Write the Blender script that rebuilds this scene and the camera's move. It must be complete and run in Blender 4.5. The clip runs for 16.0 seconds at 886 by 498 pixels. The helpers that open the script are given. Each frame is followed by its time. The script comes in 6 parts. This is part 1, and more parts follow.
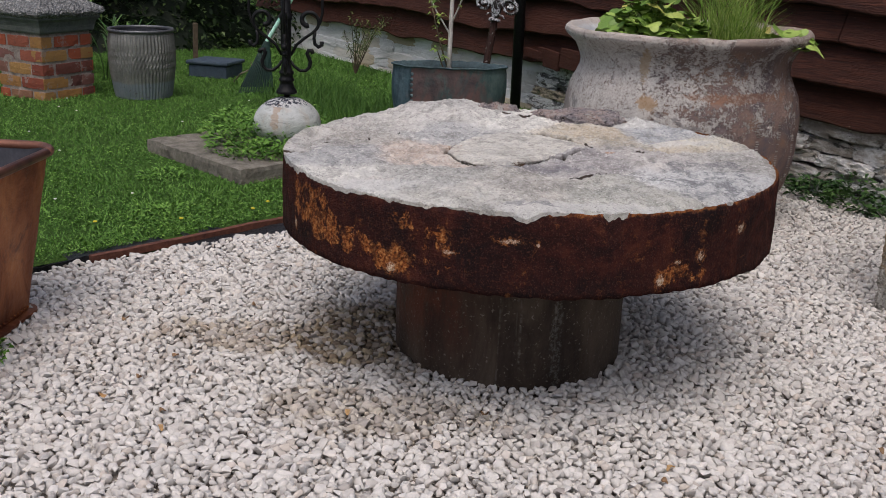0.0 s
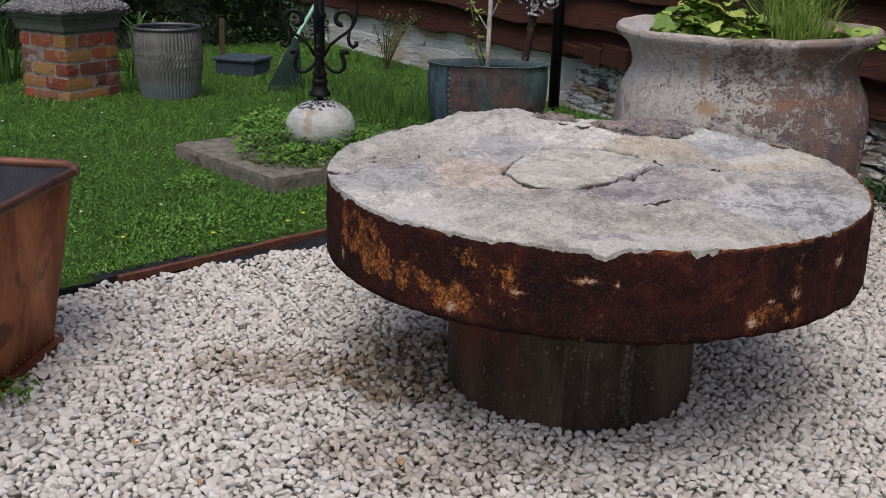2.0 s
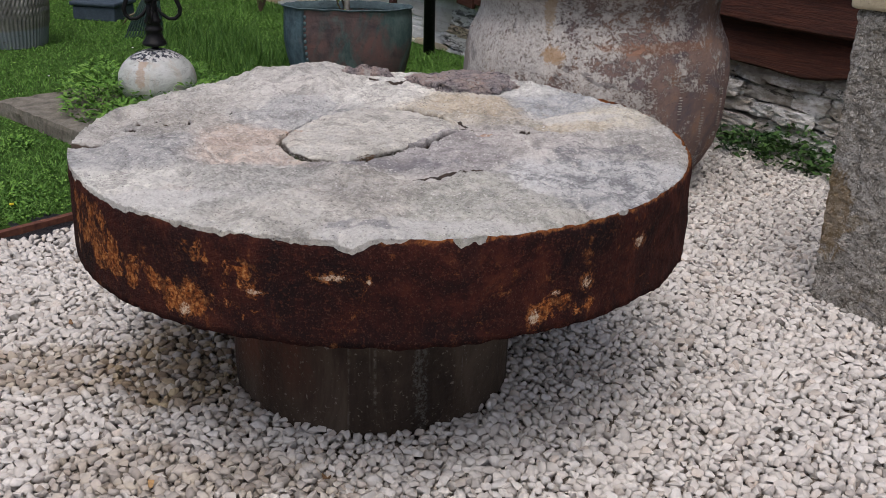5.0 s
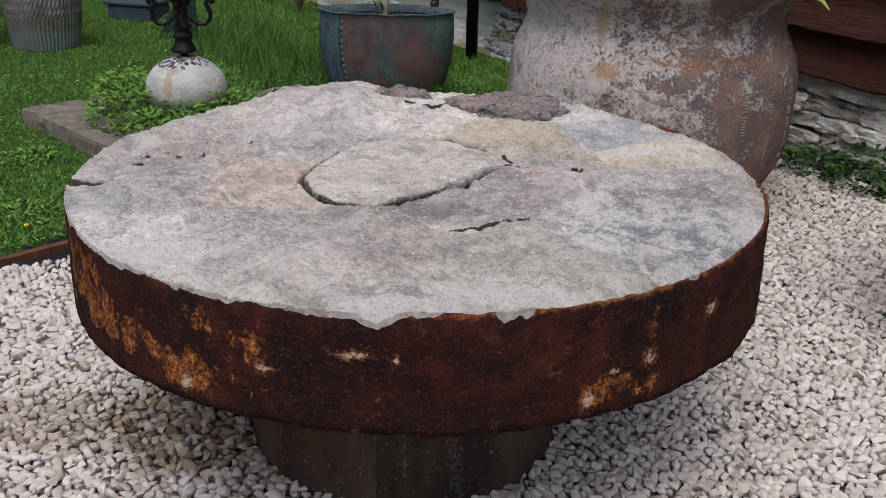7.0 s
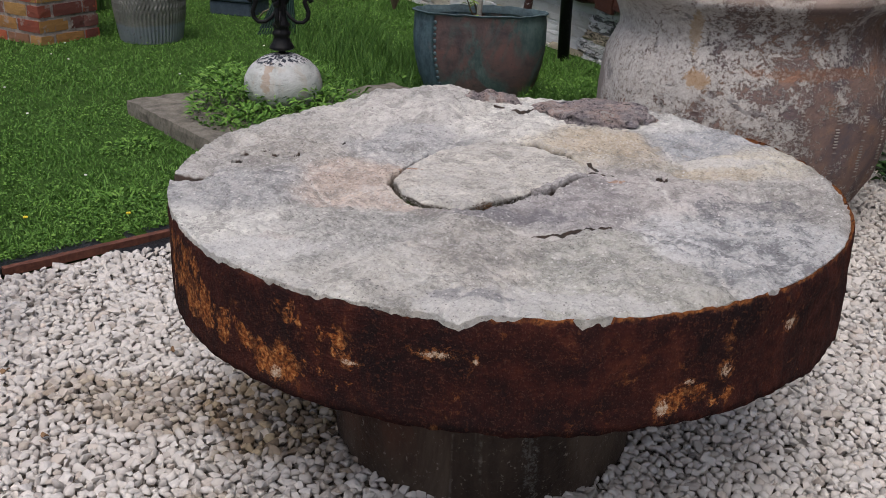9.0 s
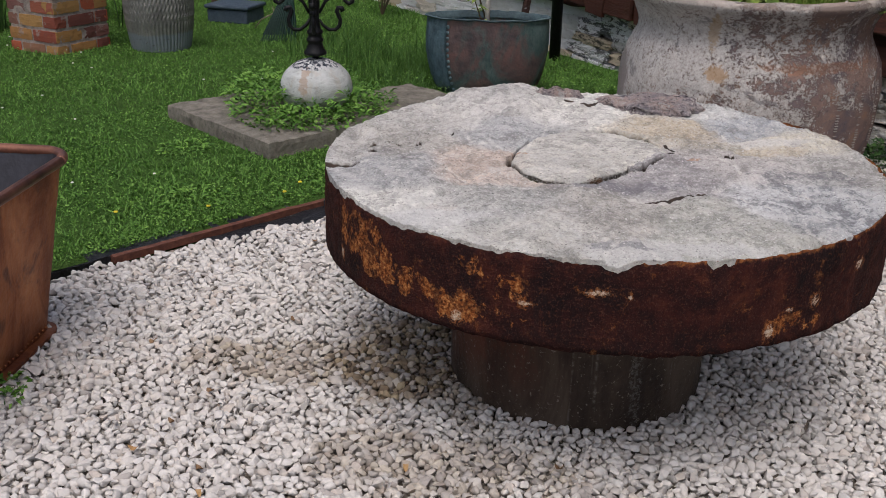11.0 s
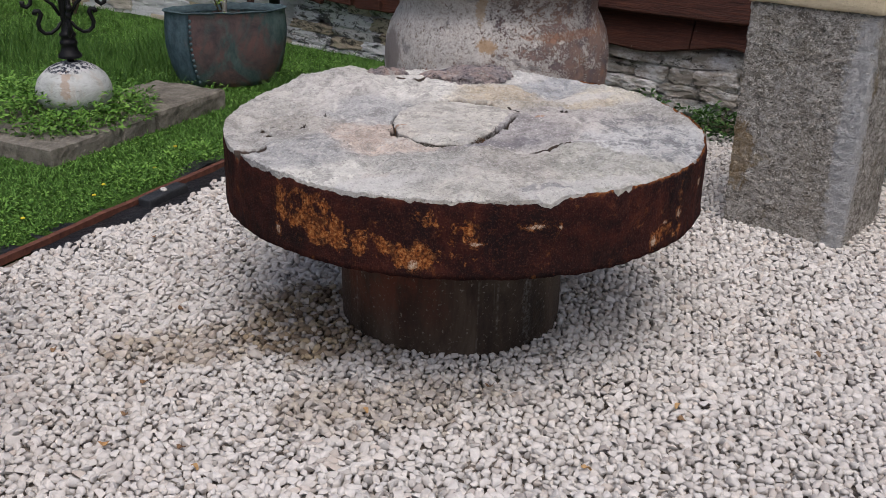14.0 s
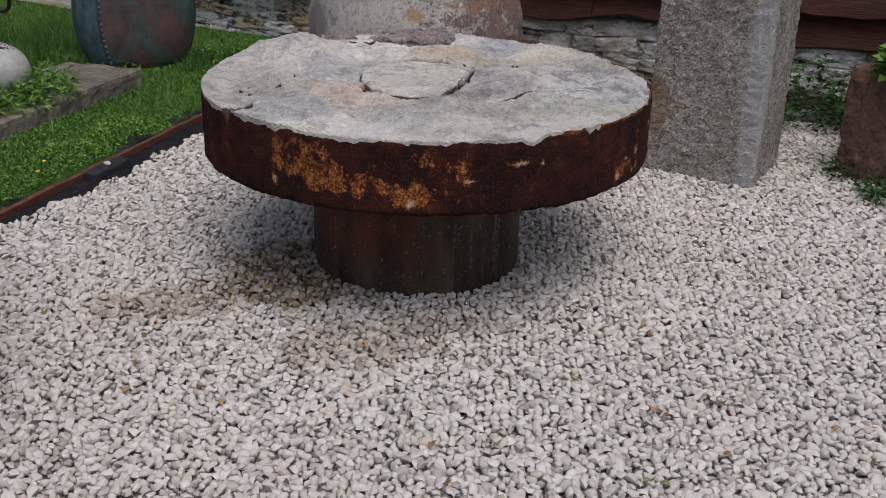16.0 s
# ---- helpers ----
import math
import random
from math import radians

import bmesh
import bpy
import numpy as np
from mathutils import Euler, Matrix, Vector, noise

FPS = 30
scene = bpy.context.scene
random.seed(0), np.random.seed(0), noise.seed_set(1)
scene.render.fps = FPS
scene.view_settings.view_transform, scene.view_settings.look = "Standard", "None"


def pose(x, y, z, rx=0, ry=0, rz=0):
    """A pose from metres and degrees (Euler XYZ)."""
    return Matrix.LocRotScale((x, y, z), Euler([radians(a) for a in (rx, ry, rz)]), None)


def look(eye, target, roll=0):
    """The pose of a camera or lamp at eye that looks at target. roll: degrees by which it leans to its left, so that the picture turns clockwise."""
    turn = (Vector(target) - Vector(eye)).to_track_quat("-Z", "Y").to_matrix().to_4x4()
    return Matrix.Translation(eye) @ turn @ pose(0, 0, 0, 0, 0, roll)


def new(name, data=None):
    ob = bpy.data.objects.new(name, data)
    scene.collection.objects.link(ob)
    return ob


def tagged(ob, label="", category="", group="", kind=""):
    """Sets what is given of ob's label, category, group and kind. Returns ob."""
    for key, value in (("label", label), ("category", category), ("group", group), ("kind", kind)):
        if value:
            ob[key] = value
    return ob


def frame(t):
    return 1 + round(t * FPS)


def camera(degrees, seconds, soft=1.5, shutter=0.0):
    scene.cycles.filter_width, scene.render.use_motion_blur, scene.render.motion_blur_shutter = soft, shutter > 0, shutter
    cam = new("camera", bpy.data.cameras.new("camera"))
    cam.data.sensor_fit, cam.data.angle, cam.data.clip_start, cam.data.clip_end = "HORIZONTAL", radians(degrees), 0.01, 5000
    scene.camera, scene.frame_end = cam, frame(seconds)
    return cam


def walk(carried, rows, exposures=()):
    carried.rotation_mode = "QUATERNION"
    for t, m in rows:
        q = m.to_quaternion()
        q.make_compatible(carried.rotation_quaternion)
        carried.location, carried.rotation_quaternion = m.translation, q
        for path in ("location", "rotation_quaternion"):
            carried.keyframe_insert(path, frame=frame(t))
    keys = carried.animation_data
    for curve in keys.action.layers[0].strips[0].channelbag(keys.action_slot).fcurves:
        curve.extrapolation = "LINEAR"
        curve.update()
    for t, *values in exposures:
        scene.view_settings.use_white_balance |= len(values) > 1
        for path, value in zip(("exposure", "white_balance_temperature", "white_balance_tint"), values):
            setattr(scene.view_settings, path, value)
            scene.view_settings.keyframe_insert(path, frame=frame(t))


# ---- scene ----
cam = camera(47.0, 16.0, soft=0.35)
PATH = [
    (0, (0.077, -0.057, 1.023), (0.005, 1.85, 0.425), 2.0),
    (0.5, (0.019, 0.003, 1.038), (-0.063, 1.909, 0.439), 2.0),
    (1, (-0.058, 0.051, 1.058), (-0.153, 1.956, 0.458), 1.9),
    (1.5, (-0.052, 0.105, 1.063), (-0.15, 2.009, 0.457), 1.9),
    (2, (-0.013, 0.158, 1.049), (-0.128, 2.055, 0.426), 1.4),
    (2.5, (0.047, 0.211, 1.049), (-0.05, 2.101, 0.403), 1.4),
    (3, (0.118, 0.284, 1.026), (0.178, 2.166, 0.35), 1.2),
    (3.2, (0.144, 0.311, 1.022), (0.316, 2.182, 0.334), 1.5),
    (5.3, (0.291, 0.489, 1.049), (0.295, 2.35, 0.316), 1.3),
    (5.5, (0.297, 0.514, 1.054), (0.294, 2.375, 0.32), 1.3),
    (6, (0.302, 0.602, 1.055), (0.274, 2.46, 0.316), 1.3),
    (6.5, (0.29, 0.664, 1.05), (0.247, 2.521, 0.307), 1.4),
    (7, (0.279, 0.699, 1.055), (0.223, 2.554, 0.309), 1.2),
    (7.5, (0.29, 0.748, 1.058), (0.211, 2.601, 0.31), 1.1),
    (8, (0.301, 0.758, 1.038), (0.137, 2.605, 0.288), 1.2),
    (8.5, (0.308, 0.732, 1.051), (0.086, 2.57, 0.296), 1.3),
    (9, (0.284, 0.661, 1.083), (0.062, 2.499, 0.327), 1.4),
    (9.2, (0.262, 0.627, 1.096), (0.043, 2.466, 0.339), 1.4),
    (11.3, (-0.082, 0.233, 1.152), (-0.119, 2.086, 0.401), 0.9),
    (11.5, (-0.111, 0.211, 1.152), (-0.028, 2.062, 0.399), 0.8),
    (12, (-0.212, 0.182, 1.169), (0.063, 2.012, 0.409), 1.0),
    (12.5, (-0.335, 0.128, 1.189), (-0.007, 1.95, 0.431), 1.1),
    (13, (-0.469, 0.072, 1.222), (-0.092, 1.883, 0.462), 1.2),
    (13.5, (-0.542, 0.062, 1.211), (-0.103, 1.858, 0.449), 1.3),
    (14, (-0.637, 0.064, 1.191), (-0.064, 1.822, 0.429), 1.2),
    (14.5, (-0.722, 0.063, 1.168), (0.003, 1.759, 0.395), 1.1),
    (15, (-0.808, 0.042, 1.172), (-0.013, 1.706, 0.398), 1.0),
    (15.5, (-0.897, -0.009, 1.176), (-0.086, 1.649, 0.405), 1.1),
    (16, (-0.977, -0.026, 1.148), (-0.156, 1.625, 0.374), 1.4),
]
EXPOSURE = 0.0
walk(cam, [(t, look(eye, target, roll)) for t, eye, target, roll in PATH], [(0.0, EXPOSURE - 0.08, 6300, 12), (2.0, EXPOSURE - 0.12, 6300, 12), (6.0, EXPOSURE - 0.04, 6300, 12), (12.0, EXPOSURE - 0.04, 6270, 12), (15.5, EXPOSURE - 0.13, 6240, 12), (16.0, EXPOSURE - 0.34, 6240, 12)])

# ---- light: an overcast summer day ----
SUN_HIGH, SUN_TURN = 66, -8
world = bpy.data.worlds.new("overcast_sky")
scene.world = world
world.use_nodes = True
wt = world.node_tree
sky = wt.nodes.new("ShaderNodeTexSky")
sky.sky_type, sky.sun_disc = "NISHITA", False
sky.sun_elevation, sky.sun_rotation = radians(SUN_HIGH), radians(180 - SUN_TURN)
sky.air_density, sky.dust_density, sky.ozone_density = 1.0, 6.0, 0.6
wt.nodes["Background"].inputs["Strength"].default_value = 0.125
wt.links.new(sky.outputs[0], wt.nodes["Background"].inputs["Color"])
sun = new("sun", bpy.data.lights.new("sun", "SUN"))
sun.data.energy, sun.data.angle, sun.data.color = 1.35, radians(44), (1.0, 0.985, 0.965)
sun.matrix_basis = look((0, 0, 10), (10 * math.sin(radians(-SUN_TURN)) / math.tan(radians(SUN_HIGH)), 10 * math.cos(radians(SUN_TURN)) / math.tan(radians(SUN_HIGH)), 0))


# ---- materials ----
class Mat:
    """A small node builder for one procedural material."""

    def __init__(self, name, rough=0.8, metal=0.0, spec=0.3):
        self.m = bpy.data.materials.new(name)
        self.m.use_nodes = True
        self.t = self.m.node_tree
        self.b = self.t.nodes["Principled BSDF"]
        self.set("Roughness", rough), self.set("Metallic", metal), self.set("Specular IOR Level", spec)
        self.pos = self.node("ShaderNodeNewGeometry").outputs["Position"]

    def node(self, kind, operation="", use_clamp=False):
        n = self.t.nodes.new(kind)
        if operation:
            n.operation = operation
        if use_clamp:
            n.use_clamp = True
        return n

    def put(self, socket, v):
        if isinstance(v, bpy.types.NodeSocket):
            self.t.links.new(v, socket)
        elif isinstance(v, (tuple, list)) and len(v) == 3 and socket.type == "RGBA":
            socket.default_value = (*v, 1)
        else:
            socket.default_value = v

    def set(self, name, v):
        self.put(self.b.inputs[name], v)

    def scaled(self, x, y, z, vec=None):
        n = self.node("ShaderNodeVectorMath", operation="MULTIPLY")
        self.put(n.inputs[0], vec or self.pos)
        n.inputs[1].default_value = (x, y, z)
        return n.outputs[0]

    def noise(self, scale, detail=4, rough=0.6, vec=None, warp=0.0):
        n = self.node("ShaderNodeTexNoise")
        self.put(n.inputs["Vector"], vec or self.pos)
        n.inputs["Scale"].default_value, n.inputs["Detail"].default_value = scale, detail
        n.inputs["Roughness"].default_value, n.inputs["Distortion"].default_value = rough, warp
        return n.outputs["Fac"]

    def voronoi(self, scale, vec=None, feature="F1"):
        n = self.node("ShaderNodeTexVoronoi")
        n.feature = feature
        self.put(n.inputs["Vector"], vec or self.pos)
        n.inputs["Scale"].default_value = scale
        return n.outputs["Distance"]

    def math(self, op, a, b=0.0, clamp=False):
        n = self.node("ShaderNodeMath", operation=op, use_clamp=clamp)
        self.put(n.inputs[0], a), self.put(n.inputs[1], b)
        return n.outputs[0]

    def step(self, v, lo, hi, a=0.0, b=1.0):
        n = self.node("ShaderNodeMapRange")
        n.clamp, n.interpolation_type = True, "SMOOTHSTEP"
        for i, x in enumerate((v, lo, hi, a, b)):
            self.put(n.inputs[i], x)
        return n.outputs[0]

    def ramp(self, v, *stops):
        n = self.node("ShaderNodeValToRGB")
        self.put(n.inputs[0], v)
        e = n.color_ramp.elements
        while len(e) < len(stops):
            e.new(0.5)
        for k, (p, c) in enumerate(stops):
            e[k].position, e[k].color = p, (*c, 1)
        return n.outputs[0]

    def mix(self, f, a, b, blend="MIX"):
        n = self.node("ShaderNodeMix")
        n.data_type, n.blend_type = "RGBA", blend
        self.put(n.inputs[0], f), self.put(n.inputs[6], a), self.put(n.inputs[7], b)
        return n.outputs[2]

    def shifted(self, shift):
        n = self.node("ShaderNodeVectorMath", operation="ADD")
        self.put(n.inputs[0], self.pos)
        n.inputs[1].default_value = (shift, shift * 1.7, 0.0)
        return n.outputs[0]

    def island(self):
        return self.node("ShaderNodeNewGeometry").outputs["Random Per Island"]

    def rand(self):
        return self.node("ShaderNodeObjectInfo").outputs["Random"]

    def attr(self, name):
        n = self.node("ShaderNodeAttribute")
        n.attribute_name = name
        return n.outputs["Fac"]

    def xyz(self):
        n = self.node("ShaderNodeSeparateXYZ")
        self.put(n.inputs[0], self.pos)
        return n.outputs

    def spot(self, p, size, wobble, ragged=2.6):
        """How near a place is to p, with a ragged edge: 1 inside, 0 outside."""
        n = self.node("ShaderNodeVectorMath", operation="SUBTRACT")
        self.put(n.inputs[0], self.pos)
        n.inputs[1].default_value = p
        q = self.scaled(1 / size[0], 1 / size[1], 1 / size[2], n.outputs[0])
        d = self.node("ShaderNodeVectorMath", operation="LENGTH")
        self.put(d.inputs[0], q)
        e = self.math("ADD", d.outputs["Value"], self.math("MULTIPLY", self.math("SUBTRACT", wobble, 0.5), ragged))
        return self.step(e, 1.1, 0.75)

    def bump(self, h, depth, strength=1.0, under=None):
        n = self.node("ShaderNodeBump")
        n.inputs["Strength"].default_value, n.inputs["Distance"].default_value = strength, depth
        self.put(n.inputs["Height"], h)
        if under:
            self.put(n.inputs["Normal"], under)
        self.set("Normal", n.outputs[0])
        return n.outputs[0]

    def done(self, colour):
        self.set("Base Color", colour)
        return self.m


def gravel_material():
    m = Mat("limestone_chips", 0.85, 0, 0.25)
    c = m.ramp(m.island(), (0.0, (0.36, 0.325, 0.30)), (0.08, (0.52, 0.487, 0.455)), (0.5, (0.60, 0.568, 0.535)), (0.88, (0.66, 0.632, 0.603)), (0.96, (0.55, 0.485, 0.43)), (1.0, (0.44, 0.395, 0.35)))
    grain = m.noise(220, 4, 0.7)
    c = m.mix(m.step(grain, 0.3, 0.8, 0.0, 0.35), c, (0.46, 0.43, 0.40))
    wob = m.noise(9, 4, 0.6)
    # brown stain; the spot at the drum also paints in the table's shade
    stain_and_shade = m.math("MAXIMUM", m.math("MULTIPLY", m.spot((-0.48, 2.38, 0), (0.27, 0.13, 0.3), wob, 2.4), 0.62), m.spot((-0.20, 2.42, 0), (0.22, 0.25, 0.3), wob, 1.3))
    stain_and_shade = m.math("MAXIMUM", stain_and_shade, m.math("MULTIPLY", m.spot((-0.15, 1.98, 0), (0.26, 0.12, 0.3), wob), 0.5))
    pick = m.math("FRACT", m.math("MULTIPLY", m.island(), 7.31))
    stain_and_shade = m.math("MULTIPLY", stain_and_shade, m.step(pick, 0.4, 0.9, 1.0, 0.45))
    c = m.mix(stain_and_shade, c, m.mix(0.92, c, m.ramp(m.math("FRACT", m.math("MULTIPLY", m.island(), 13.7)), (0.0, (0.085, 0.055, 0.036)), (0.5, (0.21, 0.15, 0.088)), (1.0, (0.37, 0.295, 0.18)))))
    silt = m.step(m.noise(1.6, 4), 0.55, 0.75, 0.0, 0.12)
    c = m.mix(silt, c, (0.45, 0.38, 0.32))
    m.bump(grain, 0.0015)
    return m.done(c)


def grit_material():
    m = Mat("gravel_bed", 0.95, 0, 0.1)
    v = m.voronoi(70)
    c = m.ramp(m.noise(60, 5, 0.7), (0.3, (0.10, 0.082, 0.066)), (0.7, (0.30, 0.262, 0.225)))
    m.bump(v, 0.008)
    return m.done(c)


def soil_material():
    m = Mat("dark_soil", 0.95, 0, 0.1)
    c = m.ramp(m.noise(40, 6, 0.7), (0.3, (0.025, 0.018, 0.012)), (0.7, (0.10, 0.075, 0.05)))
    m.bump(m.noise(90, 4), 0.01)
    return m.done(c)


def turf_material():
    m = Mat("turf", 0.9, 0, 0.1)
    c = m.ramp(m.noise(55, 6, 0.75), (0.3, (0.024, 0.052, 0.010)), (0.55, (0.052, 0.110, 0.020)), (0.8, (0.095, 0.16, 0.035)))
    c = m.mix(m.step(m.noise(1.3, 4), 0.5, 0.75, 0, 0.25), c, (0.055, 0.065, 0.02))
    m.bump(m.noise(120, 4), 0.015)
    return m.done(c)


def leaf_material(name, dark, mid, light, rough=0.55, patch=2.0):
    m = Mat(name, rough, 0, 0.18)
    c = m.ramp(m.island(), (0.0, dark), (0.5, mid), (1.0, light))
    c = m.mix(m.step(m.noise(patch, 3), 0.4, 0.7, 0.0, 0.45), c, dark)
    return m.done(c)


def millstone_material():
    m = Mat("burr_stone", 0.92, 0, 0.2)
    tone = m.node("ShaderNodeAttribute")
    tone.attribute_name = "tone"
    c = tone.outputs["Color"]
    grain = m.noise(170, 3, 0.6)
    fine = m.noise(420, 2, 0.5)
    mid = m.noise(48, 5, 0.72)
    crag = m.noise(22, 8, 0.8, None, 0.15)
    vein = m.math("ABSOLUTE", m.math("SUBTRACT", m.noise(6, 6, 0.7, m.scaled(1.0, 1.7, 1), 0.2), 0.5))
    big = m.noise(7, 5, 0.65, None, 0.2)
    flow = m.noise(6.5, 6, 0.72, None, 0.2)
    # tone varies about each stone's own colour
    tones = m.math("MULTIPLY", m.math("MULTIPLY", m.step(flow, 0.36, 0.64, 1.00, 1.38), m.step(mid, 0.36, 0.64, 1.26, 0.93)), m.step(big, 0.38, 0.62, 0.90, 1.09))
    c = m.mix(1.0, m.mix(1.0, c, (1.0, 0.992, 0.96), "MULTIPLY"), tones, "MULTIPLY")
    c = m.mix(m.step(crag, 0.525, 0.56, 0, 0.42), c, (0.62, 0.605, 0.58))
    c = m.mix(m.step(crag, 0.475, 0.435, 0, 0.45), c, (0.20, 0.187, 0.175))
    c = m.mix(m.step(vein, 0.010, 0.002, 0, 0.35), c, (0.62, 0.605, 0.58))
    wob = m.noise(16, 5, 0.7)
    lime = m.math("MAXIMUM", m.math("MAXIMUM", m.spot((-0.16, 2.01, 0.52), (0.10, 0.045, 0.1), wob), m.spot((0.19, 1.868, 0.50), (0.085, 0.045, 0.1), wob)), m.spot((0.30, 1.90, 0.50), (0.13, 0.04, 0.1), wob))
    lime = m.math("MAXIMUM", lime, m.math("MULTIPLY", m.spot((0.575, 2.565, 0.52), (0.09, 0.04, 0.1), wob, 1.6), 0.9))
    c = m.mix(m.math("MULTIPLY", lime, 0.62), c, (0.64, 0.63, 0.61))
    blue = m.math("MAXIMUM", m.spot((0.20, 2.205, 0.52), (0.12, 0.035, 0.1), wob), m.spot((0.18, 1.89, 0.5), (0.06, 0.02, 0.1), wob))
    c = m.mix(m.math("MULTIPLY", blue, 0.55), c, (0.17, 0.167, 0.187))
    slate = m.math("MAXIMUM", m.spot((0.60, 2.30, 0.52), (0.11, 0.10, 0.1), wob), m.spot((0.56, 2.10, 0.52), (0.12, 0.10, 0.1), wob))
    c = m.mix(m.math("MULTIPLY", slate, m.step(crag, 0.44, 0.54, 0.65, 0.1)), c, (0.17, 0.175, 0.19))
    ochre = m.math("MAXIMUM", m.spot((0.36, 2.64, 0.53), (0.14, 0.07, 0.1), wob), m.spot((0.56, 2.50, 0.53), (0.09, 0.03, 0.1), wob))
    c = m.mix(m.math("MULTIPLY", ochre, 0.30), c, (0.47, 0.36, 0.22))
    blush = m.math("MAXIMUM", m.spot((-0.05, 2.36, 0.52), (0.10, 0.07, 0.1), wob), m.spot((-0.14, 2.06, 0.52), (0.03, 0.015, 0.1), wob))
    c = m.mix(m.math("MULTIPLY", blush, 0.20), c, (0.46, 0.34, 0.27))
    rusty = m.math("MAXIMUM", m.spot((0.375, 2.41, 0.52), (0.018, 0.008, 0.1), wob), m.spot((0.01, 2.41, 0.52), (0.02, 0.008, 0.1), wob))
    c = m.mix(m.math("MULTIPLY", rusty, 0.6), c, (0.42, 0.20, 0.09))
    # pale lime lies in the seams between the stones
    c = m.mix(m.math("MULTIPLY", m.attr("joint"), m.step(mid, 0.60, 0.46, 0.15, 0.75)), c, (0.68, 0.66, 0.62))
    c = m.mix(m.step(grain, 0.57, 0.64, 0, 0.30), c, (0.12, 0.112, 0.108))
    c = m.mix(m.step(grain, 0.42, 0.36, 0, 0.34), c, (0.68, 0.665, 0.64))
    # crystals, and small holes' shade painted as dots, thicker in some places than in others
    some = m.noise(11, 4, 0.6)
    c = m.mix(m.math("MULTIPLY", m.step(m.math("ADD", m.voronoi(115), m.math("MULTIPLY", m.noise(80, 3, 0.6), 0.5)), 0.50, 0.38), m.step(some, 0.40, 0.56, 0.15, 0.85)), c, (0.70, 0.685, 0.66))
    c = m.mix(m.math("MULTIPLY", m.step(m.math("ADD", m.voronoi(120, m.shifted(0.37)), m.math("MULTIPLY", m.noise(90, 3, 0.6), 0.5)), 0.44, 0.34), m.step(some, 0.62, 0.44, 0.15, 0.85)), c, (0.12, 0.112, 0.108))
    c = m.mix(m.step(fine, 0.58, 0.66, 0, 0.2), c, (0.16, 0.15, 0.145))
    # negative joint values: dirt and painted recess shade, coloured dark
    c = m.mix(m.step(m.attr("joint"), -0.1, -0.7, 0, 0.95), c, m.ramp(mid, (0.4, (0.022, 0.016, 0.012)), (0.6, (0.065, 0.038, 0.025))))
    relief = m.math("ADD", m.math("ADD", m.math("MULTIPLY", crag, 1.0), m.math("MULTIPLY", mid, 0.55)), m.math("MULTIPLY", grain, 0.30))
    m.bump(relief, 0.010)
    return m.done(c)


def pink_stone_material():
    m = Mat("reddish_burr_stone", 0.9, 0, 0.2)
    n = m.noise(34, 6, 0.8, None, 1.2)
    g = m.noise(120, 4, 0.7)
    c = m.ramp(m.noise(15, 5, 0.7), (0.38, (0.26, 0.235, 0.25)), (0.50, (0.40, 0.335, 0.33)), (0.58, (0.48, 0.36, 0.32)), (0.66, (0.50, 0.47, 0.45)))
    c = m.mix(m.step(n, 0.47, 0.38, 0, 0.85), c, (0.045, 0.038, 0.042))
    c = m.mix(m.step(n, 0.55, 0.63, 0, 0.7), c, (0.50, 0.475, 0.45))
    c = m.mix(m.step(g, 0.54, 0.64, 0, 0.6), c, (0.56, 0.54, 0.51))
    c = m.mix(m.step(g, 0.44, 0.36, 0, 0.6), c, (0.08, 0.065, 0.068))
    m.bump(m.math("ADD", n, m.math("MULTIPLY", g, 0.3)), 0.022)
    return m.done(c)


RUST_SCARS = [((0.014, 1.856, 0.418), (0.018, 0.03, 0.006)), ((0.135, 1.832, 0.452), (0.030, 0.03, 0.007)), ((0.189, 1.827, 0.448), (0.006, 0.03, 0.008)),
              ((0.623, 2.019, 0.448), (0.018, 0.018, 0.016)), ((0.527, 1.936, 0.408), (0.013, 0.02, 0.016)), ((-0.101, 1.906, 0.365), (0.015, 0.03, 0.018)),
              ((-0.337, 2.137, 0.382), (0.010, 0.012, 0.016)), ((0.44, 1.885, 0.368), (0.013, 0.03, 0.020)), ((0.475, 1.90, 0.402), (0.012, 0.02, 0.006))]


RUST_FLAKES = [((-0.30, 2.08, 0.445), (0.07, 0.09, 0.050), 1.0), ((-0.255, 2.02, 0.415), (0.06, 0.08, 0.035), 1.0), ((-0.185, 1.955, 0.400), (0.085, 0.08, 0.030), 1.0), ((-0.105, 1.90, 0.385), (0.06, 0.06, 0.032), 1.0),
               ((-0.01, 1.86, 0.425), (0.035, 0.06, 0.045), 0.7), ((-0.07, 1.88, 0.47), (0.06, 0.06, 0.02), 0.5), ((0.50, 1.92, 0.375), (0.07, 0.07, 0.025), 0.6), ((0.14, 1.83, 0.455), (0.05, 0.06, 0.015), 0.5)]


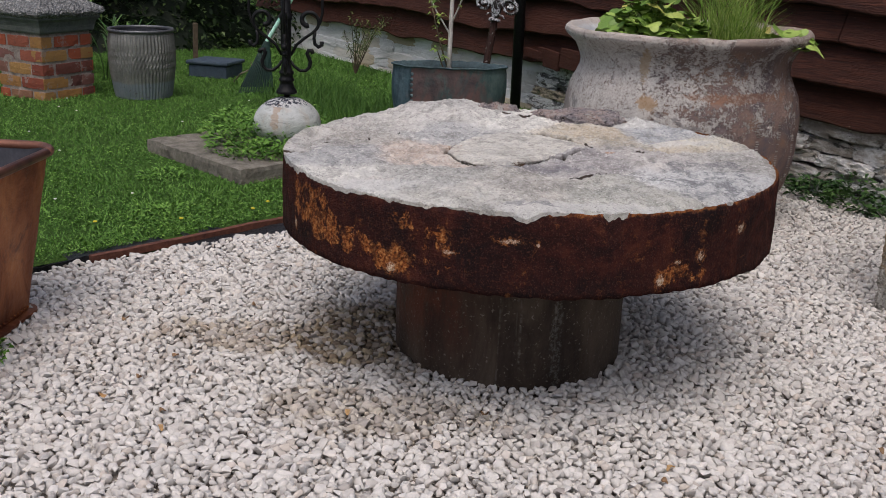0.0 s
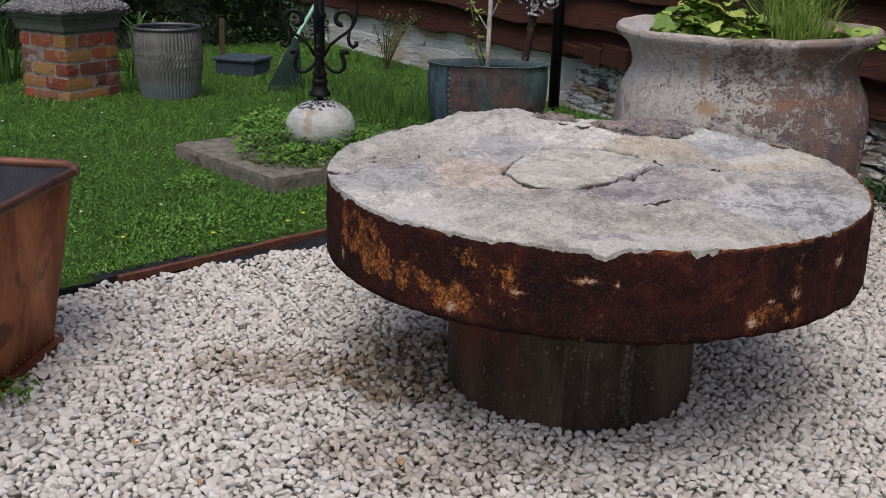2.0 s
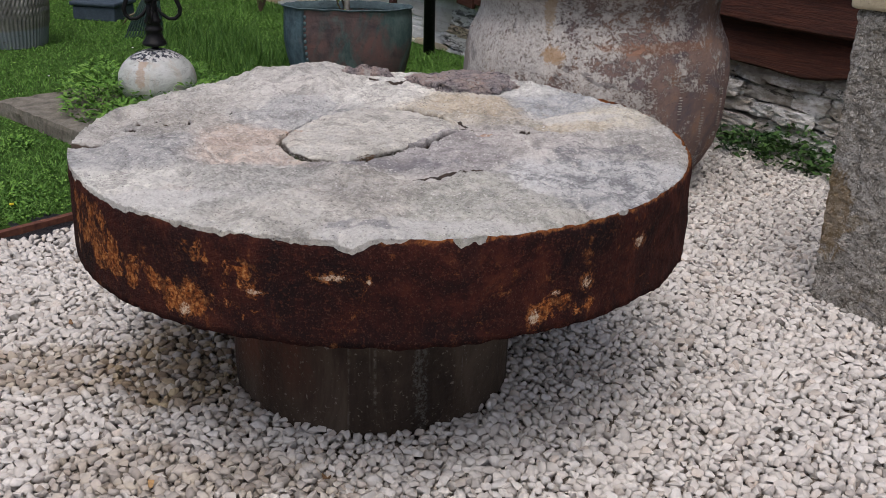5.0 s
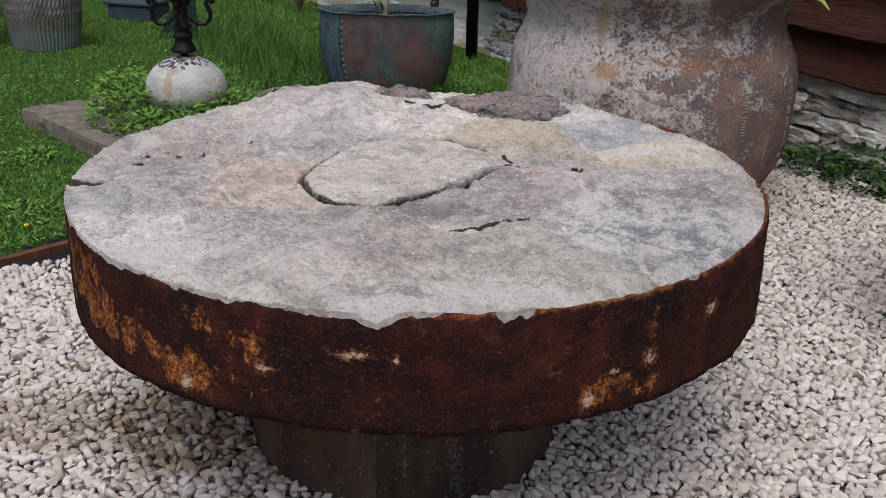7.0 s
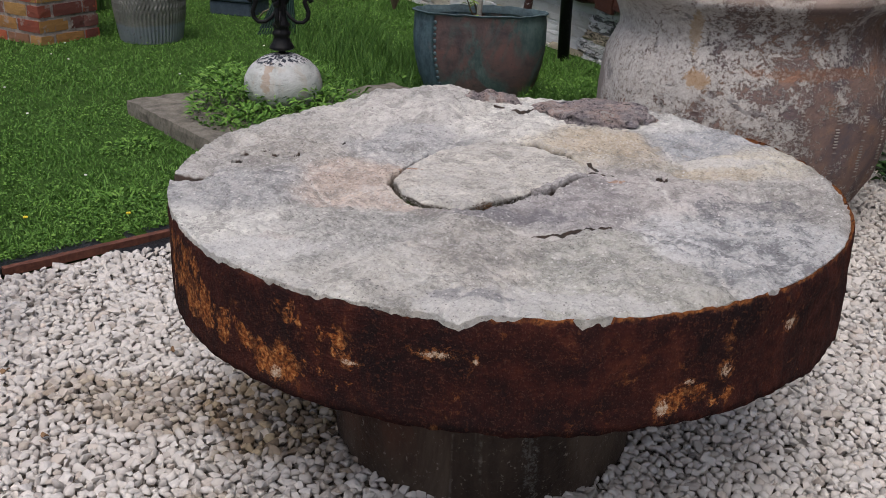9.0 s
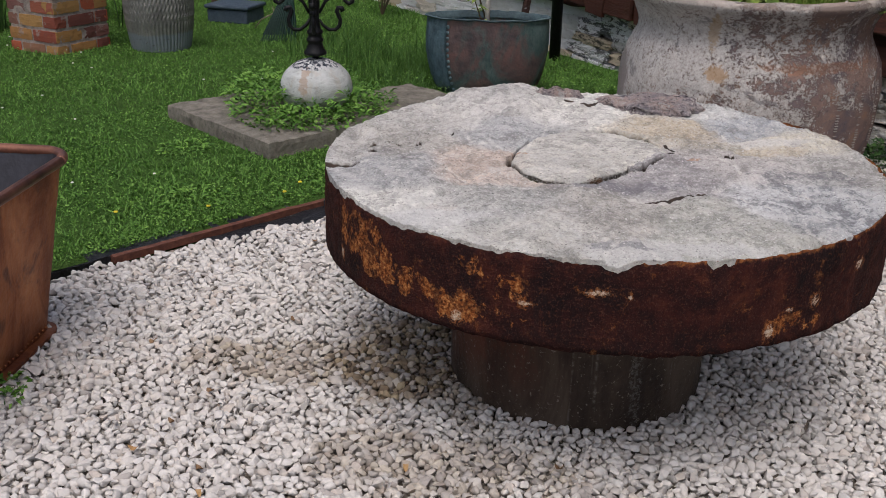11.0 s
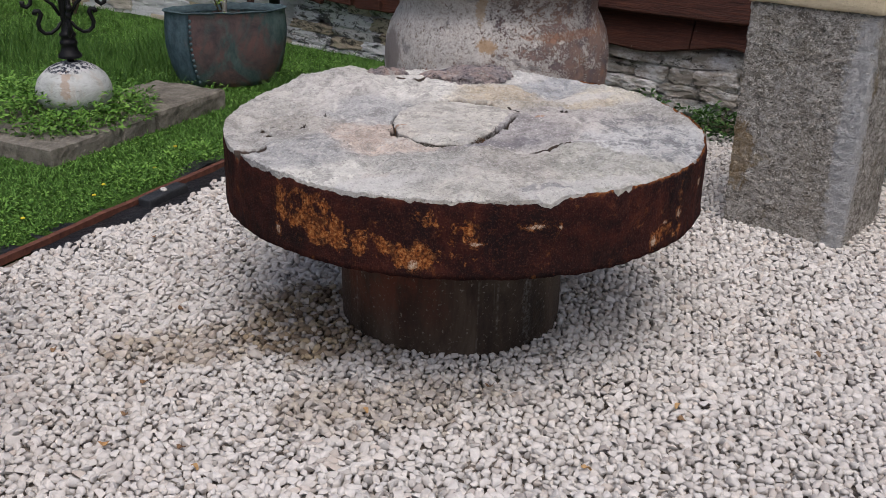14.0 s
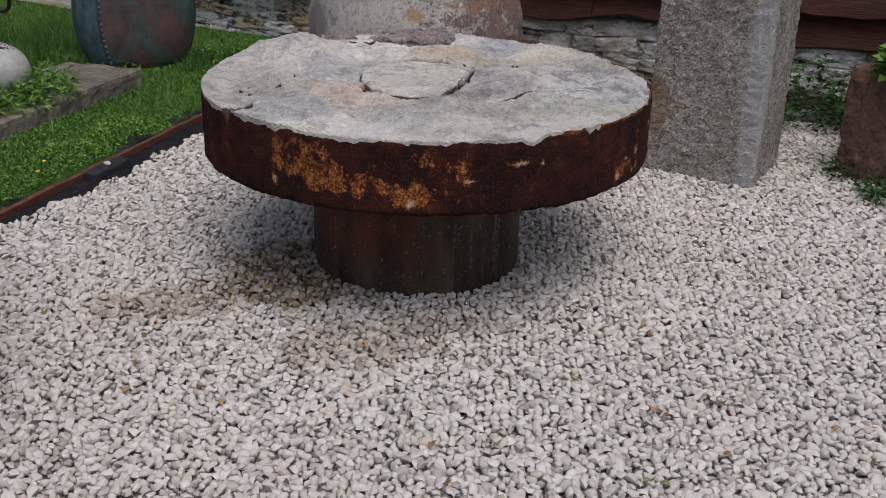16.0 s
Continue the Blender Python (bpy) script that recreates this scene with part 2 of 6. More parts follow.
def rust_material():
    m = Mat("rusted_iron_hoop", 0.85, 0.0, 0.10)
    px = m.xyz()[0]
    n1 = m.noise(9, 6, 0.7, None, 0.6)
    n2 = m.noise(38, 6, 0.75)
    n3 = m.noise(150, 4, 0.7)
    streak = m.noise(13, 5, 0.7, m.scaled(1, 1, 0.22))
    c = m.ramp(n1, (0.36, (0.013, 0.0075, 0.008)), (0.47, (0.030, 0.0100, 0.0088)), (0.56, (0.054, 0.0150, 0.0115)), (0.67, (0.082, 0.024, 0.014)))
    c = m.mix(m.step(streak, 0.52, 0.62, 0, 0.55), c, (0.016, 0.009, 0.010))
    c = m.mix(m.step(n2, 0.48, 0.60, 0, 0.6), c, (0.018, 0.009, 0.0095))
    c = m.mix(m.step(n3, 0.55, 0.64, 0, 0.45), c, (0.115, 0.036, 0.020))
    c = m.mix(m.step(m.noise(310, 3, 0.6), 0.58, 0.66, 0, 0.35), c, (0.15, 0.075, 0.055))
    # bright flaking rust, most of it on one side of the hoop
    patch = 0.0
    for p, size, k in RUST_FLAKES:
        q = m.math("MULTIPLY", m.spot(p, size, m.noise(14, 5, 0.7), 2.2), k)
        patch = q if patch == 0.0 else m.math("MAXIMUM", patch, q)
    flake = m.step(m.math("ADD", m.noise(26, 6, 0.78, m.scaled(1, 1, 0.8), 0.4), m.math("MULTIPLY", patch, 0.15)), 0.58, 0.64)
    flake = m.math("MULTIPLY", flake, m.math("MULTIPLY", m.step(patch, 0.0, 0.5, 0.35, 1.0), m.step(n2, 0.60, 0.44, 0.25, 1.0)))
    c = m.mix(flake, c, m.ramp(n3, (0.36, (0.075, 0.023, 0.010)), (0.47, (0.23, 0.068, 0.018)), (0.56, (0.40, 0.155, 0.045)), (0.68, (0.56, 0.30, 0.12))))
    lip = m.math("MULTIPLY", m.step(m.math("ADD", m.attr("below_top"), m.math("MULTIPLY", n2, 0.030)), 0.0225, 0.016), m.step(px, 0.14, 0.24, 0.2, 1.0))
    c = m.mix(m.math("MULTIPLY", lip, m.step(m.noise(24, 5, 0.7), 0.40, 0.52, 0.15, 0.85)), c, m.ramp(n3, (0.4, (0.17, 0.055, 0.02)), (0.6, (0.34, 0.13, 0.035))))
    wob = m.noise(85, 6, 0.85)
    scar, halo = 0.0, 0.0
    for p, size in RUST_SCARS:
        e, h = m.spot(p, tuple(0.62 * v for v in size), wob, 3.6), m.spot(p, tuple(1.1 * v for v in size), wob, 3.2)
        scar, halo = (e, h) if scar == 0.0 else (m.math("MAXIMUM", scar, e), m.math("MAXIMUM", halo, h))
    c = m.mix(m.math("MULTIPLY", halo, m.step(n3, 0.44, 0.58, 0.0, 0.7)), c, (0.32, 0.12, 0.038))
    c = m.mix(m.math("MULTIPLY", scar, m.step(m.noise(140, 3, 0.7), 0.60, 0.48, 0.1, 0.95)), c, m.ramp(n3, (0.38, (0.38, 0.21, 0.10)), (0.52, (0.62, 0.51, 0.40))))
    m.set("Roughness", m.step(n2, 0.3, 0.7, 0.75, 0.95))
    m.bump(m.math("ADD", m.math("MULTIPLY", n2, 0.7), m.math("MULTIPLY", n3, 0.7)), 0.009)
    return m.done(c)


def drum_material():
    m = Mat("tarnished_drum_metal", 0.7, 0.0, 0.15)
    n = m.noise(10, 6, 0.7, m.scaled(1, 1, 0.3), 0.5)
    c = m.ramp(n, (0.36, (0.030, 0.022, 0.017)), (0.5, (0.060, 0.043, 0.032)), (0.64, (0.098, 0.075, 0.057)))
    px, py, pz = m.xyz()
    rust = m.math("MULTIPLY", m.step(px, 0.16, -0.06), m.step(pz, 0.0, 0.2))
    rust = m.math("MAXIMUM", rust, m.step(pz, 0.22, 0.33, 0.0, 0.7))
    c = m.mix(m.math("MULTIPLY", rust, m.step(m.noise(18, 5, 0.7, m.scaled(1, 1, 0.4)), 0.4, 0.6, 0.25, 0.9)), c, (0.125, 0.040, 0.024))
    drip = m.step(m.noise(34, 3, 0.5, m.scaled(1, 1, 0.05)), 0.61, 0.69, 0, 0.5)
    drip = m.math("MULTIPLY", drip, m.step(m.noise(60, 4), 0.4, 0.6))
    c = m.mix(drip, c, (0.24, 0.22, 0.195))
    c = m.mix(m.math("MULTIPLY", m.spot((0.265, 2.15, 0.16), (0.014, 0.05, 0.20), m.noise(30, 5, 0.8)), m.step(m.noise(90, 4, 0.8), 0.45, 0.6, 0.0, 0.35)), c, (0.22, 0.22, 0.21))
    c = m.mix(m.step(m.noise(110, 4, 0.7), 0.60, 0.68, 0, 0.7), c, (0.26, 0.225, 0.19))
    m.set("Roughness", m.step(n, 0.3, 0.7, 0.55, 0.8))
    m.bump(m.noise(70, 5), 0.004)
    return m.done(c)


def terracotta_material():
    m = Mat("lime_bloomed_terracotta", 0.9, 0, 0.2)
    px, py, pz = m.xyz()
    big = m.noise(5, 6, 0.7, None, 0.8)
    mid = m.noise(30, 6, 0.8, m.scaled(1, 1, 1.3), 1.0)
    fine = m.noise(120, 5, 0.75)
    c = m.ramp(big, (0.38, (0.165, 0.135, 0.145)), (0.47, (0.215, 0.152, 0.14)), (0.56, (0.275, 0.19, 0.16)), (0.68, (0.35, 0.205, 0.135)))
    c = m.mix(m.step(m.math("ADD", pz, m.math("MULTIPLY", big, 0.10)), 0.62, 0.68, 0, 0.35), c, (0.165, 0.135, 0.115))
    high = m.math("ADD", m.step(pz, 0.28, 0.44, -0.012, 0.022), m.step(px, 0.98, 0.42, -0.012, 0.075))
    crust = m.math("ADD", m.math("ADD", m.math("MULTIPLY", mid, 0.36), m.math("MULTIPLY", fine, 0.27)), m.math("MULTIPLY", m.noise(7.5, 5, 0.65, None, 0.5), 0.37))
    bloom = m.step(m.math("ADD", crust, high), 0.50, 0.55, 0, 0.9)
    c = m.mix(bloom, c, m.ramp(m.math("ADD", m.math("MULTIPLY", fine, 0.5), m.math("MULTIPLY", m.noise(45, 6, 0.8), 0.5)), (0.40, (0.28, 0.24, 0.215)), (0.47, (0.50, 0.47, 0.44)), (0.60, (0.70, 0.68, 0.65))))
    c = m.mix(m.step(m.noise(9, 6, 0.75, None, 1.2), 0.57, 0.64, 0, 0.55), c, (0.135, 0.12, 0.13))
    c = m.mix(m.step(fine, 0.58, 0.68, 0, 0.5), c, (0.10, 0.085, 0.08))
    c = m.mix(m.math("MULTIPLY", m.spot((0.63, 3.49, 0.47), (0.035, 0.1, 0.03), mid), 0.7), c, (0.42, 0.25, 0.11))
    c = m.mix(m.math("MULTIPLY", m.spot((0.62, 3.52, 0.60), (0.018, 0.1, 0.06), mid), 0.6), c, (0.36, 0.23, 0.10))
    c = m.mix(m.math("MULTIPLY", m.spot((0.95, 3.48, 0.50), (0.22, 0.2, 0.018), mid), 0.45), c, (0.40, 0.19, 0.10))
    c = m.mix(m.math("MULTIPLY", m.spot((0.47, 3.95, 0.67), (0.12, 0.25, 0.05), mid), 0.8), c, (0.60, 0.62, 0.64))
    c = m.mix(m.math("MULTIPLY", m.spot((0.375, 3.90, 0.385), (0.05, 0.12, 0.11), mid, 1.2), 0.85), c, (0.24, 0.205, 0.195))
    lip = m.step(m.math("ADD", pz, m.math("MULTIPLY", mid, 0.02)), 0.688, 0.700, 0, 0.55)
    c = m.mix(lip, c, (0.46, 0.38, 0.33))
    m.bump(m.math("ADD", m.math("ADD", mid, m.math("MULTIPLY", fine, 0.6)), m.math("MULTIPLY", bloom, 0.35)), 0.007)
    return m.done(c)


def verdigris_material(name="verdigris_copper", teal=0.0, green=((0.075, 0.165, 0.165), (0.17, 0.27, 0.255))):
    m = Mat(name, 0.6, 0.1, 0.4)
    n = m.noise(7, 6, 0.7, None, 0.7)
    c = m.ramp(n, (0.36, (0.12, 0.10, 0.105)), (0.5, (0.21, 0.150, 0.145)), (0.64, (0.30, 0.175, 0.160)))
    g = m.step(m.math("ADD", m.noise(6, 5, 0.6, m.scaled(1, 1, 0.7), 0.8), teal), 0.43, 0.58, 0, 0.85)
    c = m.mix(g, c, m.ramp(m.noise(26, 5, 0.7, m.scaled(1, 1, 0.5)), (0.38, green[0]), (0.62, green[1])))
    c = m.mix(m.step(m.noise(45, 4, 0.7), 0.58, 0.7, 0, 0.4), c, (0.06, 0.065, 0.07))
    m.bump(m.noise(14, 3), 0.008)
    return m.done(c)


def copper_material():
    m = Mat("patinated_copper", 0.5, 0.45, 0.3)
    n = m.noise(6, 6, 0.65, m.scaled(1.0, 1.0, 0.35), 1.0)
    px, py, pz = m.xyz()
    c = m.ramp(n, (0.25, (0.075, 0.022, 0.011)), (0.45, (0.22, 0.070, 0.025)), (0.6, (0.37, 0.130, 0.042)), (0.8, (0.50, 0.21, 0.07)))
    c = m.mix(m.step(m.noise(3.5, 5, 0.7, None, 1.5), 0.56, 0.66, 0, 0.7), c, (0.06, 0.02, 0.015))
    c = m.mix(m.math("MULTIPLY", m.spot((-1.09, 2.17, 0.13), (0.2, 0.085, 0.045), n), 0.75), c, (0.03, 0.012, 0.01))
    c = m.mix(m.step(m.math("ADD", pz, m.math("MULTIPLY", n, 0.12)), 0.20, 0.05, 0, 0.65), c, (0.10, 0.03, 0.018))
    m.set("Roughness", m.step(n, 0.3, 0.7, 0.65, 0.45))
    m.bump(m.noise(40, 4), 0.003)
    return m.done(c)


def dark_tin_material():
    m = Mat("tarnished_tin_lining", 0.5, 0.6, 0.4)
    n = m.noise(9, 6, 0.7, m.scaled(1, 1, 0.4))
    m.bump(m.noise(50, 3), 0.002)
    return m.done(m.ramp(n, (0.3, (0.030, 0.030, 0.036)), (0.6, (0.10, 0.10, 0.115)), (0.8, (0.26, 0.26, 0.29))))


def granite_material():
    m = Mat("hewn_granite", 0.92, 0, 0.2)
    fine = m.noise(230, 4, 0.75)
    chip = m.noise(62, 6, 0.8, m.scaled(0.8, 0.8, 1.5), 1.3)
    mid = m.noise(22, 6, 0.75, None, 0.8)
    big = m.noise(4.5, 5, 0.7)
    c = m.ramp(mid, (0.40, (0.24, 0.218, 0.19)), (0.48, (0.38, 0.352, 0.312)), (0.55, (0.49, 0.46, 0.425)), (0.62, (0.60, 0.58, 0.55)))
    c = m.mix(m.step(big, 0.44, 0.62, 0, 0.45), c, (0.235, 0.205, 0.155))
    # chip and pit relief: its shading is put into the colour too
    c = m.mix(m.step(chip, 0.475, 0.42, 0, 0.75), c, (0.10, 0.09, 0.08))
    c = m.mix(m.step(chip, 0.53, 0.58, 0, 0.55), c, (0.56, 0.54, 0.51))
    c = m.mix(m.step(fine, 0.53, 0.60, 0, 0.5), c, (0.13, 0.12, 0.11))
    c = m.mix(m.step(m.noise(120, 3, 0.6), 0.59, 0.63, 0, 0.8), c, (0.66, 0.64, 0.60))
    patchy = m.noise(8, 5, 0.7)
    pit = m.step(m.math("ADD", m.voronoi(62, m.scaled(0.8, 0.8, 1.5)), m.math("MULTIPLY", m.noise(60, 4, 0.7), 0.6)), 0.55, 0.42)
    c = m.mix(m.math("MULTIPLY", pit, m.step(patchy, 0.42, 0.58, 0.2, 0.85)), c, (0.075, 0.068, 0.06))
    c = m.mix(m.math("MULTIPLY", m.step(m.voronoi(95, m.shifted(0.21)), 0.28, 0.18), m.step(patchy, 0.62, 0.42, 0.1, 0.8)), c, (0.66, 0.645, 0.61))
    c = m.mix(m.math("MULTIPLY", m.spot((1.44, 2.50, 0.35), (0.055, 0.055, 0.45), mid), 0.7), c, (0.56, 0.57, 0.59))
    c = m.mix(m.math("MULTIPLY", m.spot((1.25, 2.80, 0.24), (0.05, 0.06, 0.11), mid), 0.6), c, (0.27, 0.18, 0.075))
    c = m.mix(m.step(m.noise(9, 4, 0.6), 0.63, 0.70, 0, 0.4), c, (0.30, 0.22, 0.10))
    m.bump(m.math("ADD", m.math("ADD", m.math("MULTIPLY", chip, 0.9), m.math("MULTIPLY", mid, 0.5)), m.math("MULTIPLY", pit, -0.35)), 0.016)
    return m.done(c)


def concrete_material(name, lo, hi, pebble=0.0):
    m = Mat(name, 0.92, 0, 0.2)
    n = m.noise(18, 6, 0.75)
    f = m.noise(140, 4, 0.7)
    c = m.ramp(n, (0.3, lo), (0.7, hi))
    c = m.mix(m.step(f, 0.55, 0.72, 0, 0.5), c, tuple(v * 0.45 for v in lo))
    if pebble:
        v = m.voronoi(75)
        c = m.mix(m.step(m.noise(70, 3), 0.5, 0.62, 0, 0.8 * pebble), c, tuple(min(1, v2 * 1.5) for v2 in hi))
        m.bump(v, 0.012 * pebble)
    else:
        m.bump(m.math("ADD", n, m.math("MULTIPLY", f, 0.4)), 0.008)
    return m.done(c)


def brick_material():
    m = Mat("old_red_brick", 0.9, 0, 0.2)
    n = m.noise(30, 6, 0.75)
    c = m.ramp(m.rand(), (0.0, (0.13, 0.055, 0.048)), (0.3, (0.29, 0.070, 0.038)), (0.55, (0.36, 0.10, 0.052)), (0.75, (0.18, 0.090, 0.080)), (0.85, (0.33, 0.17, 0.06)), (1.0, (0.36, 0.21, 0.08)))
    c = m.mix(m.step(n, 0.52, 0.7, 0, 0.45), c, (0.15, 0.080, 0.066))
    c = m.mix(m.step(m.noise(9, 6, 0.75), 0.56, 0.62, 0, 0.7), c, (0.29, 0.235, 0.21))
    m.bump(n, 0.008)
    return m.done(c)


def whitewash_material(black=0.0, name="whitewashed_stone", dull=0.0):
    m = Mat(name, 0.92, 0, 0.2)
    n = m.noise(20, 6, 0.75, m.scaled(1, 1, 1.8), 0.8)
    c = m.ramp(m.rand(), (0.0, (0.60, 0.58, 0.55)), (0.2, (0.76, 0.76, 0.76)), (0.72, (0.80, 0.80, 0.80)), (0.86, (0.60, 0.53, 0.42)), (1.0, (0.50, 0.40, 0.26)))
    if dull:
        c = m.mix(m.step(m.noise(6, 6, 0.75, m.scaled(1, 1, 2)), 0.38, 0.58, 0.0, dull), c, (0.30, 0.26, 0.21))
    c = m.mix(m.step(n, 0.55, 0.66, 0, 0.40 + 5 * max(0.0, black)), c, (0.33, 0.295, 0.25))
    c = m.mix(m.step(m.noise(9, 6, 0.8, m.scaled(1, 1, 2.5), 0.35), 0.61 - black, 0.67 - black, 0, 0.85), c, (0.035, 0.032, 0.030))
    m.bump(n, 0.012 + 0.1 * black)
    return m.done(c)


def mortar_material():
    m = Mat("old_mortar", 0.95, 0, 0.1)
    n = m.noise(25, 6, 0.7)
    m.bump(n, 0.012)
    return m.done(m.ramp(n, (0.3, (0.26, 0.24, 0.215)), (0.7, (0.60, 0.59, 0.57))))


def board_material():
    m = Mat("stained_waney_boards", 0.62, 0, 0.3)
    r = m.rand()
    along = m.node("ShaderNodeTexCoord").outputs["Object"]
    g = m.noise(14, 6, 0.7, m.scaled(0.35, 3, 6, along), 1.6)
    c = m.ramp(g, (0.34, (0.013, 0.0052, 0.0044)), (0.5, (0.048, 0.0150, 0.0094)), (0.66, (0.098, 0.0330, 0.0190)))
    c = m.mix(m.math("MULTIPLY", r, 0.6), c, (0.062, 0.0195, 0.011))
    c = m.mix(m.step(m.noise(60, 4, 0.7, along), 0.66, 0.75, 0, 0.45), c, (0.30, 0.27, 0.24))
    m.bump(g, 0.01)
    return m.done(c)


def zinc_material():
    m = Mat("dull_galvanised_steel", 0.55, 0.55, 0.4)
    n = m.noise(12, 5, 0.7)
    px, py, pz = m.xyz()
    c = m.ramp(n, (0.3, (0.13, 0.128, 0.12)), (0.7, (0.30, 0.295, 0.28)))
    c = m.mix(m.step(m.math("ADD", pz, m.math("MULTIPLY", n, 0.04)), 0.135, 0.115, 0, 0.55), c, (0.24, 0.30, 0.37))
    c = m.mix(m.step(m.noise(60, 4), 0.6, 0.7, 0, 0.5), c, (0.10, 0.095, 0.085))
    m.bump(m.noise(60, 4), 0.003)
    return m.done(c)


def iron_material(name="black_painted_iron", base=(0.009, 0.009, 0.010), worn=(0.035, 0.033, 0.032), rough=0.42):
    m = Mat(name, rough, 0.0, 0.18)
    n = m.noise(45, 5, 0.7)
    m.bump(n, 0.003)
    return m.done(m.mix(m.step(n, 0.55, 0.72, 0, 0.8), base, worn))


def flaking_material(name, paint, bare, cover):
    m = Mat(name, 0.7, 0, 0.2)
    n = m.noise(48, 5, 0.75)
    m.bump(n, 0.004)
    return m.done(m.mix(m.step(n, cover - 0.03, cover + 0.03), paint, bare))


def ball_material():
    m = Mat("weathered_painted_stone", 0.85, 0, 0.2)
    n = m.noise(14, 6, 0.7, m.scaled(1, 1, 2), 0.7)
    px, py, pz = m.xyz()
    c = m.ramp(n, (0.34, (0.30, 0.31, 0.295)), (0.48, (0.42, 0.435, 0.425)), (0.64, (0.50, 0.515, 0.51)))
    cr = m.step(m.noise(26, 5, 0.7, m.scaled(0.5, 0.5, 2.5)), 0.60, 0.64, 0, 0.55)
    c = m.mix(cr, c, (0.18, 0.19, 0.18))
    stain = m.step(m.noise(9, 4, 0.6, m.scaled(2.2, 2.2, 0.15)), 0.56, 0.66, 0, 0.6)
    c = m.mix(m.math("MULTIPLY", stain, 0.4), c, (0.40, 0.29, 0.19))
    c = m.mix(m.math("MULTIPLY", m.spot((-0.845, 4.325, 0.22), (0.022, 0.1, 0.085), n), 0.65), c, (0.36, 0.25, 0.17))
    c = m.mix(m.step(pz, 0.14, 0.07, 0, 0.4), c, (0.22, 0.24, 0.19))
    cap = m.step(m.math("ADD", pz, m.math("MULTIPLY", m.noise(50, 4), 0.05)), 0.276, 0.288)
    c = m.mix(cap, c, m.ramp(m.noise(60, 4), (0.45, (0.03, 0.035, 0.05)), (0.55, (0.5, 0.5, 0.5))))
    m.bump(n, 0.008)
    return m.done(c)


def plain_material(name, lo, hi, rough=0.6, scale=30, depth=0.004, metal=0.0):
    m = Mat(name, rough, metal, 0.35)
    n = m.noise(scale, 5, 0.7)
    m.bump(n, depth)
    return m.done(m.ramp(n, (0.3, lo), (0.7, hi)))


GRAVEL, GRIT, SOIL, TURF = gravel_material(), grit_material(), soil_material(), turf_material()
GRASS = leaf_material("grass_blades", (0.062, 0.145, 0.024), (0.104, 0.222, 0.041), (0.156, 0.29, 0.064), 0.6, 1.6)
WEED = leaf_material("weed_leaves", (0.045, 0.115, 0.017), (0.115, 0.245, 0.037), (0.21, 0.37, 0.075), 0.5, 8)
NETTLE = leaf_material("dark_weed_leaves", (0.018, 0.05, 0.014), (0.045, 0.10, 0.028), (0.085, 0.16, 0.045), 0.5, 8)
LIME_LEAF = leaf_material("pale_green_leaves", (0.065, 0.13, 0.022), (0.18, 0.265, 0.05), (0.30, 0.385, 0.09), 0.5, 6)
TUFT = leaf_material("grass_tuft_blades", (0.10, 0.19, 0.028), (0.22, 0.345, 0.055), (0.42, 0.48, 0.16), 0.5, 6)
HEDGE = leaf_material("hedge_leaves", (0.010, 0.022, 0.007), (0.026, 0.050, 0.016), (0.075, 0.115, 0.032), 0.45, 3)
LONG_GRASS = leaf_material("long_grass_blades", (0.030, 0.075, 0.014), (0.062, 0.142, 0.028), (0.11, 0.21, 0.045), 0.55, 3)
STRAP = leaf_material("strap_leaves", (0.03, 0.07, 0.02), (0.06, 0.13, 0.035), (0.12, 0.2, 0.06), 0.4, 5)
MILLSTONE, PINKSTONE, RUST, DRUM = millstone_material(), pink_stone_material(), rust_material(), drum_material()
TERRA, VERDIGRIS, TEAL, COPPER, TIN = terracotta_material(), verdigris_material(), verdigris_material("teal_verdigris_copper", 0.20, ((0.055, 0.13, 0.172), (0.15, 0.275, 0.33))), copper_material(), dark_tin_material()
GRANITE, BRICK, MORTAR, WHITEWASH = granite_material(), brick_material(), mortar_material(), whitewash_material(0.045, dull=0.85)
WHITE_PAINT, FLAKED_PAINT = whitewash_material(-0.03, "thick_white_paint", 0.15), whitewash_material(0.11, "flaked_white_paint")
SLAB = concrete_material("mossy_concrete", (0.078, 0.070, 0.056), (0.265, 0.243, 0.205))
CAPSTONE = concrete_material("pebbled_cement", (0.085, 0.085, 0.085), (0.20, 0.20, 0.20), 1.0)
CEMENT = concrete_material("grey_cement", (0.085, 0.095, 0.088), (0.16, 0.17, 0.158))
CREAM = concrete_material("cream_render", (0.52, 0.44, 0.30), (0.63, 0.55, 0.40))
SANDSTONE = concrete_material("red_sandstone", (0.085, 0.048, 0.038), (0.20, 0.125, 0.10), 0.35)
PIER_MORTAR = plain_material("pinkish_old_mortar", (0.17, 0.135, 0.12), (0.36, 0.31, 0.28), 0.95, 30, 0.01)
DULL_ZINC = plain_material("dark_zinc_rim", (0.06, 0.062, 0.068), (0.15, 0.155, 0.165), 0.45, 30, 0.002, 0.5)
BOARD, ZINC, IRON, BALL = board_material(), zinc_material(), iron_material(), ball_material()
PALE_IRON, FLECKED_IRON = flaking_material("flaking_white_iron", (0.50, 0.51, 0.54), (0.022, 0.017, 0.016), 0.49), flaking_material("white_flecked_rusty_iron", (0.42, 0.42, 0.43), (0.045, 0.022, 0.018), 0.39)
RUSTY = plain_material("rusty_steel", (0.06, 0.022, 0.015), (0.17, 0.065, 0.04), 0.8, 40)
MEMBRANE = plain_material("black_plastic_sheet", (0.006, 0.006, 0.007), (0.018, 0.018, 0.020), 0.4, 20, 0.02)
